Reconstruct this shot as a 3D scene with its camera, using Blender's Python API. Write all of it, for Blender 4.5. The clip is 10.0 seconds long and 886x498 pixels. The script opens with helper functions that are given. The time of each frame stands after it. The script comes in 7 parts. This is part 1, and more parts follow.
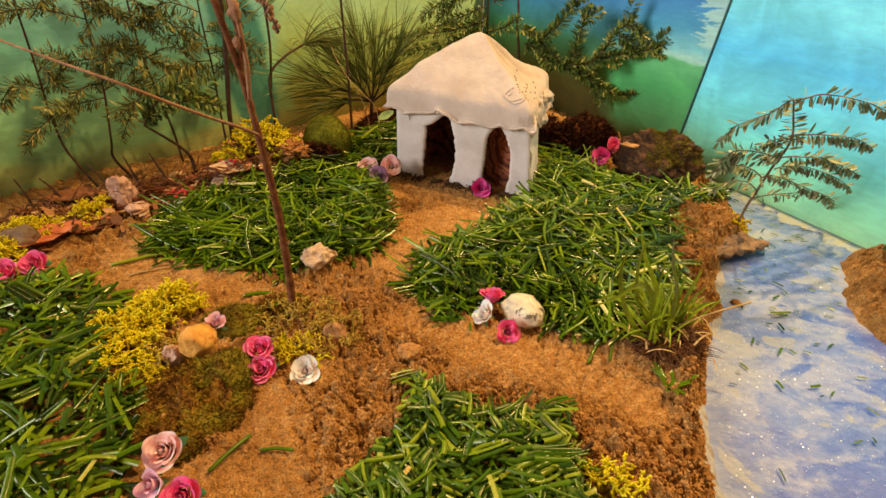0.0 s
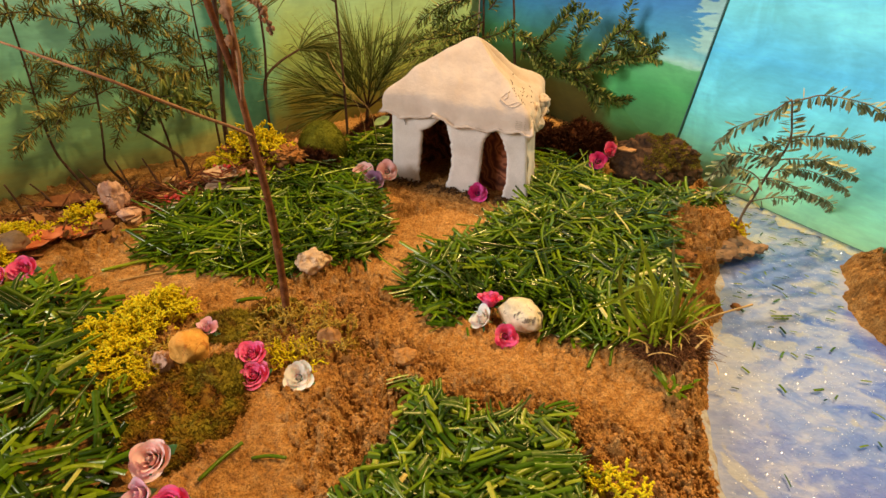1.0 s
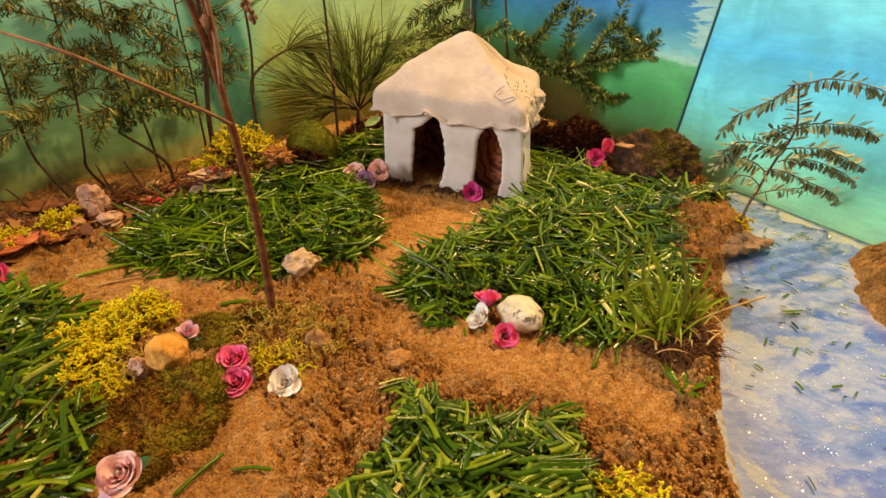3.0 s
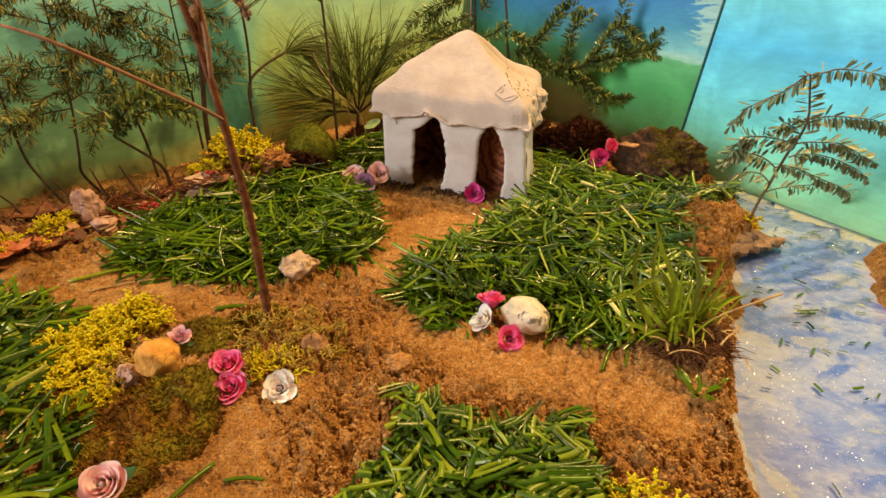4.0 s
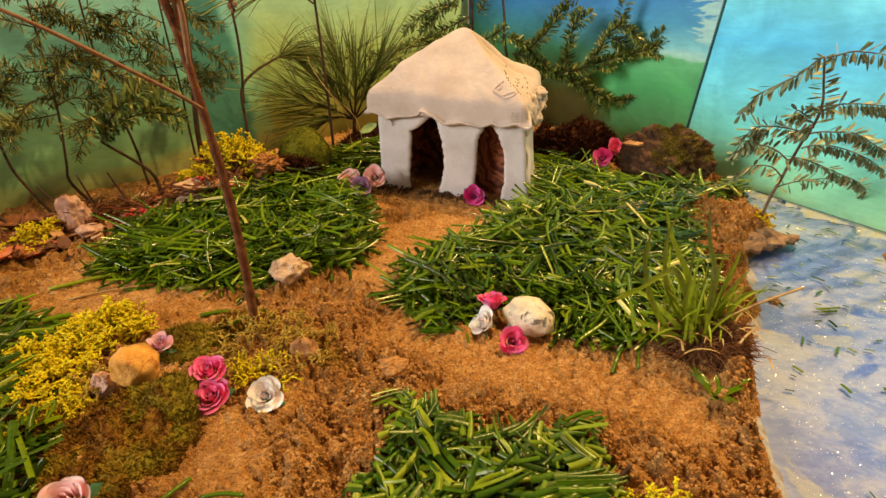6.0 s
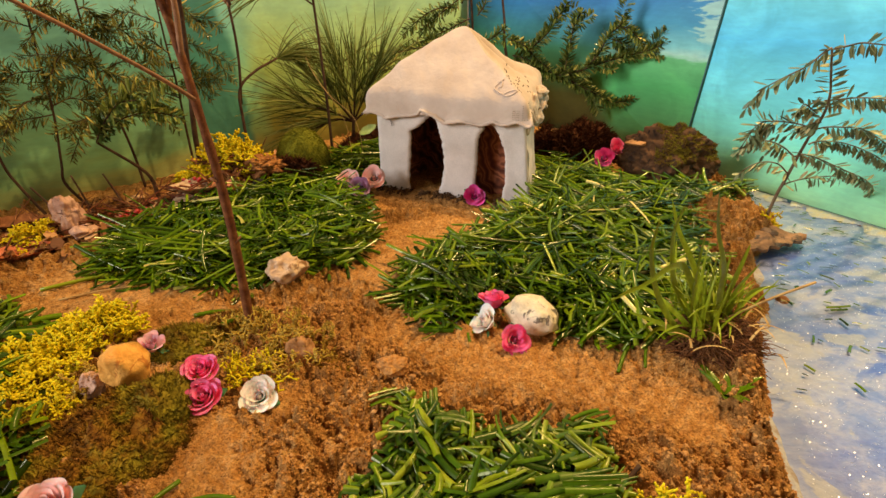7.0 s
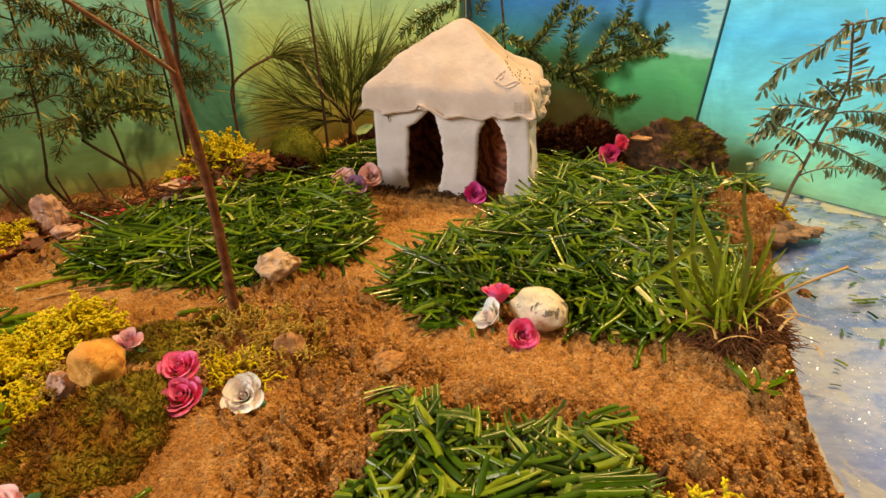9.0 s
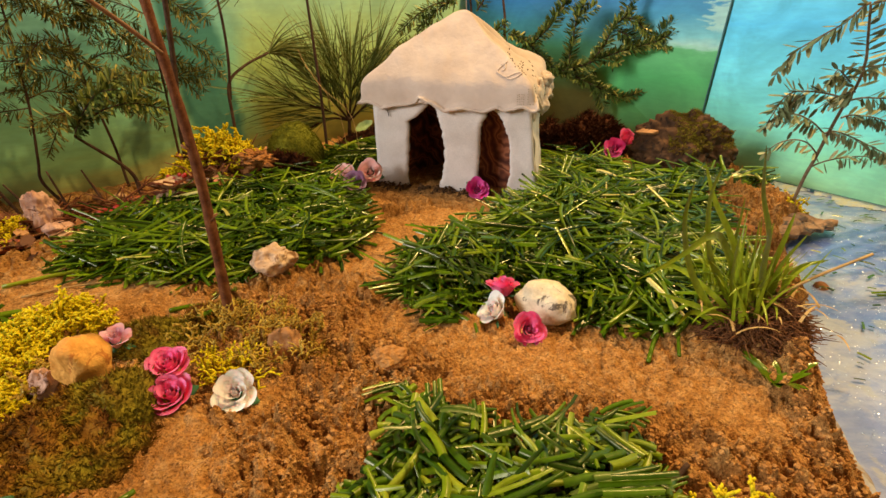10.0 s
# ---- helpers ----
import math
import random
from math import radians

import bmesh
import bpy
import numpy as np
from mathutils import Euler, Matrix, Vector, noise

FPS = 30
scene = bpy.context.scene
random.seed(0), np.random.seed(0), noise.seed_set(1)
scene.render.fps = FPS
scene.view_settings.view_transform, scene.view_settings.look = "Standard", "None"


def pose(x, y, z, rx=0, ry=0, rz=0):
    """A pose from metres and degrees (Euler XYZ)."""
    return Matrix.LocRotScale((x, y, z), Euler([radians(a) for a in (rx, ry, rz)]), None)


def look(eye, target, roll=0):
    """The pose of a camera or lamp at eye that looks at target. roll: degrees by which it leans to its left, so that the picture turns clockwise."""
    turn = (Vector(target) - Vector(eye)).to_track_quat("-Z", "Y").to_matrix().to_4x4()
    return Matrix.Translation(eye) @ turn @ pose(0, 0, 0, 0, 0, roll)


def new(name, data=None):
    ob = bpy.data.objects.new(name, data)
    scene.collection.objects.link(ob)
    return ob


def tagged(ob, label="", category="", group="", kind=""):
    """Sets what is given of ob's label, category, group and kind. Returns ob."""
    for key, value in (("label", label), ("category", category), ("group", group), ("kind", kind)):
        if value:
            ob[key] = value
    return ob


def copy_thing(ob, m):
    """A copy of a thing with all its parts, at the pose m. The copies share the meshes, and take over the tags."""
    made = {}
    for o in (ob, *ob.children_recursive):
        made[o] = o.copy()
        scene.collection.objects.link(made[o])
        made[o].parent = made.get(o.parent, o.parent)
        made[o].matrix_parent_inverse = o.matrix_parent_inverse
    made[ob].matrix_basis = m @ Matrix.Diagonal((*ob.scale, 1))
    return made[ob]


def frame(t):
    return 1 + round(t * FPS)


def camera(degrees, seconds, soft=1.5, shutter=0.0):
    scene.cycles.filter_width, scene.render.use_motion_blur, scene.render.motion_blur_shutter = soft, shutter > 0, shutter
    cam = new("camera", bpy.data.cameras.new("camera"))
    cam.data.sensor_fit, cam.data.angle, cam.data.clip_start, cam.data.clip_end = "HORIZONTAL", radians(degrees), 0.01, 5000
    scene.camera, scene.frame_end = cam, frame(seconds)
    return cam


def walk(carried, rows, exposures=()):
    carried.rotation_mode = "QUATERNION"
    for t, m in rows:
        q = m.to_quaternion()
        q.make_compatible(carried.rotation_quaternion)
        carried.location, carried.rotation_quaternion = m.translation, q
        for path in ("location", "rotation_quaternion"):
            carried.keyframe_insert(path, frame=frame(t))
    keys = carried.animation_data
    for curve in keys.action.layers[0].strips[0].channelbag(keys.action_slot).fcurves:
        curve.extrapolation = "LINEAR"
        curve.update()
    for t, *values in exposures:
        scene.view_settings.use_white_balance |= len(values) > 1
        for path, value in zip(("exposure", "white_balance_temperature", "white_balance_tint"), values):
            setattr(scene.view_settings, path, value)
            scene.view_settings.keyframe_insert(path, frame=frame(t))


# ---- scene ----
cam = camera(79.0, 10.0, soft=1.5)
PATH = [
    (0, (0.089, 0.097, 0.273), (0.002, 1.81, -0.755), 1.1),
    (0.5, (0.089, 0.098, 0.27), (0.006, 1.821, -0.742), 1.1),
    (1, (0.089, 0.1, 0.266), (0.013, 1.832, -0.732), 1.1),
    (1.5, (0.089, 0.102, 0.262), (0.018, 1.84, -0.726), 1.0),
    (2, (0.089, 0.104, 0.257), (0.022, 1.847, -0.723), 0.8),
    (2.5, (0.089, 0.108, 0.252), (0.029, 1.855, -0.72), 0.7),
    (4, (0.09, 0.121, 0.235), (0.019, 1.89, -0.697), -0.3),
    (4.5, (0.091, 0.125, 0.23), (0.015, 1.9, -0.69), -0.6),
    (5, (0.092, 0.129, 0.224), (0.013, 1.91, -0.682), -1.0),
    (5.5, (0.093, 0.132, 0.22), (0.013, 1.919, -0.674), -1.2),
    (7, (0.093, 0.139, 0.205), (0.009, 1.947, -0.647), -1.5),
    (7.5, (0.093, 0.142, 0.2), (0.011, 1.956, -0.638), -1.6),
    (8, (0.092, 0.145, 0.195), (0.012, 1.966, -0.63), -1.6),
    (8.5, (0.092, 0.149, 0.189), (0.012, 1.975, -0.624), -1.8),
    (9, (0.091, 0.153, 0.182), (0.011, 1.984, -0.618), -1.9),
    (9.5, (0.09, 0.157, 0.176), (0.009, 1.992, -0.614), -2.1),
    (10, (0.09, 0.162, 0.17), (0.005, 2.0, -0.614), -2.3),
]
walk(cam, [(t, look(eye, target, roll)) for t, eye, target, roll in PATH])

# ---- light: warm lamps overhead, an added low fill, cooler daylight from the room behind ----


def area_lamp(name, eye, target, size, watts, colour):
    data = bpy.data.lights.new(name, "AREA")
    data.shape, data.size, data.energy, data.color = "DISK", size, watts, colour
    ob = new(name, data)
    ob.matrix_world = look(eye, target)
    return ob


area_lamp("warm_lamp", (0.58, 0.98, 1.66), (0.12, 0.50, 0.0), 0.07, 32.0, (1.0, 0.69, 0.33))
area_lamp("warm_lamp", (1.02, 0.46, 1.42), (0.12, 0.50, 0.0), 0.07, 17.0, (1.0, 0.67, 0.31))
# Low warm fill with no known source, added to brighten the left board.
area_lamp("warm_lamp", (0.95, -1.10, 0.90), (0.00, 0.70, 0.08), 0.30, 2.5, (1.0, 0.76, 0.46))
area_lamp("window_light", (-2.60, -0.90, 1.25), (0.45, 0.60, 0.10), 1.5, 112.0, (0.97, 0.95, 0.96))

# ---- tools ----
rng = random.Random(7)
R = np.random.RandomState(11)
LATTICE = R.rand(8, 256, 256)


def smooth01(a, b, x):
    t = np.clip((np.asarray(x, float) - a) / (b - a), 0, 1)
    return t * t * (3 - 2 * t)


def vnoise(x, y, k=0):
    x, y = np.asarray(x, float) + 37.3, np.asarray(y, float) + 51.7
    xi, yi = np.floor(x).astype(int), np.floor(y).astype(int)
    u, v = x - xi, y - yi
    u, v = u * u * (3 - 2 * u), v * v * (3 - 2 * v)
    g = LATTICE[k]
    a, b = g[yi % 256, xi % 256], g[yi % 256, (xi + 1) % 256]
    c, d = g[(yi + 1) % 256, xi % 256], g[(yi + 1) % 256, (xi + 1) % 256]
    return ((a * (1 - u) + b * u) * (1 - v) + (c * (1 - u) + d * u) * v) * 2 - 1


def fbm(x, y, size, octaves=3, k=0):
    x, y = np.asarray(x, float) / size, np.asarray(y, float) / size
    total, amp = 0.0, 1.0
    for o in range(octaves):
        total = total + amp * vnoise(x * 2 ** o, y * 2 ** o, (k + o) % 8)
        amp *= 0.5
    return total


def signed(poly, x, y):
    """Distance to a polygon's outline, positive inside."""
    x, y = np.asarray(x, float), np.asarray(y, float)
    best, inside = np.full(x.shape, 1e9), np.zeros(x.shape, bool)
    for (ax, ay), (bx, by) in zip(poly, poly[1:] + poly[:1]):
        ex, ey = bx - ax, by - ay
        t = np.clip(((x - ax) * ex + (y - ay) * ey) / (ex * ex + ey * ey), 0, 1)
        best = np.minimum(best, np.hypot(x - ax - t * ex, y - ay - t * ey))
        if ay != by:
            inside ^= ((ay > y) != (by > y)) & (x < ex * (y - ay) / (by - ay) + ax)
    return np.where(inside, best, -best)


class Geo:
    """Gathers vertices and faces for one mesh."""

    def __init__(self):
        self.v, self.f = [], []

    def add(self, verts, faces):
        n = len(self.v)
        self.v.extend([tuple(p) for p in verts])
        self.f.extend([tuple(i + n for i in q) for q in faces])

    def grid(self, rows, closed=False):
        m, k = len(rows), len(rows[0])
        faces = []
        for i in range(m - 1):
            for j in range(k if closed else k - 1):
                a, b = i * k + j, i * k + (j + 1) % k
                faces.append((a, b, b + k, a + k))
        self.add([p for r in rows for p in r], faces)

    def tube(self, pts, radii, sides=6, cap=True):
        pts = [Vector(p) for p in pts]
        if isinstance(radii, (int, float)):
            radii = [radii] * len(pts)
        side, rows = None, []
        for i, p in enumerate(pts):
            d = (pts[min(i + 1, len(pts) - 1)] - pts[max(i - 1, 0)]).normalized()
            if side is None:
                side = d.orthogonal().normalized()
            side = (side - d * side.dot(d)).normalized()
            other = d.cross(side)
            rows.append([p + (side * math.cos(a) + other * math.sin(a)) * radii[i] for a in [2 * math.pi * j / sides for j in range(sides)]])
        n = len(self.v)
        self.grid(rows, closed=True)
        if cap:
            self.f.append(tuple(range(n + sides - 1, n - 1, -1)))
            e = n + (len(pts) - 1) * sides
            self.f.append(tuple(range(e, e + sides)))

    def mesh(self, name, material, flat=False):
        me = bpy.data.meshes.new(name)
        me.from_pydata(self.v, [], self.f)
        me.materials.append(material)
        if not flat:
            me.polygons.foreach_set("use_smooth", [True] * len(me.polygons))
        me.update()
        return me


def spline(pts, steps=6):
    """A smooth line through a few points."""
    p = [Vector(q) for q in pts]
    p = [p[0] * 2 - p[1]] + p + [p[-1] * 2 - p[-2]]
    out = []
    for i in range(1, len(p) - 2):
        for s in range(steps):
            t = s / steps
            a, b, c, d = p[i - 1], p[i], p[i + 1], p[i + 2]
            out.append(0.5 * ((2 * b) + (c - a) * t + (2 * a - 5 * b + 4 * c - d) * t * t + (3 * b - a - 3 * c + d) * t ** 3))
    return out + [p[-2]]


def part(name, geo, material, parent, label="", flat=False):
    me = geo if isinstance(geo, bpy.types.Mesh) else geo.mesh(name, material, flat)
    ob = new(name, me)
    ob.parent = parent
    return tagged(ob, label)


def thing(name, label, category, m=None, group="", kind="", data=None):
    ob = new(name, data)
    if m is not None:
        ob.matrix_world = m
    return tagged(ob, label, category, group, kind)


def solid(name, geo, material, label, category, group="", kind="", flat=False):
    """A thing that is one mesh, its origin at its base."""
    v = np.array(geo.v)
    base = ((v[:, 0].min() + v[:, 0].max()) / 2, (v[:, 1].min() + v[:, 1].max()) / 2, v[:, 2].min())
    geo.v = [tuple(p) for p in (v - np.array(base))]
    return thing(name, label, category, Matrix.Translation(base), group, kind, geo.mesh(name, material, flat))


# ---- materials ----
def rgb(r, g, b):
    """A base colour from 0..255 values."""
    return tuple(((c / 255) / 12.92 if c < 11 else ((c / 255 + 0.055) / 1.055) ** 2.4) for c in (r, g, b)) + (1,)


class Nodes:
    def __init__(self, name):
        self.m = bpy.data.materials.new(name)
        self.m.use_nodes = True
        self.t = self.m.node_tree
        self.p = self.t.nodes["Principled BSDF"]
        self.coords = self.node("ShaderNodeTexCoord").outputs["Object"]

    def node(self, kind):
        return self.t.nodes.new(kind)

    def wave(self, scale, direction, distortion=0.0, detail=2.0, detail_scale=1.0):
        n = self.node("ShaderNodeTexWave")
        n.wave_type, n.bands_direction = "BANDS", direction
        self.put(n.inputs["Vector"], self.coords)
        n.inputs["Scale"].default_value, n.inputs["Distortion"].default_value = scale, distortion
        n.inputs["Detail"].default_value, n.inputs["Detail Scale"].default_value = detail, detail_scale
        return n.outputs["Fac"]

    def put(self, socket, value):
        if isinstance(value, bpy.types.NodeSocket):
            self.t.links.new(value, socket)
        else:
            socket.default_value = value

    def noise(self, scale, detail=4.0, rough=0.55, warp=0.0, coords=None):
        n = self.node("ShaderNodeTexNoise")
        self.put(n.inputs["Vector"], coords or self.coords)
        n.inputs["Scale"].default_value, n.inputs["Detail"].default_value = scale, detail
        n.inputs["Roughness"].default_value, n.inputs["Distortion"].default_value = rough, warp
        return n.outputs["Fac"]

    def grains(self, scale, uneven=1.0):
        """Height of packed grains: rounded cells with sharp cracks between them."""
        v = self.node("ShaderNodeTexVoronoi")
        v.feature = "DISTANCE_TO_EDGE"
        v.inputs["Scale"].default_value, v.inputs["Randomness"].default_value = scale, uneven
        self.t.links.new(self.node("ShaderNodeTexCoord").outputs["Object"], v.inputs["Vector"])
        return self.math("POWER", v.outputs["Distance"], 0.6)

    def ramp(self, fac, stops):
        n = self.node("ShaderNodeValToRGB")
        e = n.color_ramp.elements
        while len(e) < len(stops):
            e.new(0.5)
        for el, (p, c) in zip(e, stops):
            el.position, el.color = p, c
        self.put(n.inputs[0], fac)
        return n.outputs[0]

    def mix(self, fac, a, b, blend="MIX"):
        n = self.node("ShaderNodeMix")
        n.data_type, n.blend_type = "RGBA", blend
        self.put(n.inputs[0], fac), self.put(n.inputs[6], a), self.put(n.inputs[7], b)
        return n.outputs[2]

    def math(self, op, a, b=0.0, c=0.0, clamp=False):
        n = self.node("ShaderNodeMath")
        n.operation, n.use_clamp = op, clamp
        self.put(n.inputs[0], a), self.put(n.inputs[1], b), self.put(n.inputs[2], c)
        return n.outputs[0]

    def step(self, x, a, b):
        n = self.node("ShaderNodeMapRange")
        n.interpolation_type = "SMOOTHSTEP"
        self.put(n.inputs[0], x)
        n.inputs[1].default_value, n.inputs[2].default_value = a, b
        return n.outputs[0]

    def bump(self, height, strength, distance):
        n = self.node("ShaderNodeBump")
        n.inputs["Strength"].default_value, n.inputs["Distance"].default_value = strength, distance
        self.put(n.inputs["Height"], height)
        if self.p.inputs["Normal"].links:
            self.t.links.new(self.p.inputs["Normal"].links[0].from_socket, n.inputs["Normal"])
        self.t.links.new(n.outputs[0], self.p.inputs["Normal"])

    def done(self, colour, rough=0.8, spec=0.3, metal=0.0):
        self.put(self.p.inputs["Base Color"], colour)
        self.put(self.p.inputs["Roughness"], rough)
        self.p.inputs["Specular IOR Level"].default_value = spec
        self.p.inputs["Metallic"].default_value = metal
        return self.m


def grainy(name, stops, size, rough=0.85, spec=0.2, grain=0.0008, bump=0.4, mottle=0.25, island=0.0, warp=0.0, through_light=0.0):
    """Noise-coloured surface: blotches of the given size, grain, bump, and variation from piece to piece."""
    n = Nodes(name)
    c = n.ramp(n.noise(1 / size, 5, 0.6, warp), stops)
    fine = n.noise(1 / grain, 3)
    c = n.mix(mottle, c, n.ramp(fine, [(0.3, (0.25, 0.25, 0.25, 1)), (0.7, (1.35, 1.35, 1.35, 1))]), "MULTIPLY")
    if island:
        r = n.node("ShaderNodeNewGeometry").outputs["Random Per Island"]
        c = n.mix(island, c, n.ramp(r, [(0.0, (0.35, 0.35, 0.35, 1)), (1.0, (1.7, 1.7, 1.7, 1))]), "MULTIPLY")
    if bump:
        n.bump(fine, bump, grain)
    if through_light:
        n.p.inputs["Subsurface Weight"].default_value = through_light
        n.p.inputs["Subsurface Radius"].default_value = (0.004, 0.003, 0.002)
        n.p.inputs["Subsurface Scale"].default_value = 0.4
    return n.done(c, rough, spec)


def soil_material():
    n = Nodes("sandy_soil")
    big = n.noise(22, 5, 0.6)
    mid = n.noise(140, 5, 0.65)
    fine = n.noise(900, 4, 0.6)
    c = n.ramp(mid, [(0.28, rgb(157, 108, 55)), (0.45, rgb(182, 130, 70)), (0.62, rgb(200, 152, 91)), (0.8, rgb(217, 176, 116))])
    c = n.mix(n.math("MULTIPLY", n.step(big, 0.52, 0.66), 0.30), c, rgb(126, 84, 42), "MIX")
    # Dark speckle: darker grains, with the shade of small pits put into it.
    c = n.mix(0.75, c, n.ramp(fine, [(0.34, (0.42, 0.34, 0.26, 1)), (0.46, (0.96, 0.95, 0.93, 1)), (0.70, (1.4, 1.34, 1.25, 1))]), "MULTIPLY")
    c = n.mix(0.6, c, n.ramp(n.noise(480, 4, 0.7), [(0.38, (0.38, 0.33, 0.28, 1)), (0.47, (1.02, 1.02, 1, 1)), (0.62, (1.35, 1.32, 1.24, 1))]), "MULTIPLY")
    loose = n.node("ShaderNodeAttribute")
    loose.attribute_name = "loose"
    # Loose soil tinted darker: moist earth, plus its pits' shade in the colour.
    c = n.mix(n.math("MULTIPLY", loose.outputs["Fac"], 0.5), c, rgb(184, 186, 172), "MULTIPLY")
    n.bump(n.noise(2600, 3, 0.7), 0.5, 0.0006)
    n.bump(fine, 1.0, 0.0017)
    n.bump(n.grains(640, 1.0), 0.6, 0.0012)
    n.bump(mid, 0.5, 0.003)
    return n.done(c, 0.95, 0.1)


def crumb_material():
    n = Nodes("soil_crumb")
    r = n.node("ShaderNodeNewGeometry").outputs["Random Per Island"]
    c = n.ramp(n.noise(140, 5, 0.65), [(0.28, rgb(156, 105, 53)), (0.45, rgb(185, 130, 70)), (0.62, rgb(204, 153, 91)), (0.8, rgb(221, 177, 117))])
    c = n.mix(0.35, c, n.ramp(r, [(0.0, (0.5, 0.48, 0.46, 1)), (0.4, (0.85, 0.85, 0.85, 1)), (1.0, (1.08, 1.08, 1.06, 1))]), "MULTIPLY")
    fine = n.noise(1200, 3)
    c = n.mix(0.4, c, n.ramp(fine, [(0.3, (0.35, 0.35, 0.35, 1)), (0.7, (1.3, 1.3, 1.3, 1))]), "MULTIPLY")
    n.bump(fine, 0.6, 0.0008)
    return n.done(c, 0.93, 0.12)


def dark_crumb_material():
    n = Nodes("dark_earth")
    r = n.node("ShaderNodeNewGeometry").outputs["Random Per Island"]
    c = n.ramp(r, [(0.0, rgb(52, 38, 26)), (0.5, rgb(86, 62, 40)), (1.0, rgb(124, 88, 54))])
    fine = n.noise(1200, 3)
    n.bump(fine, 0.6, 0.0008)
    return n.done(c, 0.95, 0.1)


def blade_material(name, stops, rough=0.5, coat=0.5, bleached=0.0):
    n = Nodes(name)
    r = n.node("ShaderNodeNewGeometry").outputs["Random Per Island"]
    c = n.ramp(r, stops)
    streak = n.noise(420, 3, 0.6)
    c = n.mix(0.35, c, n.ramp(streak, [(0.3, (0.45, 0.45, 0.4, 1)), (0.7, (1.35, 1.35, 1.3, 1))]), "MULTIPLY")
    if bleached:
        c = n.mix(n.math("MULTIPLY", n.step(n.noise(75, 2, 0.5), 0.60, 0.72), bleached), c, (0.30, 0.36, 0.06, 1))
    n.bump(streak, 0.25, 0.0006)
    n.p.inputs["Coat Weight"].default_value, n.p.inputs["Coat Roughness"].default_value = coat, 0.11
    # Reflections are tinted warm here, so highlights look lamp-lit.
    n.p.inputs["Specular Tint"].default_value = (1.0, 0.88, 0.6, 1)
    return n.done(c, rough, 0.5 if bleached else 0.2)


def water_material():
    """Blue, lavender and white poster paint dabbed on in patches, under a clear glossy coat."""
    n = Nodes("painted_water")
    sep = n.node("ShaderNodeSeparateXYZ")
    n.put(sep.inputs[0], n.coords)
    flow = n.node("ShaderNodeMapping")
    n.put(flow.inputs[0], n.coords)
    flow.inputs["Rotation"].default_value = (0, 0, -0.5)
    flow.inputs["Scale"].default_value = (1.0, 1.5, 1)
    a = n.noise(12, 4, 0.55, 0.6, flow.outputs[0])
    b = n.noise(48, 6, 0.68, 0.5, flow.outputs[0])
    dab = n.noise(26, 5, 0.62, 0.7, flow.outputs[0])
    s = n.math("ADD", n.math("MULTIPLY", a, 0.6), n.math("MULTIPLY", b, 0.4))
    c = n.ramp(s, [(0.38, rgb(92, 112, 180)), (0.45, rgb(118, 134, 186)), (0.50, rgb(144, 152, 188)), (0.56, rgb(158, 163, 186)), (0.64, rgb(168, 169, 178)), (0.70, rgb(124, 138, 182))])
    c = n.mix(n.math("MULTIPLY", n.step(dab, 0.54, 0.60), 0.6), c, rgb(94, 116, 180))
    c = n.mix(n.math("MULTIPLY", n.step(n.noise(22, 5, 0.6, 0.6), 0.58, 0.63), 0.7), c, rgb(164, 164, 160))
    deep = n.math("ADD", n.math("SUBTRACT", sep.outputs[0], n.math("MULTIPLY", sep.outputs[1], 0.9)), n.math("MULTIPLY", n.math("SUBTRACT", a, 0.5), 0.45))
    deep = n.math("ADD", deep, n.math("MULTIPLY", n.math("SUBTRACT", dab, 0.5), 0.22))
    c = n.mix(n.math("MULTIPLY", n.step(deep, 0.0, 0.040), 0.85), c, n.ramp(b, [(0.38, rgb(62, 88, 174)), (0.55, rgb(84, 108, 182)), (0.68, rgb(140, 152, 190))]))
    edge = n.step(n.math("ADD", n.math("SUBTRACT", sep.outputs[0], n.math("MULTIPLY", sep.outputs[1], 0.30)), n.math("MULTIPLY", n.math("SUBTRACT", dab, 0.5), 0.10)), 0.195, 0.150)
    c = n.mix(n.math("MULTIPLY", edge, 0.25), c, rgb(168, 166, 170))
    mottle = n.noise(120, 6, 0.7, 0.3, flow.outputs[0])
    c = n.mix(0.45, c, n.ramp(mottle, [(0.36, (0.62, 0.68, 0.84, 1)), (0.5, (1, 1, 1, 1)), (0.64, (1.22, 1.2, 1.12, 1))]), "MULTIPLY")
    fine = n.noise(260, 4)
    n.bump(b, 0.30, 0.004)
    n.bump(fine, 0.35, 0.0008)
    n.p.inputs["Coat Weight"].default_value, n.p.inputs["Coat Roughness"].default_value = 0.6, 0.14
    return n.done(c, 0.4, 0.4)


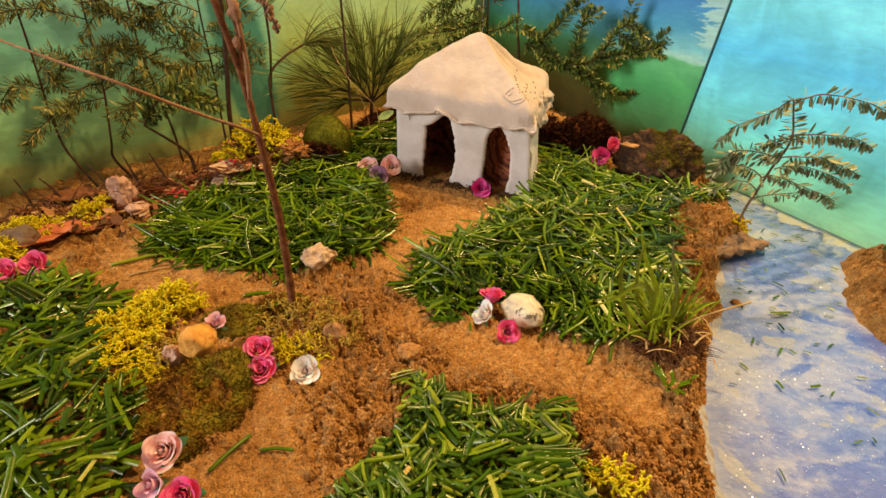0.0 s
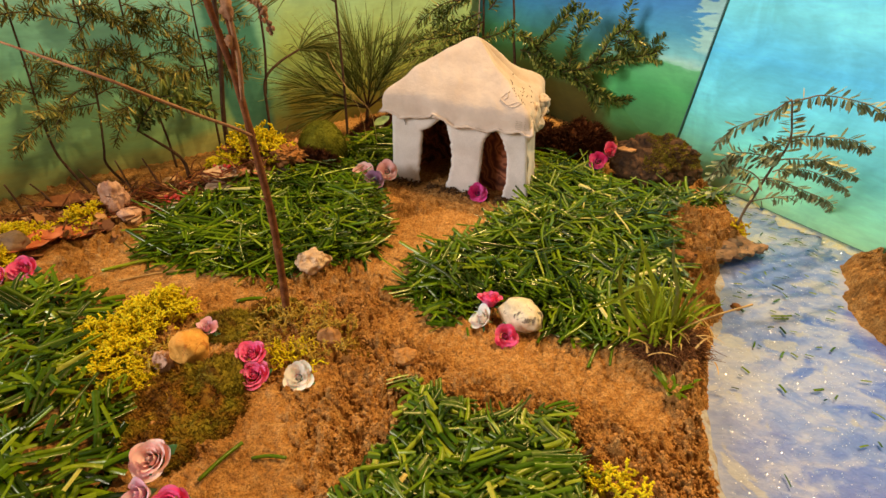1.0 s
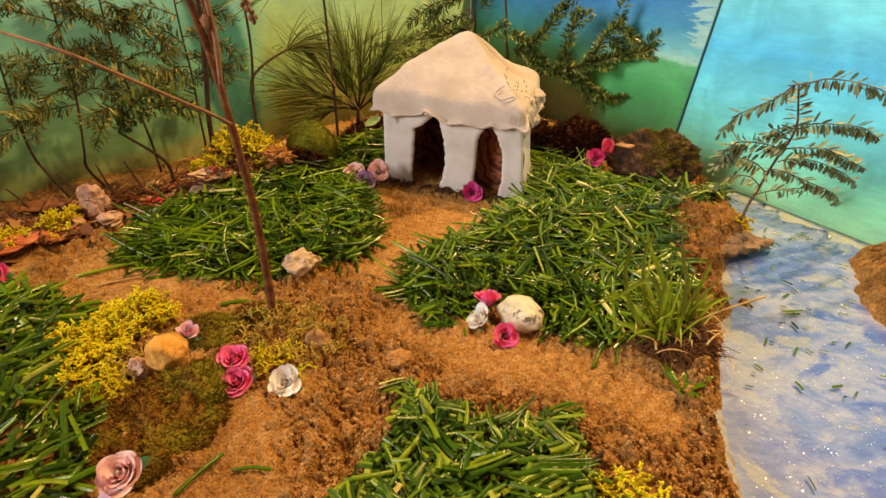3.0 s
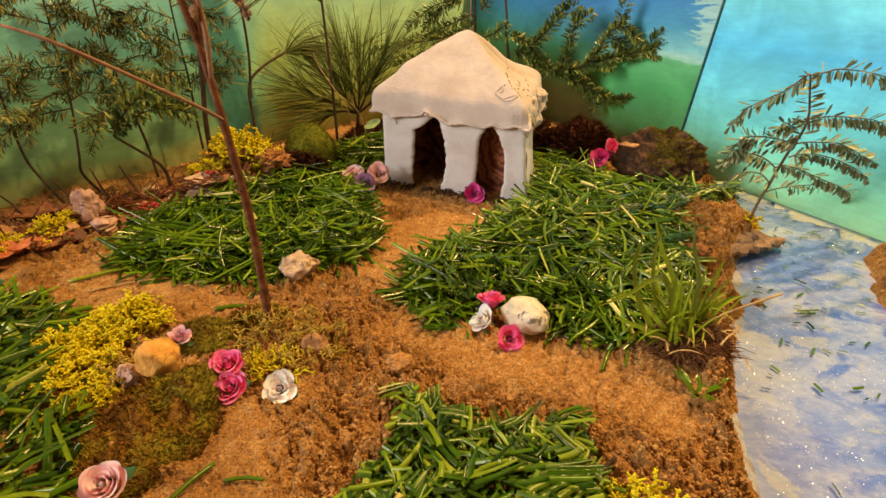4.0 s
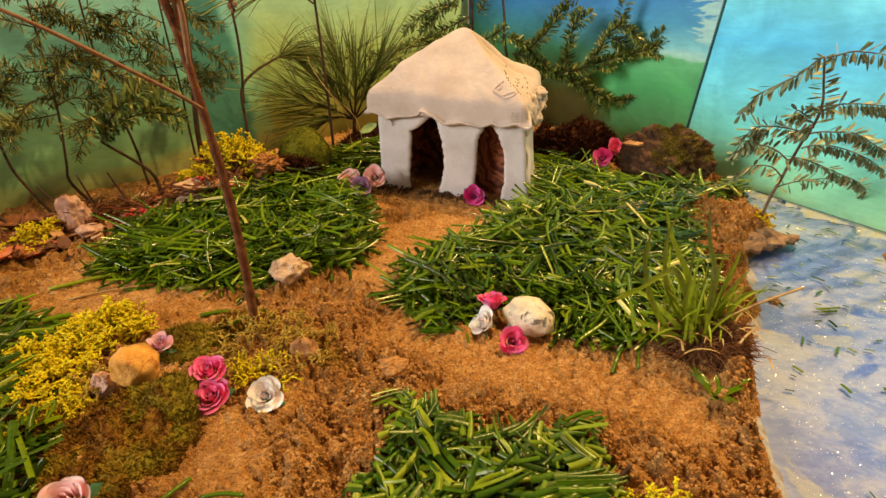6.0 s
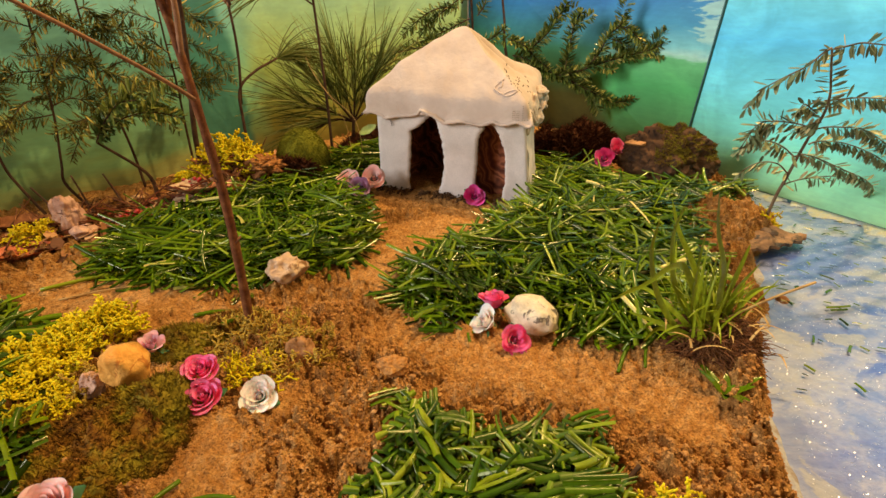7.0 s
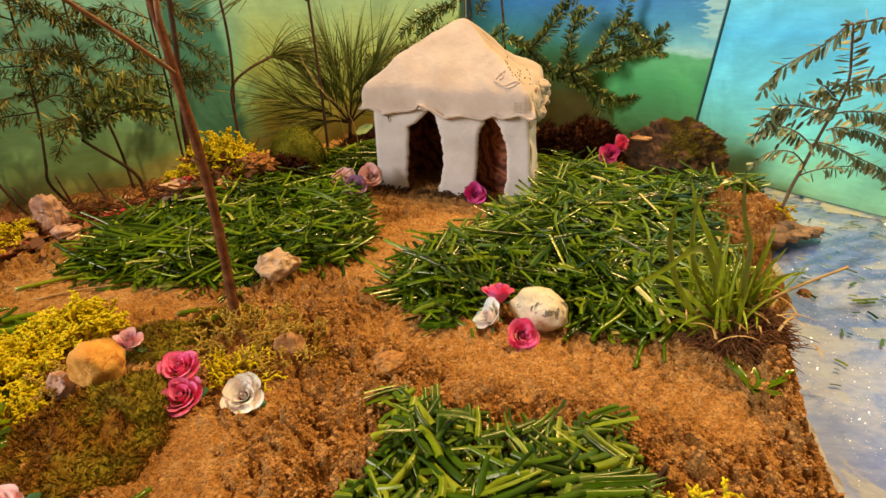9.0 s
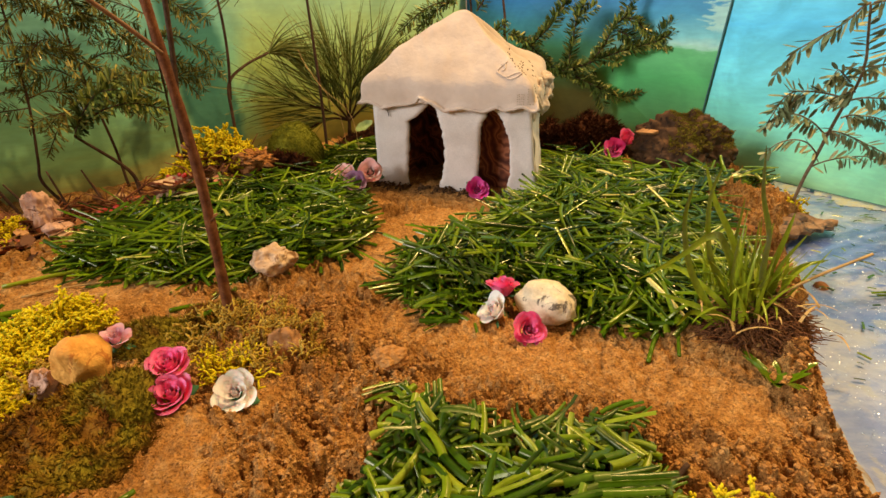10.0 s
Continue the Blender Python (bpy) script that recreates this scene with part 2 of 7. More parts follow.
def board_paint(name, stops, height=0.42, streak=0.06, right=None, split=0.0, trunk=None, clouds=None):
    """Brushed poster paint: bands that follow the height, with wavering strokes."""
    n = Nodes(name)
    sep = n.node("ShaderNodeSeparateXYZ")
    n.put(sep.inputs[0], n.coords)
    stretch = n.node("ShaderNodeMapping")
    n.put(stretch.inputs[0], n.coords)
    stretch.inputs["Scale"].default_value = (1.0, 1.0, 4.0)
    waver = n.noise(9, 5, 0.6, 0.5, stretch.outputs[0])
    z = n.math("DIVIDE", sep.outputs[2], height)
    z = n.math("ADD", z, n.math("MULTIPLY", n.math("SUBTRACT", waver, 0.5), streak * 2))
    c = n.ramp(z, stops)
    if right:
        wob = n.math("ADD", sep.outputs[0], n.math("MULTIPLY", n.math("SUBTRACT", n.noise(14, 3), 0.5), 0.10))
        c = n.mix(n.step(wob, split - 0.03, split + 0.03), c, n.ramp(z, right))
    if trunk:
        x0, x1, colour = trunk
        lean = n.math("ADD", sep.outputs[0], n.math("MULTIPLY", sep.outputs[2], 0.12))
        lean = n.math("ADD", lean, n.math("MULTIPLY", n.math("SUBTRACT", n.noise(18, 3), 0.5), 0.03))
        inside = n.math("MULTIPLY", n.step(lean, x0 - 0.006, x0 + 0.006), n.math("SUBTRACT", 1.0, n.step(lean, x1 - 0.006, x1 + 0.006)))
        c = n.mix(n.math("MULTIPLY", inside, 0.85), c, colour)
    if clouds:
        x0, x1, z0, colour = clouds
        puff = n.math("ADD", sep.outputs[0], n.math("MULTIPLY", n.math("SUBTRACT", n.noise(30, 4, 0.6, 0.4, stretch.outputs[0]), 0.5), 0.16))
        inside = n.math("MULTIPLY", n.math("SUBTRACT", 1.0, n.step(puff, x1 - 0.008, x1 + 0.008)), n.step(sep.outputs[2], z0, z0 + 0.01))
        c = n.mix(n.math("MULTIPLY", inside, 0.75), c, colour)
    blot = n.noise(13, 4, 0.6, 0.8)
    c = n.mix(0.5, c, n.ramp(blot, [(0.36, (0.62, 0.66, 0.64, 1)), (0.5, (1.0, 1.0, 1.0, 1)), (0.66, (1.35, 1.3, 1.2, 1))]), "MULTIPLY")
    brush = n.noise(46, 6, 0.65, 0.3, stretch.outputs[0])
    c = n.mix(0.3, c, n.ramp(brush, [(0.3, (0.6, 0.62, 0.64, 1)), (0.7, (1.2, 1.2, 1.2, 1))]), "MULTIPLY")
    n.bump(brush, 0.15, 0.001)
    return n.done(c, 0.55, 0.3)


def cloth_material():
    n = Nodes("cotton_cloth")
    weave = n.math("ADD", n.wave(420, "X"), n.wave(420, "Y"))
    c = n.ramp(n.noise(40, 4), [(0.3, rgb(188, 167, 149)), (0.7, rgb(209, 189, 170))])
    n.bump(weave, 0.06, 0.0003)
    n.bump(n.noise(70, 5, 0.6), 0.45, 0.004)
    n.p.inputs["Sheen Weight"].default_value = 0.2
    return n.done(c, 0.9, 0.15)


def marbled_material():
    n = Nodes("marbled_lining")
    w = n.wave(22, "DIAGONAL", 14, 3, 1.2)
    c = n.ramp(w, [(0.0, rgb(84, 42, 28)), (0.5, rgb(134, 76, 50)), (0.85, rgb(180, 112, 76)), (1.0, rgb(110, 60, 38))])
    return n.done(c, 0.6, 0.3)


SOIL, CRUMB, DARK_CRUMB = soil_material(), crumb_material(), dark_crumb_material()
DARK_GREENS = [(0.0, rgb(27, 46, 2)), (0.3, rgb(50, 77, 4)), (0.65, rgb(82, 109, 7)), (0.94, rgb(114, 133, 13)), (0.988, rgb(134, 148, 36)), (1.0, rgb(206, 190, 112))]
LIGHT_GREENS = [(0.0, rgb(30, 54, 3)), (0.3, rgb(52, 82, 5)), (0.65, rgb(80, 108, 8)), (0.92, rgb(114, 132, 15)), (0.994, rgb(144, 154, 40)), (1.0, rgb(206, 184, 104))]
CLIP_DARK, CLIP_LIGHT = blade_material("cut_grass_dark", DARK_GREENS, 0.22, 0.0, 0.12), blade_material("cut_grass_light", LIGHT_GREENS, 0.30, 0.0, 0.25)
TUFT_GREEN = blade_material("living_grass", [(0.0, rgb(82, 98, 12)), (0.6, rgb(130, 144, 26)), (0.9, rgb(164, 172, 46)), (1.0, rgb(190, 176, 72))], 0.45, 0.2)
STRAW = grainy("dry_straw", [(0.3, rgb(150, 112, 60)), (0.7, rgb(205, 172, 110))], 0.01, 0.7)
WATER = water_material()
PLASTER = grainy("white_plaster_paint", [(0.3, rgb(198, 188, 178)), (0.7, rgb(216, 206, 196))], 0.02, 0.85, 0.2, 0.0012, 0.3, 0.12)
CREAM_PAINT = grainy("cream_paint", [(0.35, rgb(146, 146, 158)), (0.5, rgb(172, 166, 158)), (0.62, rgb(140, 120, 98)), (0.68, rgb(150, 154, 172))], 0.012, 0.5, 0.4, 0.0012, 0.3, 0.2)
CLOTH, MARBLED = cloth_material(), marbled_material()
LACE_SHADE = grainy("shaded_cloth", [(0.3, rgb(150, 132, 108)), (0.7, rgb(176, 160, 136))], 0.004, 0.9)
GREEN_CREAM = grainy("green_cream_paint", [(0.35, rgb(140, 152, 160)), (0.47, rgb(172, 178, 176)), (0.56, rgb(188, 180, 140)), (0.66, rgb(150, 164, 176))], 0.012, 0.5, 0.4, 0.0012, 0.3, 0.2)
DARK_LINE = grainy("dark_gap", [(0.3, rgb(56, 92, 92)), (0.7, rgb(80, 118, 116))], 0.03, 0.8)
BARK = grainy("twig_bark", [(0.3, rgb(72, 40, 22)), (0.55, rgb(114, 68, 38)), (0.75, rgb(150, 104, 64))], 0.006, 0.8, 0.15, 0.0008, 0.5, 0.3)
PALE_TWIG = grainy("pale_twig", [(0.3, rgb(118, 80, 56)), (0.7, rgb(166, 124, 90))], 0.008, 0.8, 0.15)
DARK_TWIG = grainy("dark_twig", [(0.3, rgb(52, 36, 26)), (0.7, rgb(96, 70, 52))], 0.008, 0.8)
GREY_TWIG = grainy("grey_twig", [(0.3, rgb(98, 82, 62)), (0.7, rgb(146, 126, 98))], 0.008, 0.8)
RED_TWIG = grainy("red_brown_twig", [(0.3, rgb(84, 40, 22)), (0.7, rgb(132, 72, 42))], 0.008, 0.8)
NEEDLE_DARK = blade_material("yew_needles", [(0.0, rgb(50, 66, 28)), (0.5, rgb(88, 106, 44)), (0.85, rgb(134, 140, 64)), (1.0, rgb(186, 170, 92))], 0.5, 0.1)
NEEDLE_DULL = blade_material("hemlock_needles", [(0.0, rgb(92, 106, 76)), (0.5, rgb(132, 142, 98)), (0.8, rgb(168, 170, 122)), (0.95, rgb(204, 194, 140)), (1.0, rgb(226, 208, 146))], 0.5, 0.1)
NEEDLE_PINE = blade_material("pine_needles", [(0.0, rgb(62, 76, 30)), (0.6, rgb(112, 122, 58)), (1.0, rgb(172, 168, 100))], 0.5, 0.1)
NEEDLE_OLIVE = blade_material("cypress_needles", [(0.0, rgb(56, 64, 30)), (0.5, rgb(104, 108, 50)), (0.85, rgb(150, 142, 72)), (1.0, rgb(190, 168, 98))], 0.6, 0.1)
LICHEN = grainy("yellow_lichen", [(0.3, rgb(184, 160, 14)), (0.7, rgb(224, 202, 34))], 0.012, 0.9, 0.1, 0.001, 0.2, 0.15, 0.25, through_light=0.5)
LICHEN_TAN = grainy("tan_lichen", [(0.3, rgb(138, 108, 36)), (0.7, rgb(190, 160, 66))], 0.012, 0.85, 0.15, 0.001, 0.2, 0.2, 0.35, through_light=0.3)
MOSS = grainy("brown_green_moss", [(0.36, rgb(92, 58, 24)), (0.48, rgb(128, 90, 32)), (0.57, rgb(132, 108, 32)), (0.7, rgb(128, 120, 36))], 0.016, 0.95, 0.1, 0.001, 0.5, 0.35, 0.8)
MOSS_GREEN = grainy("green_moss", [(0.3, rgb(84, 88, 24)), (0.7, rgb(136, 136, 42))], 0.02, 0.95, 0.1, 0.001, 0.5, 0.4, 0.5)
MOSS_OLIVE = grainy("olive_moss", [(0.36, rgb(100, 72, 28)), (0.48, rgb(126, 110, 34)), (0.68, rgb(146, 134, 40))], 0.014, 0.95, 0.1, 0.001, 0.5, 0.4, 0.6)
MOSS_RED = grainy("red_brown_moss", [(0.3, rgb(56, 30, 20)), (0.7, rgb(98, 58, 36))], 0.02, 0.95, 0.1, 0.001, 0.5, 0.4, 0.6)
DEBRIS = grainy("leaf_litter", [(0.3, rgb(70, 40, 24)), (0.6, rgb(126, 78, 46)), (0.8, rgb(176, 122, 76))], 0.01, 0.9, 0.15, 0.001, 0.4, 0.3, 0.6)
ROOT = grainy("root_fibre", [(0.3, rgb(78, 50, 30)), (0.6, rgb(128, 84, 50)), (0.8, rgb(176, 128, 80))], 0.006, 0.9, 0.15, 0.001, 0.4, 0.3, 0.6)

CHIP = blade_material("bark_chip", [(0.0, rgb(70, 40, 22)), (0.4, rgb(128, 80, 46)), (0.75, rgb(176, 124, 80)), (0.92, rgb(206, 168, 124)), (1.0, rgb(190, 70, 44))], 0.85)


def stone_material(name, dark, light, spots=None):
    n = Nodes(name)
    c = n.ramp(n.noise(70, 5, 0.6), [(0.3, dark), (0.65, light)])
    if spots:
        c = n.mix(n.step(n.noise(120, 5, 0.65, 1.0), 0.55, 0.63), c, spots)
    fine = n.noise(700, 4)
    c = n.mix(0.2, c, n.ramp(fine, [(0.3, (0.4, 0.4, 0.4, 1)), (0.7, (1.25, 1.25, 1.25, 1))]), "MULTIPLY")
    n.bump(fine, 0.4, 0.001)
    n.bump(n.noise(160, 4), 0.4, 0.003)
    return n.done(c, 0.8, 0.25)


STONE_WHITE = stone_material("cream_stone", rgb(196, 176, 140), rgb(232, 218, 186), rgb(112, 102, 88))
STONE_YELLOW = stone_material("yellow_stone", rgb(206, 136, 50), rgb(238, 178, 88), rgb(190, 120, 50))
STONE_PALE = stone_material("pale_stone", rgb(166, 130, 98), rgb(212, 182, 146), rgb(140, 100, 60))
STONE_PINK = stone_material("pinkish_stone", rgb(172, 124, 100), rgb(216, 174, 146), rgb(140, 104, 86))
STONE_BROWN = stone_material("brown_stone", rgb(140, 96, 56), rgb(190, 140, 90))
SANDY_CLOD = stone_material("sandy_clod", rgb(158, 104, 50), rgb(196, 142, 78))
STONE_DIM = stone_material("dull_brown_stone", rgb(84, 66, 50), rgb(132, 106, 80))
CLOD = stone_material("earth_clod", rgb(44, 29, 18), rgb(98, 66, 37), rgb(34, 22, 15))
HOLLOW_BLACK = stone_material("hollow_black", rgb(16, 12, 10), rgb(34, 26, 20))
CLOD_BROWN = stone_material("brown_clod", rgb(104, 62, 30), rgb(176, 118, 60), rgb(70, 42, 22))
BARKPIECE = stone_material("bark_piece", rgb(104, 76, 52), rgb(164, 126, 90), rgb(80, 70, 60))


def petal_material(name, deep, pale):
    n = Nodes(name)
    r = n.node("ShaderNodeObjectInfo").outputs["Random"]
    c = n.ramp(n.noise(90, 3), [(0.3, deep), (0.7, pale)])
    c = n.mix(0.25, c, n.ramp(r, [(0.0, (0.75, 0.75, 0.75, 1)), (1.0, (1.2, 1.2, 1.2, 1))]), "MULTIPLY")
    n.bump(n.noise(900, 3), 0.2, 0.0006)
    n.p.inputs["Subsurface Weight"].default_value = 0.85
    n.p.inputs["Subsurface Radius"].default_value = (0.010, 0.007, 0.007)
    n.p.inputs["Subsurface Scale"].default_value = 0.8
    return n.done(c, 0.75, 0.25)


HOT = petal_material("hot_pink_paper", rgb(250, 76, 136), rgb(255, 132, 176))
MAGENTA = petal_material("magenta_paper", rgb(230, 54, 142), rgb(250, 108, 182))
PINK = petal_material("pale_pink_paper", rgb(253, 182, 176), rgb(255, 214, 206))
BLUSH = petal_material("blush_paper", rgb(226, 150, 170), rgb(244, 196, 204))
PALE_BLUSH = petal_material("pale_blush_paper", rgb(246, 200, 196), rgb(252, 222, 214))
WHITE = petal_material("white_paper", rgb(244, 226, 216), rgb(252, 240, 230))
VIOLET = petal_material("violet_paper", rgb(160, 118, 158), rgb(196, 156, 190))
LEAF = blade_material("paper_leaf", [(0.0, rgb(40, 90, 60)), (1.0, rgb(80, 130, 90))], 0.6)
LEAF_PALE = grainy("pale_leaf", [(0.3, rgb(126, 150, 84)), (0.7, rgb(166, 184, 118))], 0.006, 0.6)
RED = grainy("red_berry", [(0.3, rgb(130, 22, 22)), (0.7, rgb(186, 44, 36))], 0.004, 0.4, 0.5)
RUST = grainy("rust_leaf", [(0.3, rgb(168, 82, 48)), (0.7, rgb(212, 126, 82))], 0.012, 0.7, 0.2)
WOOD = grainy("table_wood", [(0.3, rgb(120, 84, 52)), (0.7, rgb(164, 122, 80))], 0.05, 0.6)
# Tone of the unseen walls is set for how much light they bounce.
WALLPAINT = grainy("room_wall_paint", [(0.3, rgb(140, 132, 122)), (0.7, rgb(152, 144, 134))], 0.3, 0.9, 0.1, 0.002, 0.1, 0.05)

# ---- structure: added room shell, table, base board, painted boards, soil ----
SEAM, FAR = (0.363, 0.808), (0.100, 1.180)
LEFT_END, RIGHT_END = (-0.640, 0.362), (0.652, 0.299)
SEAM_LEAN = (0.16, 0.10)
INSIDE = [LEFT_END, FAR, SEAM, RIGHT_END, (0.652, -0.15), (-0.640, -0.15)]


def box(geo, x0, x1, y0, y1, z0, z1):
    v = [(x, y, z) for z in (z0, z1) for y in (y0, y1) for x in (x0, x1)]
    geo.add(v, [(0, 2, 3, 1), (4, 5, 7, 6), (0, 1, 5, 4), (2, 6, 7, 3), (0, 4, 6, 2), (1, 3, 7, 5)])


def slab(name, x0, x1, y0, y1, z0, z1, material, label, category="", kind="structure"):
    g = Geo()
    box(g, x0, x1, y0, y1, z0, z1)
    return solid(name, g, material, label, category or name.split("_")[0], kind=kind, flat=True)


# Unseen room shell, added to enclose the model and bounce light onto it.
slab("floor", -3.1, 1.9, -1.9, 2.0, -0.80, -0.75, WOOD, "unseen wooden floor, added to enclose the model")
slab("wall_north", -3.1, 1.9, 2.0, 2.1, -0.75, 1.75, WALLPAINT, "unseen plain wall, added to enclose the model")
slab("wall_south", -3.1, 1.9, -2.0, -1.9, -0.75, 1.75, WALLPAINT, "unseen plain wall, added to enclose the model")
slab("wall_west", -3.2, -3.1, -1.9, 2.0, -0.75, 1.75, WALLPAINT, "unseen plain wall, added to enclose the model")
slab("wall_east", 1.9, 2.0, -1.9, 2.0, -0.75, 1.75, WALLPAINT, "unseen plain wall, added to enclose the model")
slab("ceiling", -3.1, 1.9, -1.9, 2.0, 1.75, 1.80, WALLPAINT, "unseen plain ceiling, added to enclose the model")


def make_table():
    t = thing("table", "brown wooden table that carries the model", "table", Matrix.Translation((0.0, 0.55, -0.75)))
    g = Geo()
    box(g, -0.80, 0.80, -0.80, 0.80, 0.705, 0.738)
    part("tabletop", g, WOOD, t, "", True)
    for sx in (-1, 1):
        for sy in (-1, 1):
            g = Geo()
            box(g, sx * 0.74 - 0.03, sx * 0.74 + 0.03, sy * 0.74 - 0.03, sy * 0.74 + 0.03, 0.0, 0.705)
            part("leg", g, WOOD, t, "", True)


make_table()
slab("base_board", -0.66, 0.66, -0.16, 1.24, -0.012, -0.0055, WOOD, "thin wooden base board under the model", "base board", kind="")


def make_water():
    n = 110
    X, Y = np.meshgrid(np.linspace(-0.65, 0.655, n), np.linspace(-0.15, 1.20, n))
    Z = 0.0008 * fbm(X, Y, 0.05, 3, 2)
    keep = signed(INSIDE, X, Y) > -0.010
    idx = np.arange(n * n).reshape(n, n)
    q = np.stack([idx[:-1, :-1], idx[:-1, 1:], idx[1:, 1:], idx[1:, :-1]], -1).reshape(-1, 4)
    q = q[keep.reshape(-1)[q].all(1)]
    g = Geo()
    g.v = np.stack([X, Y, Z], -1).reshape(-1, 3).tolist()
    g.f = q.tolist()
    me = g.mesh("water", WATER)
    bm = bmesh.new()
    bm.from_mesh(me)
    bmesh.ops.delete(bm, geom=[v for v in bm.verts if not v.link_faces], context="VERTS")
    bm.to_mesh(me)
    bm.free()
    tagged(new("water", me), "river painted blue and white with glitter on a board", "water", kind="structure")


make_water()


def board(name, start, end, material, label, lean0=(0, 0), lean1=(0, 0), high=0.29, thick=0.012):
    """A standing panel; lean0 and lean1 are how far its two ends lean for each metre of height."""
    ax, ay = start
    length = math.hypot(end[0] - ax, end[1] - ay)
    turn = math.atan2(end[1] - ay, end[0] - ax)
    ob = thing(name, label, "backdrop board", pose(ax, ay, 0.0012, 0, 0, math.degrees(turn)), kind="structure")

    def lean(geo):
        out = []
        for x, y, z in geo.v:
            t = x / length
            wx, wy = [(p * (1 - t) + q * t) * z for p, q in zip(lean0, lean1)]
            out.append((x + wx * math.cos(turn) + wy * math.sin(turn), y - wx * math.sin(turn) + wy * math.cos(turn), z))
        geo.v = out
        return geo

    g = Geo()
    box(g, 0.0012, length - 0.0012, 0.0, thick, 0.0012, high)
    part("panel", lean(g), material, ob, "", True)
    e = Geo()
    side = -1 if thick > 0 else 1
    box(e, 0.0012, length - 0.0012, 0.0002 * side, 0.0009 * side, -0.0010, 0.0016)
    part("bottom_edge", lean(e), DARK_LINE, ob, "dark gap under the board", True)
    return ob


PAINT_LEFT = board_paint("paint_meadow", [(0.0, rgb(160, 150, 84)), (0.06, rgb(164, 172, 104)), (0.11, rgb(146, 190, 128)), (0.20, rgb(150, 212, 164)), (0.36, rgb(124, 198, 182)), (0.5, rgb(150, 220, 214)), (0.62, rgb(110, 186, 192)), (0.85, rgb(140, 212, 222))],
    streak=0.09, right=[(0.0, rgb(140, 118, 48)), (0.13, rgb(150, 146, 62)), (0.22, rgb(162, 186, 98)), (0.36, rgb(182, 216, 146)), (0.48, rgb(172, 218, 176)), (0.58, rgb(160, 208, 190)), (0.85, rgb(110, 180, 190))],
    split=0.675, trunk=(0.610, 0.672, rgb(56, 124, 116)))
PAINT_BACK = board_paint("paint_hills", [(0.0, rgb(108, 106, 56)), (0.045, rgb(116, 138, 74)), (0.085, rgb(98, 172, 106)), (0.22, rgb(78, 180, 100)), (0.295, rgb(96, 186, 116)), (0.307, rgb(170, 220, 200)), (0.33, rgb(122, 200, 200)), (0.39, rgb(66, 152, 184)), (0.48, rgb(52, 128, 190)), (0.6, rgb(100, 182, 210)), (0.8, rgb(70, 156, 206))],
    streak=0.035, split=0.135, right=[(0.0, rgb(70, 60, 24)), (0.16, rgb(84, 84, 34)), (0.24, rgb(70, 120, 70)), (0.30, rgb(74, 150, 110)), (0.36, rgb(70, 150, 160)), (0.46, rgb(52, 128, 190)), (0.6, rgb(80, 160, 200)), (0.8, rgb(70, 156, 206))], clouds=(0.0, 0.020, 0.140, rgb(176, 220, 200)))
PAINT_RIGHT = board_paint("paint_sky", [(0.0, rgb(150, 198, 140)), (0.07, rgb(140, 222, 176)), (0.15, rgb(128, 234, 218)), (0.26, rgb(120, 232, 246)), (0.36, rgb(98, 210, 250)), (0.48, rgb(132, 238, 250)), (0.62, rgb(104, 214, 250)), (0.85, rgb(140, 234, 250))],
    streak=0.05)
board("backdrop_left", LEFT_END, FAR, PAINT_LEFT, "backdrop board painted with green meadow and teal sky")
board("backdrop_middle", SEAM, FAR, PAINT_BACK, "backdrop board painted with green hills and blue sky", SEAM_LEAN, (0, 0), thick=-0.012)
board("backdrop_right", SEAM, RIGHT_END, PAINT_RIGHT, "backdrop board painted with pale turquoise sky", SEAM_LEAN, (0.10, 0.05))
gap = Geo()
gap.tube([(SEAM[0] - 0.0020, SEAM[1] - 0.0020, 0.003), (SEAM[0] - 0.0020 + 0.29 * SEAM_LEAN[0], SEAM[1] - 0.0020 + 0.29 * SEAM_LEAN[1], 0.29)], 0.0011, 8)
solid("trim", gap, DARK_LINE, "dark gap between two backdrop boards", "trim", kind="structure")

SHORE = [(0.400, 0.80), (0.390, 0.700), (0.393, 0.632), (0.372, 0.578), (0.335, 0.548), (0.314, 0.500), (0.303, 0.462), (0.272, 0.412), (0.250, 0.350), (0.240, 0.300), (0.232, 0.200), (0.225, -0.15)]
LAND = SHORE + [(-0.9, -0.3), (-0.9, 1.5), (0.40, 1.5)]
BANK = [(0.475, 0.588), (0.450, 0.555), (0.424, 0.512), (0.414, 0.478), (0.411, 0.445), (0.420, 0.400), (0.440, 0.320), (0.458, 0.250), (0.475, 0.10), (0.50, -0.2), (0.9, -0.2), (0.9, 0.5)]
MOUNDS = [(-0.035, 0.405, 0.008, 0.030), (-0.085, 0.335, 0.003, 0.045), (-0.20, 0.64, 0.008, 0.08), (-0.12, 0.74, 0.022, 0.060), (-0.150, 0.680, 0.026, 0.040), (0.080, 0.680, 0.002, 0.10), (0.325, 0.598, 0.015, 0.036), (0.234, 0.400, 0.012, 0.026),
          (-0.005, 0.345, 0.001, 0.025), (0.185, 0.285, 0.010, 0.03), (0.50, 0.48, 0.012, 0.05), (0.30, 0.545, 0.006, 0.025), (0.01, 0.31, 0.004, 0.02)]
PATCH_A = [(-0.205, 0.505), (-0.22, 0.565), (-0.17, 0.622), (-0.118, 0.660), (-0.075, 0.740), (-0.04, 0.87), (0.06, 0.90), (0.01, 0.76), (-0.020, 0.715), (-0.034, 0.675), (-0.010, 0.640), (0.014, 0.565), (0.0, 0.517), (-0.035, 0.508), (-0.065, 0.477), (-0.119, 0.474), (-0.186, 0.492)]
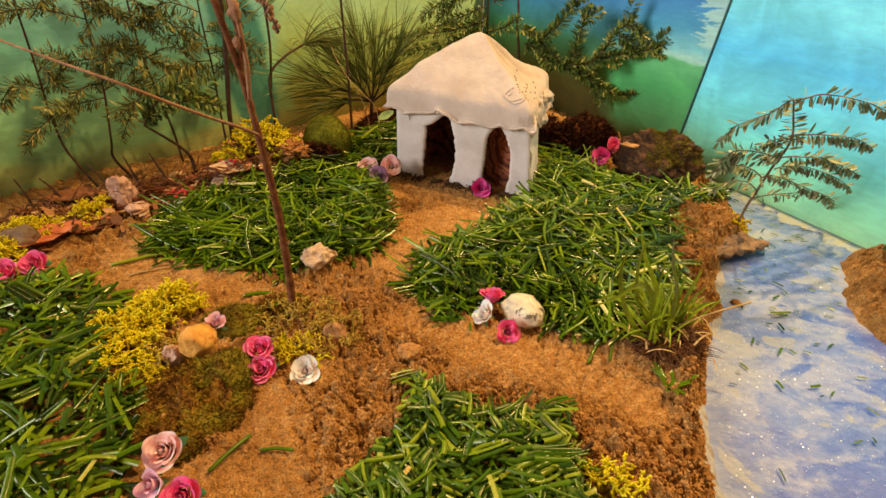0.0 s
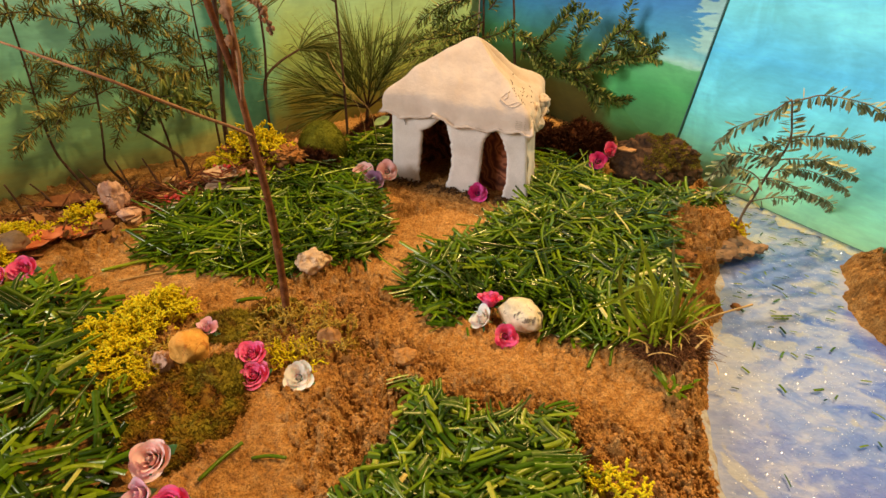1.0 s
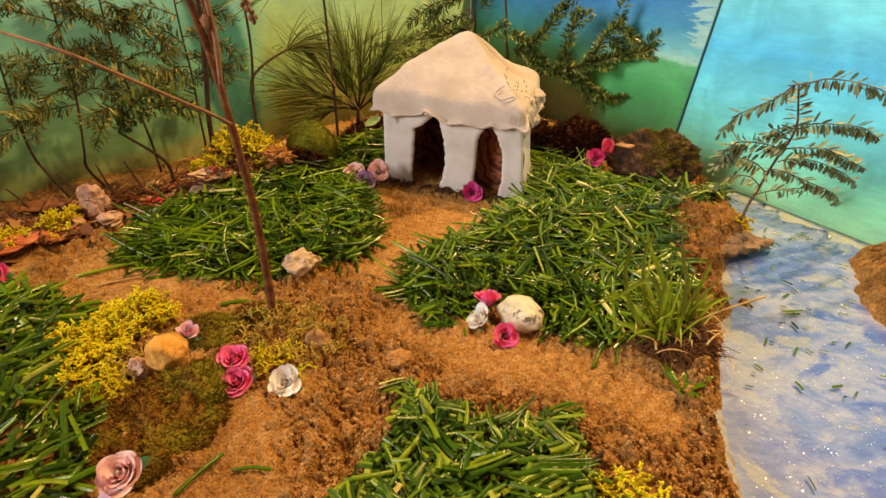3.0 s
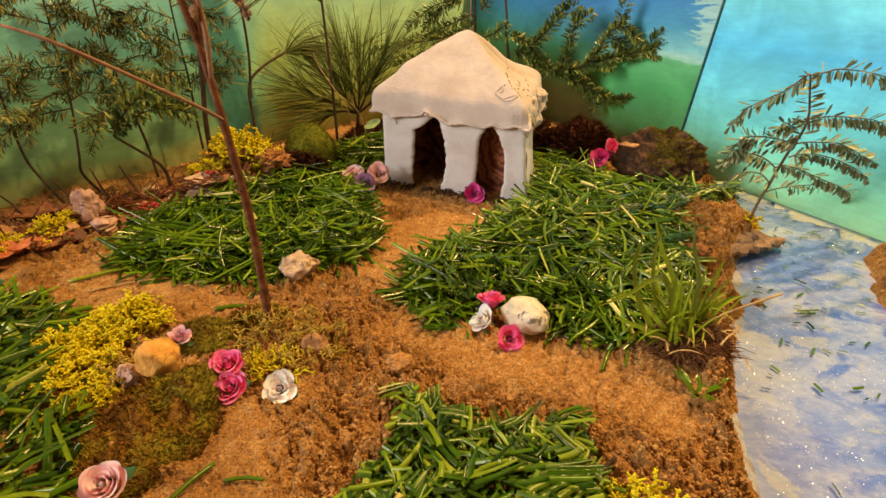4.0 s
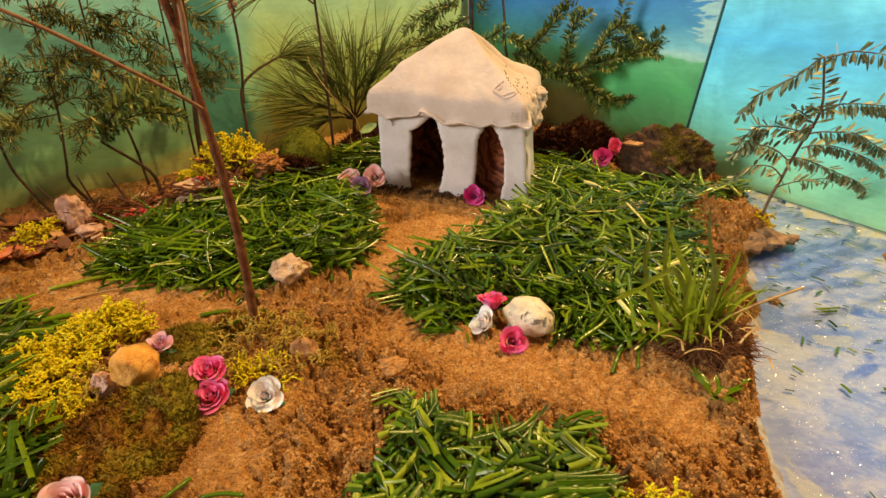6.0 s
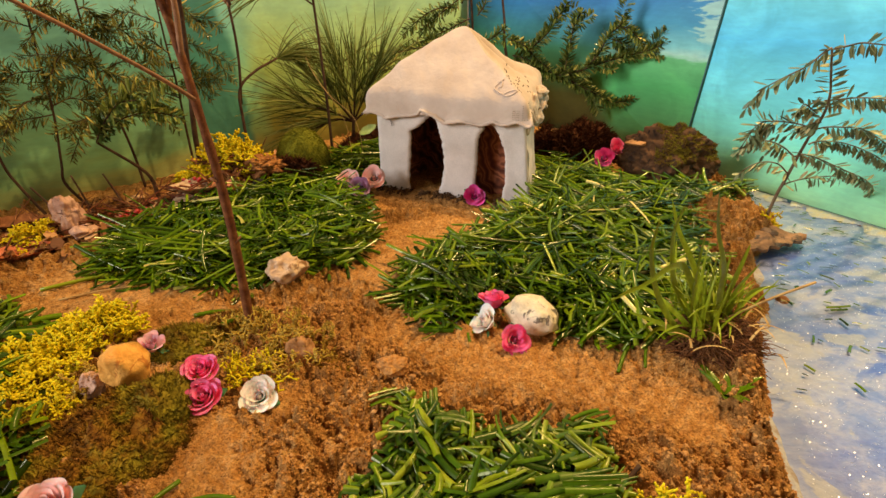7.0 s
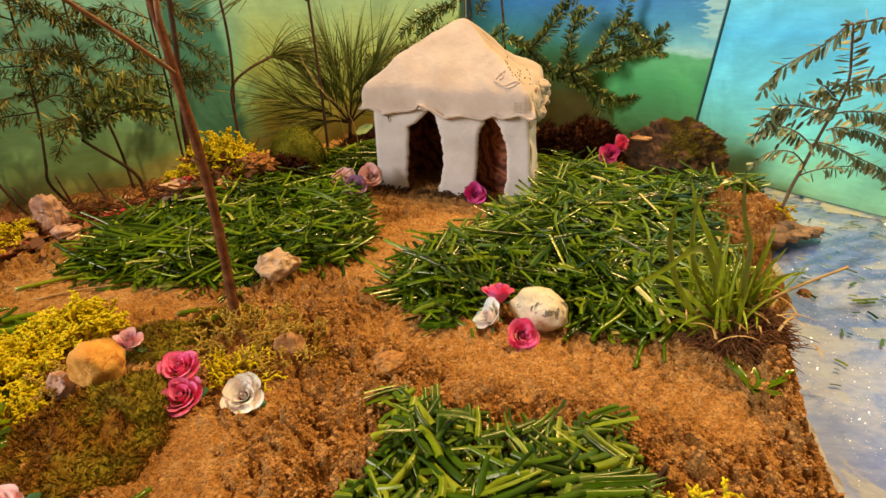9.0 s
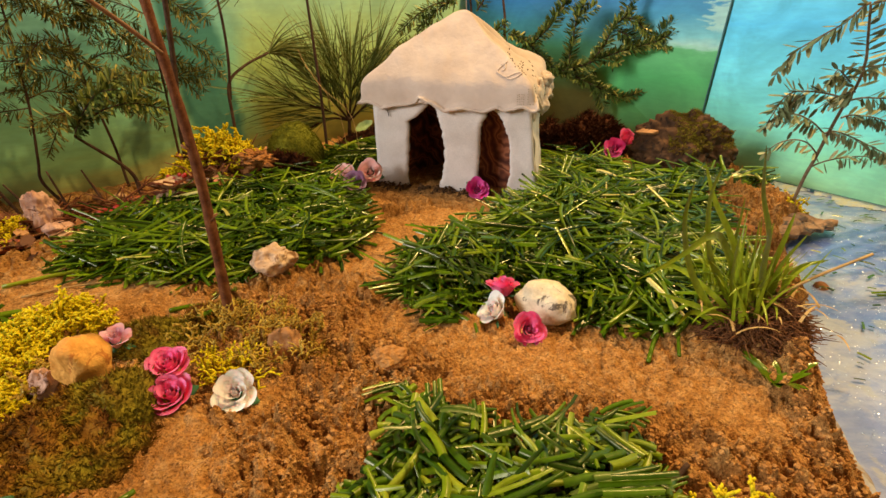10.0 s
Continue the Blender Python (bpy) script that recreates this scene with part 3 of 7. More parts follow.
PATCH_B = [(0.165, 0.668), (0.20, 0.81), (0.230, 0.745), (0.258, 0.706), (0.280, 0.672), (0.338, 0.670), (0.368, 0.684), (0.380, 0.670), (0.345, 0.655), (0.302, 0.615), (0.285, 0.560), (0.272, 0.500), (0.237, 0.437), (0.198, 0.404), (0.166, 0.410), (0.148, 0.432), (0.124, 0.450), (0.100, 0.450), (0.092, 0.432), (0.078, 0.425), (0.046, 0.458), (0.049, 0.501), (0.092, 0.547), (0.152, 0.615)]
PATCH_C = [(0.048, 0.362), (0.073, 0.347), (0.103, 0.334), (0.152, 0.334), (0.156, 0.308), (0.160, 0.270), (0.15, 0.20), (0.00, 0.20), (0.026, 0.258), (0.046, 0.302), (0.056, 0.325)]
PATCH_D = [(-0.40, 0.455), (-0.290, 0.430), (-0.242, 0.452), (-0.175, 0.425), (-0.168, 0.376), (-0.112, 0.330), (-0.100, 0.302), (-0.084, 0.262), (-0.07, 0.18), (-0.40, 0.15)]


# x, y, radius: where the soil is pressed flat, and where it lies loose in clods
TRODDEN = [(-0.022, 0.305, 0.026), (-0.012, 0.275, 0.024), (-0.030, 0.330, 0.018), (0.175, 0.368, 0.034), (0.145, 0.392, 0.024), (0.205, 0.345, 0.020), (0.070, 0.550, 0.030), (0.045, 0.500, 0.022), (0.100, 0.610, 0.030), (0.060, 0.420, 0.018), (-0.150, 0.470, 0.040), (-0.210, 0.490, 0.035)]
LOOSE = [(0.018, 0.335, 0.026), (0.030, 0.300, 0.030), (0.020, 0.390, 0.030), (0.015, 0.440, 0.028), (0.000, 0.475, 0.022), (0.100, 0.356, 0.020), (0.130, 0.352, 0.018), (0.065, 0.378, 0.022), (0.180, 0.300, 0.026), (0.200, 0.285, 0.030), (0.225, 0.330, 0.016), (0.320, 0.600, 0.050), (0.300, 0.540, 0.030), (0.285, 0.480, 0.030)]


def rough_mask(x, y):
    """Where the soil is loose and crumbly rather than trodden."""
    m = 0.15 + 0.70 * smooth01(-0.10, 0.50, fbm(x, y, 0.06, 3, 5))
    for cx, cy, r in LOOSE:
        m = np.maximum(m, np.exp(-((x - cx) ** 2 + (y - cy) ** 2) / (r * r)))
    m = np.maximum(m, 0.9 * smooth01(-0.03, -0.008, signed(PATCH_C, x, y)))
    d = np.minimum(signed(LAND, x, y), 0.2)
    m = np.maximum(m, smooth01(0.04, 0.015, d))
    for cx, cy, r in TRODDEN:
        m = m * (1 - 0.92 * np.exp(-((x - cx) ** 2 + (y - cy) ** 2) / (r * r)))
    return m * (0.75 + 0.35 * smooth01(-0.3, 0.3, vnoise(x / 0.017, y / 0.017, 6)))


def land_height(x, y):
    x, y = np.asarray(x, float), np.asarray(y, float)
    s = np.maximum(signed(LAND, x, y), signed(BANK, x, y))
    s = s + 0.004 * fbm(x, y, 0.022, 3, 3)
    cover = smooth01(-0.003, 0.015, s)
    h = -0.005 + 0.019 * cover
    for mx, my, amp, r in MOUNDS:
        h = h + amp * np.exp(-((x - mx) ** 2 + (y - my) ** 2) / (r * r)) * cover
    h = h + cover * (0.0028 * fbm(x, y, 0.055, 2, 1))
    m = rough_mask(x, y)
    wx, wy = x + 0.002 * vnoise(x / 0.006, y / 0.006, 1), y + 0.002 * vnoise(x / 0.006, y / 0.006, 0)
    lumps = 0.8 * np.abs(vnoise(wx / 0.0085, wy / 0.0085, 4)) + 0.55 * np.abs(vnoise(wx / 0.0048, wy / 0.0048, 5)) + 0.40 * vnoise(wx / 0.0036, wy / 0.0036, 1) + 0.45 * np.abs(vnoise(wx / 0.0021, wy / 0.0021, 6))
    pits = smooth01(0.30, 0.62, vnoise(x / 0.0058 + 9, y / 0.0058, 7)) * smooth01(-0.2, 0.4, vnoise(x / 0.0027, y / 0.0027 + 5, 2))
    h = h + cover * (0.0008 + 0.0080 * m) * (lumps - 0.62) - cover * (0.0003 + 0.0075 * m) * pits
    h = h + cover * 0.0068 * m * (np.abs(vnoise(wx / 0.019 + 3, wy / 0.019, 2)) - 0.3 + 0.5 * vnoise(wx / 0.011, wy / 0.011 + 7, 1))
    h = h + cover * (0.0006 + 0.0008 * m) * vnoise(x / 0.0016, y / 0.0016, 3)
    return h


def ground_z(x, y):
    return float(land_height(np.array([x]), np.array([y]))[0])


def make_ground():
    xs = np.concatenate([np.arange(-0.64, -0.27, 0.006), np.arange(-0.27, -0.10, 0.0015), np.arange(-0.10, 0.27, 0.0007), np.arange(0.27, 0.40, 0.0010), np.arange(0.40, 0.53, 0.0020), np.arange(0.53, 0.64, 0.006)])
    ys = np.concatenate([np.arange(-0.15, 0.22, 0.008), np.arange(0.22, 0.25, 0.002), np.arange(0.25, 0.44, 0.0007), np.arange(0.44, 0.46, 0.0012), np.arange(0.46, 0.67, 0.0012), np.arange(0.67, 0.70, 0.0020), np.arange(0.70, 0.82, 0.004), np.arange(0.82, 1.20, 0.008)])
    X, Y = np.meshgrid(xs, ys)
    Z = land_height(X, Y)
    keep = signed(INSIDE, X, Y) > 0.0045
    keep &= Z > -0.0045
    rows, cols = X.shape
    idx = np.arange(rows * cols).reshape(rows, cols)
    q = np.stack([idx[:-1, :-1], idx[:-1, 1:], idx[1:, 1:], idx[1:, :-1]], -1).reshape(-1, 4)
    ok = keep.reshape(-1)[q].all(1)
    q = q[ok]
    used = np.unique(q)
    remap = np.zeros(rows * cols, int)
    remap[used] = np.arange(len(used))
    v = np.stack([X, Y, Z], -1).reshape(-1, 3)[used]
    me = bpy.data.meshes.new("ground")
    me.from_pydata(v.tolist(), [], remap[q].tolist())
    me.materials.append(SOIL)
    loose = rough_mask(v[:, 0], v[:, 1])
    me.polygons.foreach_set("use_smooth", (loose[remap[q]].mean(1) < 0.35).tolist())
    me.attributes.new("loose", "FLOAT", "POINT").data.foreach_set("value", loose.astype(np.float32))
    tagged(new("ground", me), "orange-brown sandy soil, trodden on the path, crumbly elsewhere", "soil", kind="structure")


make_ground()


def lump(geo, centre, size, seed, squash=0.8):
    """One crumb of earth: a ten-cornered knobbly grain."""
    r = random.Random(seed)
    a0 = r.random() * 6.28
    pts = [(0, 0, squash)]
    for k, zz in ((0, 0.35), (1, -0.35)):
        for j in range(4):
            a = a0 + (j + 0.5 * k) * math.pi / 2
            q = r.uniform(0.45, 1.45)
            pts.append((math.cos(a) * q, math.sin(a) * q, zz * squash * r.uniform(0.6, 1.4)))
    pts.append((0, 0, -squash))
    f = []
    for j in range(4):
        a, b = 1 + j, 1 + (j + 1) % 4
        c, d = 5 + j, 5 + (j + 1) % 4
        f += [(0, a, b), (a, c, b), (b, c, d), (9, d, c)]
    geo.add([(centre[0] + p[0] * size, centre[1] + p[1] * size, centre[2] + p[2] * size) for p in pts], f)


def make_crumbs():
    g = Geo()
    n = 110000
    x, y = R.uniform(-0.30, 0.39, n), R.uniform(0.22, 0.70, n)
    near = R.rand(n) < 0.72
    x[near], y[near] = R.uniform(-0.12, 0.28, near.sum()), R.uniform(0.23, 0.46, near.sum())
    m = rough_mask(x, y)
    keep = (R.rand(n) < 0.30 + 0.65 * m) & (signed(LAND, x, y) > -0.004)
    for poly in (PATCH_A, PATCH_B, PATCH_C, PATCH_D):
        keep &= signed(poly, x, y) < 0.004
    x, y, mm = x[keep], y[keep], m[keep]
    z = land_height(x, y)
    for i in range(len(x)):
        s = (0.00018 + 0.00030 * mm[i]) * R.uniform(0.5, 1.7) + 0.0009 * R.rand() ** 14
        lump(g, (x[i], y[i], z[i] + s * 0.05), s, i)
    n = 900
    x, y = R.uniform(0.275, 0.385, n), R.uniform(0.49, 0.66, n)
    ok = (signed(LAND, x, y) > 0.0) & (signed(PATCH_B, x, y) < 0.002)
    for a, b, c in zip(x[ok], y[ok], land_height(x[ok], y[ok])):
        s = 0.0003 + 0.0010 * R.rand() ** 4
        lump(g, (a, b, c + s * 0.3), s, int(a * 1e6))
    n = 500
    x, y = R.uniform(0.42, 0.50, n), R.uniform(0.36, 0.57, n)
    ok = (signed(BANK, x, y) > -0.002) & (signed(INSIDE, x, y) > 0.01)
    for a, b, c in zip(x[ok], y[ok], land_height(x[ok], y[ok])):
        s = 0.0004 + 0.0010 * R.rand() ** 3
        lump(g, (a, b, c + s * 0.3), s, int(a * 1e6))
    ob = new("soil_crumbs", g.mesh("soil_crumbs", CRUMB, True))
    tagged(ob, "loose brown crumbs of dry earth strewn over the soil", "soil", kind="stuff")


make_crumbs()


# ---- cut grass ----
def clipping(geo, p, azimuth, pitch, length, width, bend, roll, rows=5, tubular=False, tip=0.86):
    """One cut blade: a strip folded lengthwise, blunt at the cut, often narrower at the other end."""
    d = Vector((math.cos(azimuth) * math.cos(pitch), math.sin(azimuth) * math.cos(pitch), math.sin(pitch)))
    side = Vector((-math.sin(azimuth), math.cos(azimuth), 0))
    u = d.cross(side)
    s = side * math.cos(roll) + u * math.sin(roll)
    u = d.cross(s)
    if u.z < 0:
        u = -u
    lines = []
    arc = (-1.0, 0.0, 1.0) if not tubular else (-1.0, -0.55, 0.0, 0.55, 1.0)
    for i in range(rows):
        t = i / (rows - 1) - 0.5
        c = Vector(p) + d * (t * length) + side * (bend * length * (t * t * 4 - 0.5)) - Vector((0, 0, 1)) * (abs(bend) * 0.3 * length * t * t * 4)
        w = width * 0.5 * (0.92 + (tip - 0.92) * (t + 0.5) ** 2)
        lines.append([c + s * (w * q) + u * ((0.34 if tubular else 0.24) * width * (1 - q * q)) for q in arc])
    geo.grid(lines)


def grass_patch(poly, count, material, label, lengths, widths, depth, seed, bundle=0.22):
    """Blades strewn in layers; some lie side by side as they fell from the shears."""
    r = np.random.RandomState(seed)
    xs, ys = [p[0] for p in poly], [p[1] for p in poly]
    g = Geo()
    made = 0
    while made < count:
        k = 3000
        x, y = r.uniform(min(xs), max(xs), k), r.uniform(min(ys), max(ys), k)
        edge = signed(poly, x, y) + 0.006 * fbm(x, y, 0.02, 2, 7)
        ok = (edge > -0.001) & (signed(INSIDE, x, y) > 0.012)
        x, y, edge = x[ok], y[ok], edge[ok]
        z = land_height(x, y)
        flow = fbm(x, y, 0.05, 2, seed % 8)
        for i in range(len(x)):
            if made >= count:
                break
            layer = r.rand()
            top = depth * min(1.0, 0.35 + edge[i] / 0.03)
            length = (lengths[0] + (lengths[1] - lengths[0]) * r.rand() ** 1.4) * (0.72 if edge[i] < 0.008 else 1)
            width = r.uniform(*widths)
            turn, pitch, bend = 3.6 * flow[i] + r.normal(0, 1.1), r.normal(0, 0.24) + 0.05 * layer, r.normal(0, 0.055)
            tip = r.choice((0.9, 0.85, 0.45))
            mates = r.randint(2, 4) if r.rand() < bundle else 1
            for m in range(mates):
                made += 1
                off = (m - (mates - 1) / 2) * width * 1.05
                slip = r.normal(0, 0.12) * length if mates > 1 else 0.0
                q = (x[i] - math.sin(turn) * off + math.cos(turn) * slip, y[i] + math.cos(turn) * off + math.sin(turn) * slip, z[i] - 0.001 + layer * top + r.normal(0, 0.0006))
                clipping(g, q, turn + r.normal(0, 0.06), pitch + r.normal(0, 0.03), length * r.uniform(0.85, 1.1), width, bend, r.normal(0, 0.55), 5, True, tip)
    ob = new("cut_grass", g.mesh("cut_grass", material))
    tagged(ob, label, "grass", "patches of cut grass", "stuff")


grass_patch(PATCH_A, 3000, CLIP_DARK, "patch of dark green cut grass blades beside the path", (0.020, 0.074), (0.0018, 0.0038), 0.023, 21)
grass_patch(PATCH_B, 4600, CLIP_DARK, "patch of glossy green cut grass blades beside the hut", (0.019, 0.070), (0.0018, 0.0038), 0.024, 22)
grass_patch(PATCH_C, 2300, CLIP_LIGHT, "patch of short light green cut grass pieces", (0.009, 0.028), (0.0018, 0.0040), 0.020, 23, 0.25)
grass_patch(PATCH_D, 2900, CLIP_DARK, "patch of deep green cut grass blades beside moss", (0.016, 0.042), (0.0024, 0.0048), 0.018, 24)


def floating_bits():
    g = Geo()
    n = 0
    r = np.random.RandomState(5)
    while n < 85:
        x, y = r.uniform(0.26, 0.47), 0.27 + 0.43 * r.rand() ** 0.42
        s = np.array([x]), np.array([y])
        if signed(LAND, *s)[0] < -0.008 and signed(BANK, *s)[0] < -0.006 and signed(INSIDE, *s)[0] > 0.012:
            clipping(g, (x, y, 0.0022), r.normal(2.6, 0.7), 0.0, r.uniform(0.003, 0.010), r.uniform(0.0010, 0.0020), 0.03, r.normal(0, 0.2))
            n += 1
    for x, y, turn, length in ((0.312, 0.384, 1.7, 0.008), (0.336, 0.385, 0.2, 0.008), (0.370, 0.513, 2.2, 0.010), (0.344, 0.450, 1.6, 0.009), (0.352, 0.470, 0.1, 0.018), (0.350, 0.466, 0.05, 0.012)):
        clipping(g, (x, y, 0.0026), turn, 0.0, length, 0.0024, 0.03, 0.1, 5, True)
    tagged(new("grass_bits", g.mesh("grass_bits", CLIP_DARK)), "loose bits of cut grass scattered on the painted river", "grass", kind="stuff")


floating_bits()


def shore_wash():
    """Cream paint brushed along the water's edge."""
    g = Geo()
    line = spline([(x, y, 0) for x, y in SHORE[3:11]], 22)
    rows = []
    for i, p in enumerate(line):
        d = (line[min(i + 1, len(line) - 1)] - line[max(i - 1, 0)]).normalized()
        out = Vector((-d.y, d.x, 0))
        if out.x < 0:
            out = -out
        w = 0.0075 + 0.0045 * float(fbm(p.x, p.y, 0.030, 3, 2)) + 0.002 * max(0.0, (0.42 - p.y) / 0.2)
        rows.append([tuple(p + out * (w * q - 0.006) + Vector((0, 0, 0.0020 - 0.0027 * q * q))) for q in (0, 0.4, 0.7, 1.0)])
    g.grid(rows)
    tagged(new("paint_edge", g.mesh("paint_edge", CREAM_PAINT)), "cream paint brushed along the edge of the river", "paint", kind="structure")


shore_wash()


def board_wash():
    """Greenish cream paint that ran over the river board along the foot of the right backdrop."""
    g = Geo()
    a, b = Vector((*SEAM, 0)), Vector((*RIGHT_END, 0))
    d = (b - a).normalized()
    out = Vector((d.y, -d.x, 0))
    rows = []
    for i in range(241):
        p = a.lerp(b, 0.12 + 0.68 * i / 240)
        w = 0.006 + 0.012 * float(fbm(p.x, p.y, 0.045, 3, 4)) + 0.009 * float(fbm(p.x, p.y, 0.011, 2, 6)) + 0.008 * smooth01(0.3, 0.8, i / 240)
        rows.append([tuple(p + out * (0.0002 + max(0.0006, w) * q) + Vector((0, 0, 0.0026 - 0.0022 * q * q))) for q in (0, 0.4, 0.75, 1.0)])
    g.grid(rows)
    tagged(new("paint_edge", g.mesh("paint_edge", GREEN_CREAM)), "greenish cream paint along the foot of the backdrop", "paint", kind="structure")


board_wash()


def glitter():
    g = Geo()
    r = np.random.RandomState(9)
    n = 5000
    x, y = r.uniform(0.22, 0.48, n), r.uniform(0.22, 0.62, n)
    ok = (signed(LAND, x, y) < -0.004) & (signed(BANK, x, y) < -0.004) & (signed(INSIDE, x, y) > 0.01)
    for a, b in zip(x[ok], y[ok]):
        s = r.uniform(0.00016, 0.00042)
        nrm = Vector((r.normal(0, 0.35), r.normal(0, 0.35), 1)).normalized()
        t = nrm.orthogonal().normalized() * s
        w = nrm.cross(t)
        c = Vector((a, b, 0.0018))
        g.add([c + t, c + w, c - t, c - w], [(0, 1, 2, 3)])
    n = Nodes("silver_glitter")
    m = n.done((0.88, 0.9, 0.95, 1), 0.34, 0.5, 1.0)
    tagged(new("glitter", g.mesh("glitter", m, True)), "tiny silver glitter flakes on the painted river", "glitter", kind="stuff")


glitter()


# ---- the hut ----
def welded(geo, material, reach):
    me = geo.mesh("front_wall", material)
    bm = bmesh.new()
    bm.from_mesh(me)
    bmesh.ops.remove_doubles(bm, verts=bm.verts, dist=reach)
    bm.to_mesh(me)
    bm.free()
    return me


def rock_geo(size, seed, rough=0.22, facets=0.0, levels=4, cuts=0, crumble=0.0):
    bm = bmesh.new()
    bmesh.ops.create_icosphere(bm, subdivisions=levels, radius=1.0)
    off = Vector((seed * 3.1, seed * 1.7, seed * 0.9))
    g = Geo()
    cut_r = random.Random(int(seed * 7) + 1)
    planes = [(Vector((cut_r.gauss(0, 1), cut_r.gauss(0, 1), cut_r.gauss(0, 1))).normalized(), cut_r.uniform(0.66, 0.86)) for _ in range(cuts)]
    for v in bm.verts:
        p = v.co.copy()
        for nrm, reach in planes:
            over = p.dot(nrm) - reach
            if over > 0:
                p -= nrm * over * 0.92
        d = 1 + rough * noise.fractal(p * 1.1 + off, 1.0, 2.0, 4) + 0.35 * rough * noise.noise(p * 4 + off)
        if facets:
            c = noise.cell(p * 1.3 + off)
            d += facets * (c - 0.5) * 0.3 + facets * 0.4 * noise.noise(p * 2.3 - off)
        if crumble:
            for k, amp in ((3.2, 1.0), (6.5, 0.6), (13.0, 0.4), (26.0, 0.25)):
                d += crumble * amp * (abs(noise.noise(p * k + off)) - 0.25)
        p = p * d
        g.v.append((p.x * size[0], p.y * size[1], p.z * size[2]))
    g.f = [tuple(v.index for v in f.verts) for f in bm.faces]
    bm.free()
    return g


HUT = pose(0.0006, 0.7011, 0.0145, 0, 0, -21.0)
HUT_W, WALL_H, LEAN = 0.167, 0.095, 0.11
HUT_BACK = ((0.015, 0.095), (0.147, 0.097))
ROOF_PEAK = (0.0852, 0.0358, 0.1635)
ROOF_EAVES = ((-0.0045, -0.0135, 0.1075), (0.1640, -0.0145, 0.1020), (0.1480, 0.1080, 0.1105), (0.0120, 0.1040, 0.1100))
# how high the torn hem of the cloth hangs along the front
HEM = ((-0.004, 0.0850), (0.006, 0.0858), (0.020, 0.0803), (0.030, 0.0828), (0.056, 0.0862), (0.061, 0.0915), (0.068, 0.0890), (0.0745, 0.0855), (0.083, 0.0798), (0.098, 0.0826), (0.119, 0.0791), (0.130, 0.0839), (0.1386, 0.0813), (0.155, 0.0848), (0.164, 0.0789))


def roof_cloth():
    """Draped cloth: a hipped top with a double fold on one hip, and a short hanging skirt. Rings from the peak to the hem."""
    side = 54
    count = side * 4
    ring = []
    for k in range(4):
        a, b = Vector(ROOF_EAVES[k]), Vector(ROOF_EAVES[(k + 1) % 4])
        ring += [a.lerp(b, j / side) for j in range(side)]
    eave = np.array(ring)
    for _ in range(5):
        eave = 0.5 * eave + 0.25 * (np.roll(eave, 1, 0) + np.roll(eave, -1, 0))
    s = np.arange(count) / side
    peak = np.array(ROOF_PEAK)
    middle = eave.mean(0)
    rows = []
    steps = 34
    for k in range(steps + 1):
        q = k / steps
        g = (q * q / 0.26 if q < 0.13 else q - 0.065) / 0.935
        p = peak + (eave - peak) * q
        z = peak[2] + (eave[:, 2] - peak[2]) * g
        dome = math.sin(math.pi * q)
        fold = 0.35 * np.exp(-((s - 1.42) / 0.08) ** 2) - 1.25 * np.exp(-((s - 1.66) / 0.10) ** 2) - 0.45 * np.exp(-((s - 2.00) / 0.22) ** 2)
        z = z + 0.0085 * fold * dome ** 0.8
        z = z - 0.0050 * np.exp(-((s - 1.35) / 0.22) ** 2) * dome + 0.0055 * np.exp(-((s - 1.75) / 0.35) ** 2) * smooth01(0.55, 0.9, q)
        z = z + 0.0030 * fbm(p[:, 0], p[:, 1], 0.040, 2, 5) * dome + 0.0015 * fbm(p[:, 0], p[:, 1], 0.016, 3, 2) * min(1, q * 3)
        lumps = np.exp(-((s - 1.15) / 0.25) ** 2) * smooth01(0.45, 0.9, q)
        z = z + lumps * 0.0022 * fbm(p[:, 0] + 3, p[:, 1], 0.013, 2, 4)
        rows.append(np.stack([p[:, 0], p[:, 1], z], 1))
    edge = rows[-1]
    out = edge[:, :2] - middle[:2]
    out = out / np.linalg.norm(out, axis=1)[:, None]
    hem = np.interp(edge[:, 0], [h[0] for h in HEM], [h[1] for h in HEM])
    front = np.where(s > 3.9, 1.0, smooth01(1.08, 0.98, s))
    wild = smooth01(0.97, 1.06, s) * smooth01(2.05, 1.95, s)
    hang = front * (hem + 0.0007 * fbm(s * 60, s * 0, 1.0, 3, 6)) + (1 - front) * (0.086 + 0.003 * fbm(s * 4, s * 0, 0.3, 2, 1) - 0.006 * wild * np.sin(s * 21))
    for k in range(1, 12):
        q = k / 11
        wave = 0.0009 * fbm(s * 9, s * 0 + q * 0.4, 1.0, 3, 3) + wild * (0.0030 * np.sin(s * 31 + q) + 0.0016 * fbm(s * 14, s * 0 + q, 1.0, 2, 5))
        push = 0.0010 * math.sin(math.pi * q) + 0.0006 * q + wave * q
        # the frayed hem stands out as a narrow lip
        push = push + {9: 0.0006, 10: 0.0018, 11: 0.0030}.get(k, 0.0) * np.clip(0.75 + 0.9 * fbm(s * 11, s * 0, 1.0, 3, 7), 0.15, 1.5)
        lean = front * LEAN * (edge[:, 2] - hang) * q
        xy = edge[:, :2] + out * push[:, None]
        rows.append(np.stack([xy[:, 0], xy[:, 1] + lean * 0.9, edge[:, 2] + (hang - edge[:, 2]) * q], 1))
    grid = np.array(rows)
    n = steps
    for _ in range(9):
        grid[n - 7:n + 6] = 0.4 * grid[n - 7:n + 6] + 0.3 * (grid[n - 8:n + 5] + grid[n - 6:n + 7])
    return grid


def flare(u, v, w):
    """The front wall leans forward as it rises."""
    front = max(0.0, 1 - max(0.0, v) / 0.09)
    return u, v - front * LEAN * w, w


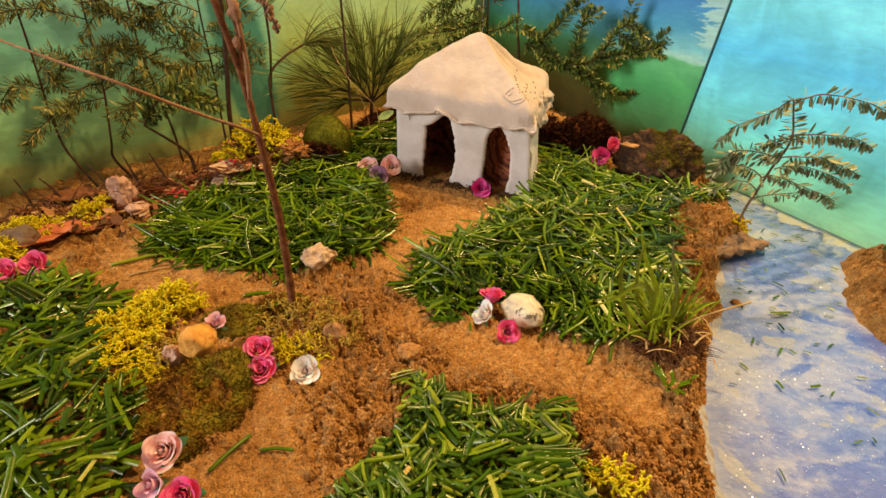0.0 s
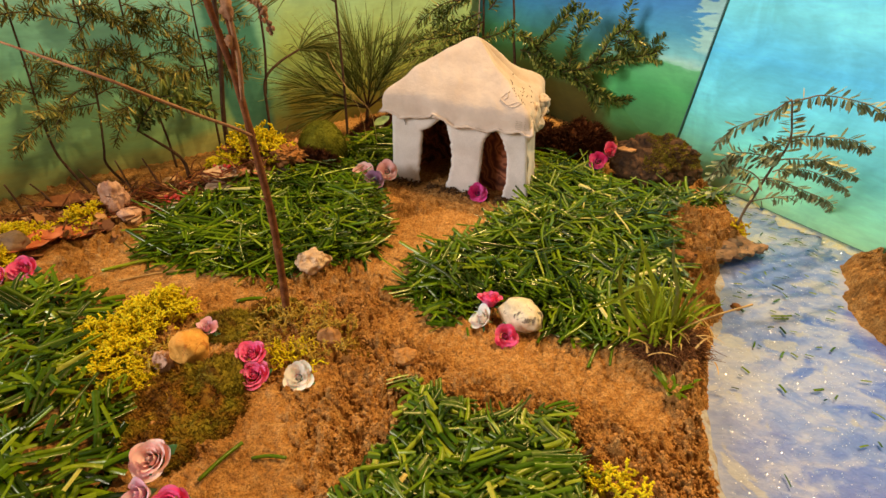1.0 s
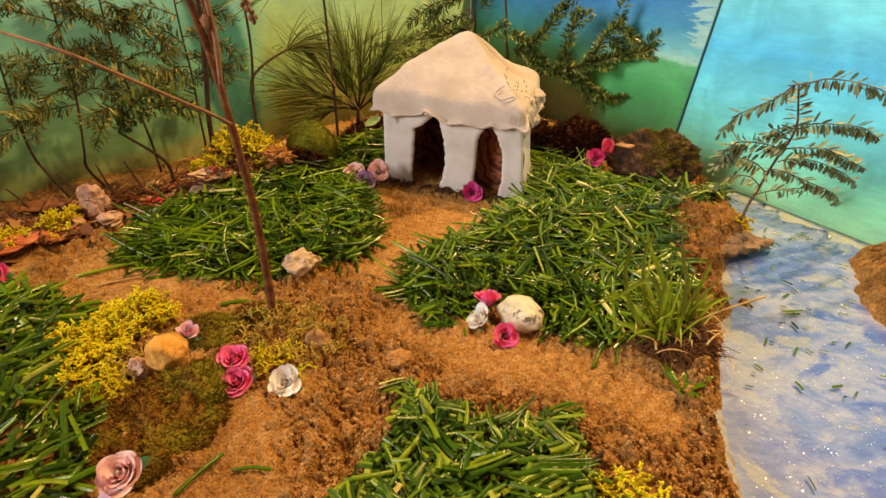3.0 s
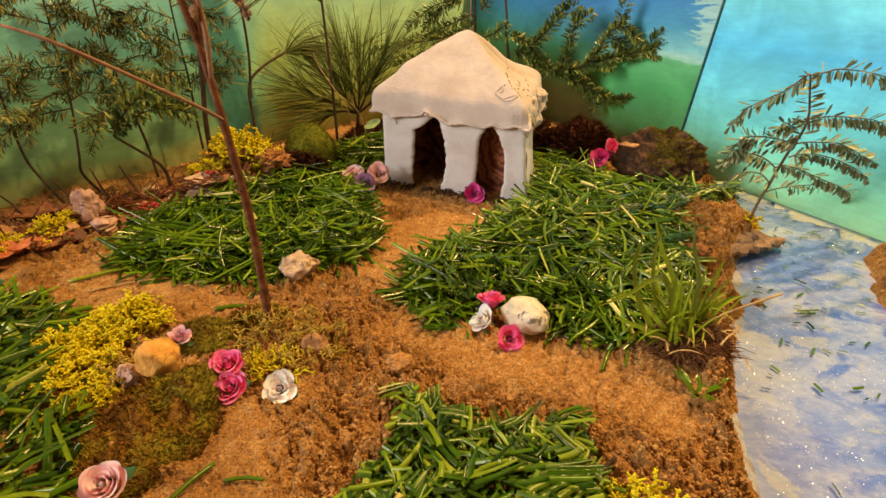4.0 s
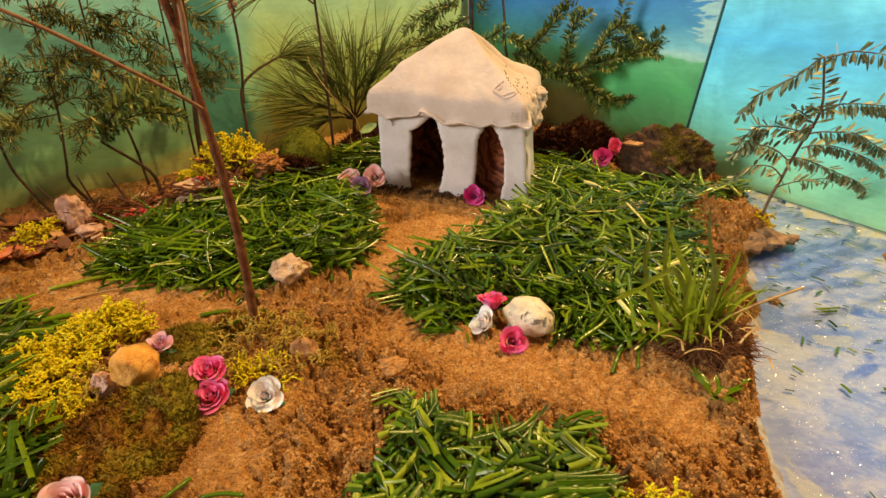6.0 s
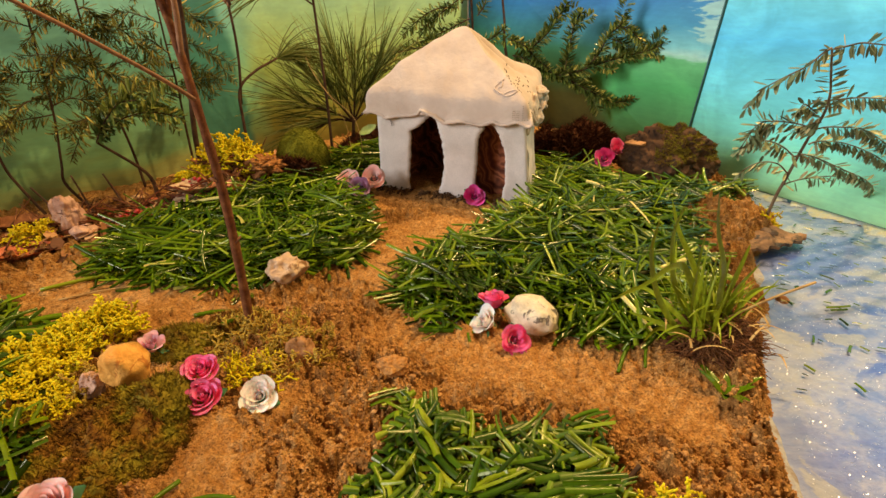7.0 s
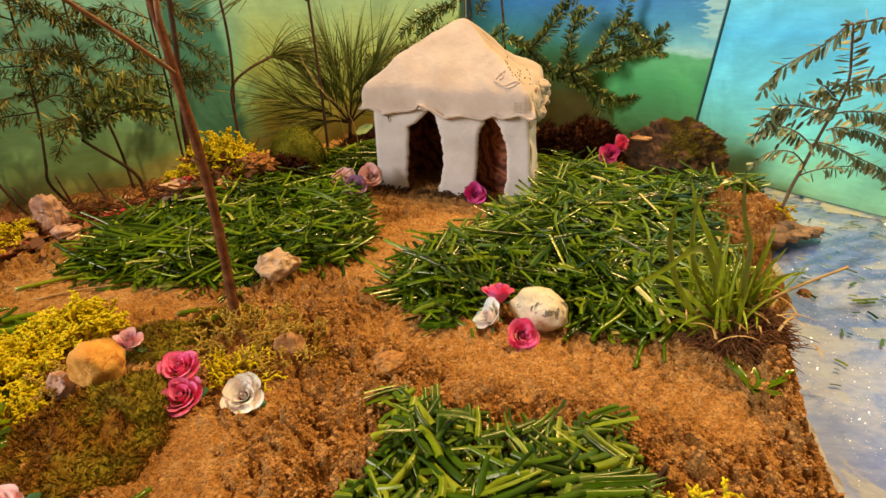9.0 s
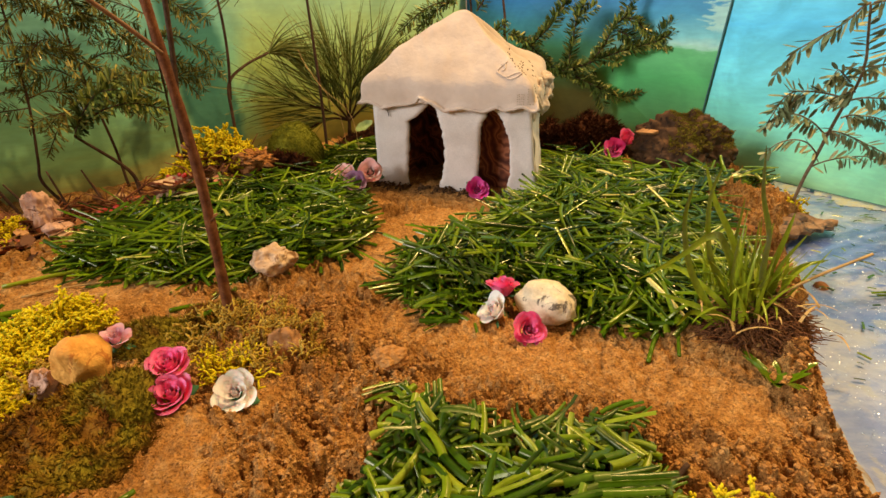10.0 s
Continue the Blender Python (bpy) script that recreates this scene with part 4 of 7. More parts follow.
def curve_at(keys, w):
    return float(np.interp(w, [k[0] for k in keys], [k[1] for k in keys]))


ARCH = [([(0, 0.0342), (0.024, 0.0362), (0.044, 0.0397), (0.0677, 0.0428), (0.0726, 0.0516), (0.081, 0.0618), (0.0850, 0.0655)], [(0, 0.0670), (0.0123, 0.0724), (0.029, 0.0762), (0.0478, 0.0774), (0.0598, 0.0764), (0.0686, 0.0751), (0.0801, 0.0723), (0.0850, 0.0670)]),
        ([(0, 0.1090), (0.033, 0.1114), (0.0562, 0.1133), (0.0694, 0.1173), (0.0765, 0.1215), (0.0810, 0.1262)], [(0, 0.1362), (0.008, 0.1383), (0.0212, 0.1419), (0.0485, 0.1425), (0.0627, 0.1391), (0.0721, 0.1358), (0.0789, 0.1301), (0.0810, 0.1270)])]


def hut_front():
    g = Geo()
    hs = [0.0015 * i for i in range(int(WALL_H / 0.0015) + 1)]
    front = []
    for w in hs:
        e = []
        for k, ((lf, rt), top) in enumerate(zip(ARCH, (0.0850, 0.0810))):
            l, r_ = curve_at(lf, min(w, top)), curve_at(rt, min(w, top))
            jig = [0.0008 * float(fbm(w, l * 7 + side + k, 0.005, 3, 2)) if w < top else 0 for side in (0, 5)]
            e += [l + jig[0], max(r_ + jig[1], l + jig[0] + 0.0001)]
        cuts = [(0.006 * w / 0.08, e[0]), (e[1], e[2]), (e[3], HUT_W - 0.0055 * w / 0.08)]
        front.append([[a + (b - a) * j / 9 for j in range(10)] for a, b in cuts])
    for seg in range(3):
        outer, inner = [], []
        for w, row in zip(hs, front):
            o, i_ = [], []
            for j, u in enumerate(row[seg]):
                d = 0.0011 * float(fbm(u, w, 0.028, 3, 1)) + (0.0006 if j in (0, 9) else 0.0)
                o.append(flare(u, d, w))
                i_.append(flare(u, d + 0.0026, w))
            outer.append(o)
            inner.append(i_)
        g.grid(outer)
        g.grid([list(reversed(r_)) for r_ in inner])
        g.grid([[o[-1], i_[-1]] for o, i_ in zip(outer, inner)])
        g.grid([[i_[0], o[0]] for o, i_ in zip(outer, inner)])
        g.grid([inner[0], outer[0]])
    return g


def wall_sheet(u0, v0, u1, v1, inward, bow=0.0, rough=0.0012):
    g = Geo()
    outer, inner = [], []
    for i in range(24):
        w = WALL_H * i / 23
        o, n_ = [], []
        for j in range(17):
            t = j / 16
            d = rough * float(fbm(t * 0.1 + u0, w, 0.02, 3, 4)) + bow * math.sin(math.pi * t)
            u, v = u0 + (u1 - u0) * t, v0 + (v1 - v0) * t
            u += (0.5 - u / HUT_W) * 0.012 * w / 0.08
            o.append(flare(u - inward[0] * d, v - inward[1] * d, w))
            n_.append(flare(u + inward[0] * 0.0028, v + inward[1] * 0.0028, w))
        outer.append(o)
        inner.append(n_)
    g.grid(outer)
    g.grid([list(reversed(q)) for q in inner])
    g.grid([[o[-1], q[-1]] for o, q in zip(outer, inner)])
    g.grid([[q[0], o[0]] for o, q in zip(outer, inner)])
    return g


def make_hut():
    hut = thing("hut", "small white toy hut with arched doorways and draped cloth roof", "toy hut", HUT)
    (bl, blv), (br, brv) = HUT_BACK
    part("front_wall", welded(hut_front(), PLASTER, 0.0009), PLASTER, hut, "white front wall with two ragged arched doorways")
    part("side_wall", wall_sheet(HUT_W, 0.003, br, brv, (-1, 0), 0.001, 0.0022), PLASTER, hut)
    part("side_wall", wall_sheet(bl, blv, 0, 0.003, (1, 0)), PLASTER, hut)
    part("back_wall", wall_sheet(br, brv, bl, blv, (0, -1)), PLASTER, hut)
    for u0, v0, u1, v1, inw in ((HUT_W - 0.005, 0.006, br - 0.005, brv - 0.005, (-1, 0)), (bl + 0.005, blv - 0.005, 0.005, 0.006, (1, 0)), (br - 0.005, brv - 0.005, bl + 0.005, blv - 0.005, (0, -1))):
        part("lining", wall_sheet(u0, v0, u1, v1, inw, 0, 0.0004), MARBLED, hut, "brown marbled paper lining")
    part("inner_screen", wall_sheet(HUT_W - 0.008, 0.024, 0.094, 0.026, (0, -1), 0, 0.0004), MARBLED, hut, "brown marbled paper partition")
    rows = roof_cloth()
    g = Geo()
    g.grid(rows.tolist(), closed=True)
    inside = rows.copy()
    centre = rows[-1].mean(0)
    inside[..., :2] = centre[:2] + (inside[..., :2] - centre[:2]) * 0.985
    inside[..., 2] -= 0.0011
    g.grid(inside[::-1].tolist(), closed=True)
    part("roof_cloth", g, CLOTH, hut, "draped cream cotton cloth")
    hem = [tuple(p) for p in rows[-1]]
    g = Geo()
    g.tube(hem + [hem[0]], [0.0013 + 0.0010 * abs(float(fbm(i * 0.13, 0.0, 1.0, 2, 3))) for i in range(len(hem) + 1)], 6, cap=False)
    part("hem", g, CLOTH, hut, "rolled frayed hem")
    g = Geo()
    for i in range(1500):
        p = Vector(hem[rng.randrange(len(hem))]) + Vector((rng.gauss(0, 0.0005), -0.0004, rng.gauss(0, 0.0006)))
        d = Vector((rng.gauss(0, 0.9), rng.gauss(-0.3, 0.7), rng.gauss(-0.5, 0.6))).normalized()
        L = rng.uniform(0.0008, 0.0030)
        g.tube([p, p + d * L * 0.6, p + d * L + Vector((rng.gauss(0, 0.0006), 0, rng.gauss(0, 0.0004)))], [0.00016, 0.00013, 0.00008], 3)
    tagged(part("fringe", g, CLOTH, hut, "loose frayed threads"), kind="stuff")
    skin = rows.reshape(-1, 3)

    def on_cloth(u, v, lift):
        d = (skin[:, 0] - u) ** 2 + (skin[:, 1] - v) ** 2 + np.where(skin[:, 2] < 0.100, 1.0, 0.0)
        near = np.argsort(d)[:6]
        wt = 1 / (d[near] + 1e-7)
        return Vector((u, v, float((skin[near, 2] * wt).sum() / wt.sum()) + lift))

    holes = Geo()
    line = [(0.1290, 0.036), (0.1315, 0.021), (0.1335, 0.0155), (0.1365, 0.0100), (0.1395, 0.0030), (0.1416, 0.0), (0.1446, -0.0005), (0.1470, 0.0008), (0.1494, -0.0018), (0.1517, -0.0031), (0.1540, -0.0044)]
    line += [(0.1447, 0.0193), (0.1440, 0.0247), (0.1461, 0.0413), (0.1508, 0.0375), (0.1569, 0.0222), (0.1557, 0.0162), (0.1425, 0.0280), (0.1475, 0.0130), (0.1500, 0.0200), (0.1530, 0.0280)]
    for u, v in line:
        for k in range(2):
            c = on_cloth(u + k * 0.0011 + rng.gauss(0, 0.0004), v + rng.gauss(0, 0.0012), 0.0004)
            r0 = rng.uniform(0.00035, 0.0006)
            holes.add([c + Vector((r0 * math.cos(a), r0 * math.sin(a), 0.0005 * math.sin(a) - 0.0005 * math.cos(a))) for a in [j * math.pi / 3 for j in range(6)]], [(0, 1, 2, 3, 4, 5)])
    tagged(part("eyelet_stitching", holes, DARK_TWIG, hut, "tiny dark embroidery eyelets"), kind="stuff")
    for u, v, z, sx, sy, sz in ((0.061, -0.0130, 0.0890, 0.0050, 0.0028, 0.0035), (0.0655, -0.0125, 0.0870, 0.0045, 0.0022, 0.0022), (0.1610, 0.0020, 0.0820, 0.0042, 0.0090, 0.0110), (0.1590, 0.0560, 0.1000, 0.0070, 0.0120, 0.0070), (0.1570, 0.0480, 0.0770, 0.0075, 0.0110, 0.0095), (0.1560, 0.0760, 0.0900, 0.0060, 0.0100, 0.0100), (0.1600, 0.0260, 0.0930, 0.0050, 0.0120, 0.0110)):
        knot = rock_geo((sx, sy, sz), u * 900 + v * 300, 0.35, 0.0, 4)
        knot.v = [(a + u, b_ + v, c + z) for a, b_, c in knot.v]
        part("gather", knot, CLOTH, hut, "bunched fold of cloth")
    for pts in (((0.1384, -0.0010), (0.1329, -0.0041), (0.1311, -0.0070), (0.1355, -0.0085), (0.1400, -0.0098)), ((0.1400, -0.0098), (0.1464, -0.0080), (0.1529, -0.0066), (0.1485, -0.0100), (0.1430, -0.0106), (0.1400, -0.0098)), ((0.1330, -0.0030), (0.1362, -0.0020), (0.1372, -0.0050), (0.1345, -0.0062))):
        smooth = spline([(u, v, 0) for u, v in pts], 6)
        cord = Geo()
        cord.tube([on_cloth(p.x, p.y, 0.0003) for p in smooth], [0.0003] + [0.0008] * (len(smooth) - 2) + [0.0003], 8)
        part("embroidery", cord, CLOTH, hut, "raised white embroidered scroll")
    # Darker quads laid on the cloth give the shade inside lace openings.
    lace = Geo()
    for i in range(9):
        for j in range(8):
            if (i * 7 + j * 5) % 5 == 0:
                continue
            u, z = 0.1495 + 0.0018 * i + rng.gauss(0, 0.0002), 0.0870 + 0.0020 * j + rng.gauss(0, 0.0002)
            if i < 5 and j > 4:
                continue
            d = (skin[:, 0] - u) ** 2 + (skin[:, 2] - z) ** 2 + np.where(skin[:, 1] > 0.01, 1.0, 0.0)
            c = Vector((u, float(skin[np.argmin(d), 1]) - 0.0006, z))
            lace.add([c + Vector((0.00050 * math.cos(k * 1.5708), 0, 0.00055 * math.sin(k * 1.5708))) for k in range(4)], [(0, 1, 2, 3)])
    tagged(part("lace_shade", lace, LACE_SHADE, hut, "small darker patches for the shade in lace openings"), kind="stuff")
    crack = Geo()
    for u0, w0, u1, w1 in ((0.022, 0.078, 0.023, 0.072), (0.0705, 0.0060, 0.0712, 0.0055), (0.059, 0.0875, 0.062, 0.0900)):
        crack.tube([flare(u0, -0.0006, w0), flare((u0 + u1) / 2 + 0.0004, -0.0006, (w0 + w1) / 2), flare(u1, -0.0006, w1)], [0.0003, 0.0005, 0.0003], 5)
    tagged(part("stain", crack, DARK_TWIG, hut, "tiny dark specks on the plaster"), kind="stuff")


make_hut()


def door_dirt():
    """Dark fibrous earth heaped along the foot of the hut."""
    g = Geo()
    r = random.Random(14)
    for _ in range(2200):
        u = r.uniform(0.0, 0.160)
        v = r.gauss(-0.004, 0.0042) + 0.004 * noise.noise(Vector((u * 90, 0, 3)))
        if noise.noise(Vector((u * 60, 5, 0))) < -0.15:
            continue
        p = HUT @ Vector((u, v, 0))
        z = ground_z(p.x, p.y)
        lump(g, (p.x, p.y, z + r.uniform(0, 0.004) * math.exp(-((v + 0.002) / 0.006) ** 2)), r.uniform(0.0004, 0.0013), r.randrange(10 ** 6))
    tagged(new("dark_earth", g.mesh("dark_earth", DARK_CRUMB, True)), "dark crumbly earth along the foot of the hut", "soil", kind="stuff")


door_dirt()


# ---- paper roses ----
def petal(phi, start, length, open0, open1, half, roll, ruffle):
    """One broad paper petal: it rises from the core, opens outwards along its length, and its rounded rim curls over."""
    g = Geo()
    steps, across = 10, 13
    line, r, z = [], start, 0.0
    for i in range(steps + 1):
        t = i / steps
        ang = open0 + (open1 - open0) * t ** 1.3 + roll * max(0.0, t - 0.72) ** 1.2 * 5
        line.append((r, z))
        r += length / steps * math.sin(ang)
        z += length / steps * math.cos(ang)
    rows = []
    for i in range(steps + 1):
        t = i / steps
        width = half * (0.55 + 0.45 * math.sin(math.pi * 0.5 * min(1.0, t / 0.5)))
        row = []
        for j in range(across):
            q = j / (across - 1) * 2 - 1
            # the rim is an arc: the petal ends sooner towards its sides
            f = t * (1 - 0.34 * q ** 4 - 0.10 * q * q)
            k = min(steps - 1, int(f * steps))
            u = f * steps - k
            rr, zz = line[k][0] + (line[k + 1][0] - line[k][0]) * u, line[k][1] + (line[k + 1][1] - line[k][1]) * u
            wave = ruffle * t * t * math.sin(q * 4.4 + phi * 3)
            a = phi + q * width
            row.append(((rr + wave * 0.5) * math.cos(a), (rr + wave * 0.5) * math.sin(a), zz + wave * 0.7))
        rows.append(row)
    g.grid(rows)
    return g


def rose_core():
    """A strip of paper wound into a tight spiral, taller in the middle."""
    g = Geo()
    low, mid, top, lip = [], [], [], []
    for i in range(46):
        a = i / 45 * 2 * math.pi * 1.45
        r = (0.03 + 0.09 * i / 45) * (1 + 0.16 * math.sin(a * 2.5))
        h = 0.93 - 0.12 * i / 45 + 0.03 * math.sin(a * 1.7)
        for line, q, zz in ((low, 0.8, 0.15), (mid, 1.0, 0.6 * h), (top, 1.06, h), (lip, 1.10, h - 0.01)):
            line.append((r * q * math.cos(a), r * q * math.sin(a), zz))
    g.grid([low, mid, top, lip])
    g.tube([(0, 0, 0.1), (0, 0, 0.60), (0.02, 0, 0.82), (0.02, 0.01, 0.88)], [0.20, 0.14, 0.09, 0.03], 9)
    return g


def make_rose(colour, label, seed, radius=0.0098, rings=None):
    r = random.Random(seed)
    ob = thing("paper_rose", label, "flower", group="paper roses")
    rings = rings or [(3, 0.11, 1.02, -0.02, 0.08, 1.30, 0.25, 0.04), (3, 0.19, 1.00, 0.05, 0.20, 1.30, 0.45, 0.05), (4, 0.26, 0.98, 0.14, 0.38, 1.10, 0.60, 0.05), (5, 0.32, 0.95, 0.28, 0.62, 0.95, 0.70, 0.05), (5, 0.38, 0.90, 0.48, 0.92, 0.90, 0.70, 0.07)]
    for k, (n, start, length, o0, o1, half, roll, ruffle) in enumerate(rings):
        for j in range(n):
            g = petal(2 * math.pi * (j + 0.5 * k) / n + r.gauss(0, 0.14), start * r.uniform(0.9, 1.1), length * r.uniform(0.93, 1.07), o0 * r.uniform(0.85, 1.15), o1 * r.uniform(0.88, 1.12), half * r.uniform(0.92, 1.10), roll * r.uniform(0.6, 1.3), ruffle)
            g.v = [(x * radius, y * radius, z * radius) for x, y, z in g.v]
            part("petal", g, PALE_BLUSH if colour is WHITE and k < 1 else colour, ob)
    bud = rose_core()
    bud.v = [(x * radius, y * radius, z * radius) for x, y, z in bud.v]
    part("bud", bud, PALE_BLUSH if colour is WHITE else colour, ob)
    g = Geo()
    g.tube([(0, 0, 0.3 * radius), (0, 0, -0.1 * radius), (0.1 * radius, 0, -0.55 * radius)], [0.30 * radius, 0.24 * radius, 0.08 * radius], 7)
    part("calyx", g, LEAF, ob, "green paper calyx")
    g = Geo()
    for a in (0.6, 3.4):
        g.grid([[(math.cos(a + s * 0.35 * math.sin(math.pi * t)) * (0.35 + 0.75 * t) * radius, math.sin(a + s * 0.35 * math.sin(math.pi * t)) * (0.35 + 0.75 * t) * radius, (0.05 + 0.1 * t - 0.1 * s * s) * radius) for s in (-1, 0, 1)] for t in (0.05, 0.3, 0.6, 0.97)])
    part("leaf", g, LEAF, ob, "green paper leaf")
    return ob


# the white roses and the rosebuds are looser, with fewer petals
OPEN_ROSE = [(3, 0.09, 0.90, 0.0, 0.12, 1.30, 0.25, 0.04), (3, 0.16, 0.88, 0.10, 0.36, 1.20, 0.45, 0.06), (5, 0.22, 0.90, 0.28, 0.66, 0.95, 0.55, 0.06), (6, 0.28, 0.98, 0.58, 1.02, 0.80, 0.45, 0.07)]
BUD_ROSE = [(3, 0.12, 1.05, 0.0, 0.10, 1.30, 0.25, 0.03), (4, 0.20, 1.00, 0.10, 0.36, 1.10, 0.6, 0.06), (5, 0.27, 0.98, 0.38, 0.85, 0.85, 0.6, 0.10)]

PROTO = {}


def rose(kind, x, y, z, tilt, turn, size=1.0):
    """tilt: degrees by which the rose faces away from straight up, towards turn (0 is east, -90 the viewer)."""
    table = {"hot": (HOT, "small hot pink paper rose"), "magenta": (MAGENTA, "small magenta paper rose"), "pink": (PINK, "small pale pink paper rose"),
             "blush": (BLUSH, "small blush pink paper rosebud"), "white": (WHITE, "small white paper rose"), "violet": (VIOLET, "small violet paper rose")}
    a = math.radians(turn)
    axis = Vector((-math.sin(a), math.cos(a), 0))
    m = Matrix.Translation((x, y, z)) @ Matrix.Rotation(math.radians(tilt), 4, axis) @ Matrix.Rotation(rng.random() * 6.28, 4, "Z") @ Matrix.Scale(size, 4)
    if kind not in PROTO:
        PROTO[kind] = make_rose(*table[kind], seed=len(PROTO) + 2, rings={"white": OPEN_ROSE, "blush": BUD_ROSE}.get(kind))
        PROTO[kind].matrix_world = m
        return PROTO[kind]
    ob = copy_thing(PROTO[kind], Matrix.Identity(4))
    ob.matrix_world = m
    return ob


for spec in [("magenta", 0.1020, 0.6560, 0.0195, 55, -90, 1.22),
             ("pink", -0.0285, 0.6780, 0.0295, 58, -92, 1.35), ("pink", -0.0020, 0.6760, 0.0335, 56, -84, 1.35), ("violet", -0.0135, 0.6600, 0.0270, 55, -95, 1.35),
             ("hot", 0.1105, 0.4400, 0.0215, 14, 80, 1.05), ("white", 0.1085, 0.4250, 0.0175, 46, -160, 1.08), ("hot", 0.1217, 0.4110, 0.0155, 55, -80, 1.0),
             ("hot", 0.2590, 0.7360, 0.0450, 50, -60, 1.15), ("magenta", 0.2430, 0.7110, 0.0415, 55, -100, 1.20),
             ("blush", -0.0890, 0.3890, 0.0240, 18, -20, 0.92), ("hot", -0.0460, 0.3635, 0.0270, 26, -80, 1.0), ("hot", -0.0415, 0.3525, 0.0190, 32, -80, 1.08), ("white", -0.0130, 0.3535, 0.0195, 38, -80, 1.02),
             ("pink", -0.0650, 0.2780, 0.0300, 32, -90, 1.16), ("blush", -0.0640, 0.2640, 0.0240, 45, -110, 1.0), ("hot", -0.0480, 0.2590, 0.0240, 45, -80, 1.05),
             ("hot", -0.2950, 0.4550, 0.0160, 40, -90, 1.12), ("hot", -0.2780, 0.4640, 0.0190, 45, -70, 1.15)]:
    rose(*spec)


# ---- stones, clods and bark ----
def stone(name, label, x, y, size, material, seed, turn=0.0, sink=0.25, rough=0.22, facets=0.0, levels=4, category="stone", cuts=7, crumble=0.0):
    g = rock_geo(size, seed, rough, facets * 0.3, levels, cuts, crumble)
    low = min(p[2] for p in g.v)
    z = ground_z(x, y) - low - sink * size[2]
    return thing(name, label, category, pose(x, y, z, 0, 0, turn), data=g.mesh(name, material))


stone("stone", "smooth cream stone with grey cracks beside paper roses", 0.1345, 0.428, (0.0165, 0.0125, 0.0125), STONE_WHITE, 3, -35, 0.2, 0.16, 0.0, cuts=0)
stone("stone", "rounded yellow stone set in moss", -0.0890, 0.3650, (0.0130, 0.0108, 0.0136), STONE_YELLOW, 5, 10, 0.05, 0.14, 0.25)
stone("stone", "rough pale stone at the edge of the path", -0.0385, 0.486, (0.0148, 0.0105, 0.0115), STONE_PALE, 8, 25, 0.3, 0.25, 0.3, 5, cuts=4, crumble=0.12)
stone("pebble", "small sandy brown pebble half buried in soil", 0.053, 0.374, (0.0075, 0.0060, 0.0058), SANDY_CLOD, 9, 0, 0.3, 0.3, 0.2, 5, cuts=3, crumble=0.15)
stone("stone", "pale pinkish stone among dry litter", -0.268, 0.582, (0.013, 0.011, 0.021), STONE_PINK, 12, 0, 0.3, 0.30, 0.3, 5, crumble=0.12)
stone("stone", "small peach stone among dry litter", -0.245, 0.565, (0.011, 0.009, 0.008), STONE_PINK, 14, 20, 0.3, 0.2)
stone("pebble", "small pale pebble among dry litter", -0.222, 0.553, (0.006, 0.005, 0.004), STONE_PALE, 15, 0, 0.2)
stone("stone", "dull brown stone beside yellow lichen", -0.318, 0.500, (0.018, 0.014, 0.012), STONE_DIM, 16, 0, 0.4)
stone("stone", "glassy tan stone at the foot of the twig tree", -0.003, 0.391, (0.009, 0.006, 0.010), STONE_BROWN, 19, 0, 0.75, 0.25, 0.3)
stone("stone", "grey stone on the river bank", 0.352, 0.572, (0.009, 0.006, 0.005), STONE_DIM, 21, 0, 0.2)
stone("stone", "rough brown stone at the edge of the grass", 0.285, 0.525, (0.0115, 0.0085, 0.0085), CLOD_BROWN, 22, 0, 0.25, 0.3, 0.2, 5, cuts=4, crumble=0.2)
stone("pebble", "round brown pebble at the water", 0.3215, 0.4828, (0.0050, 0.0046, 0.0046), CLOD_BROWN, 24, 0, 0.1, 0.2, cuts=0)
stone("stone", "tan stone on the far bank", 0.447, 0.452, (0.011, 0.009, 0.008), STONE_PALE, 26, 0, 0.3)
# No stone: a black lump gives the shade of a hollow here.
stone("stone", "black lump standing for a shaded hollow beside the moss cushion", -0.116, 0.655, (0.0075, 0.006, 0.0075), HOLLOW_BLACK, 37, 0, 0.1, 0.2)
BIG_CLOD = stone("earth_clod", "large dark brown clod of earth with green moss on top", 0.311, 0.710, (0.049, 0.037, 0.040), CLOD, 31, -12, 0.40, 0.12, 0.0, 6, "clod", 10, 0.20)
stone("earth_clod", "dark brown crumbly clod of earth under lichen", -0.121, 0.676, (0.024, 0.015, 0.012), CLOD_BROWN, 33, 0, 0.3, 0.35, 0.0, 6, "clod", 4, 0.35)
stone("stone", "flat tan stone lying against the earth clod", 0.2735, 0.704, (0.014, 0.008, 0.0030), STONE_BROWN, 35, -20, -14.4, 0.15)


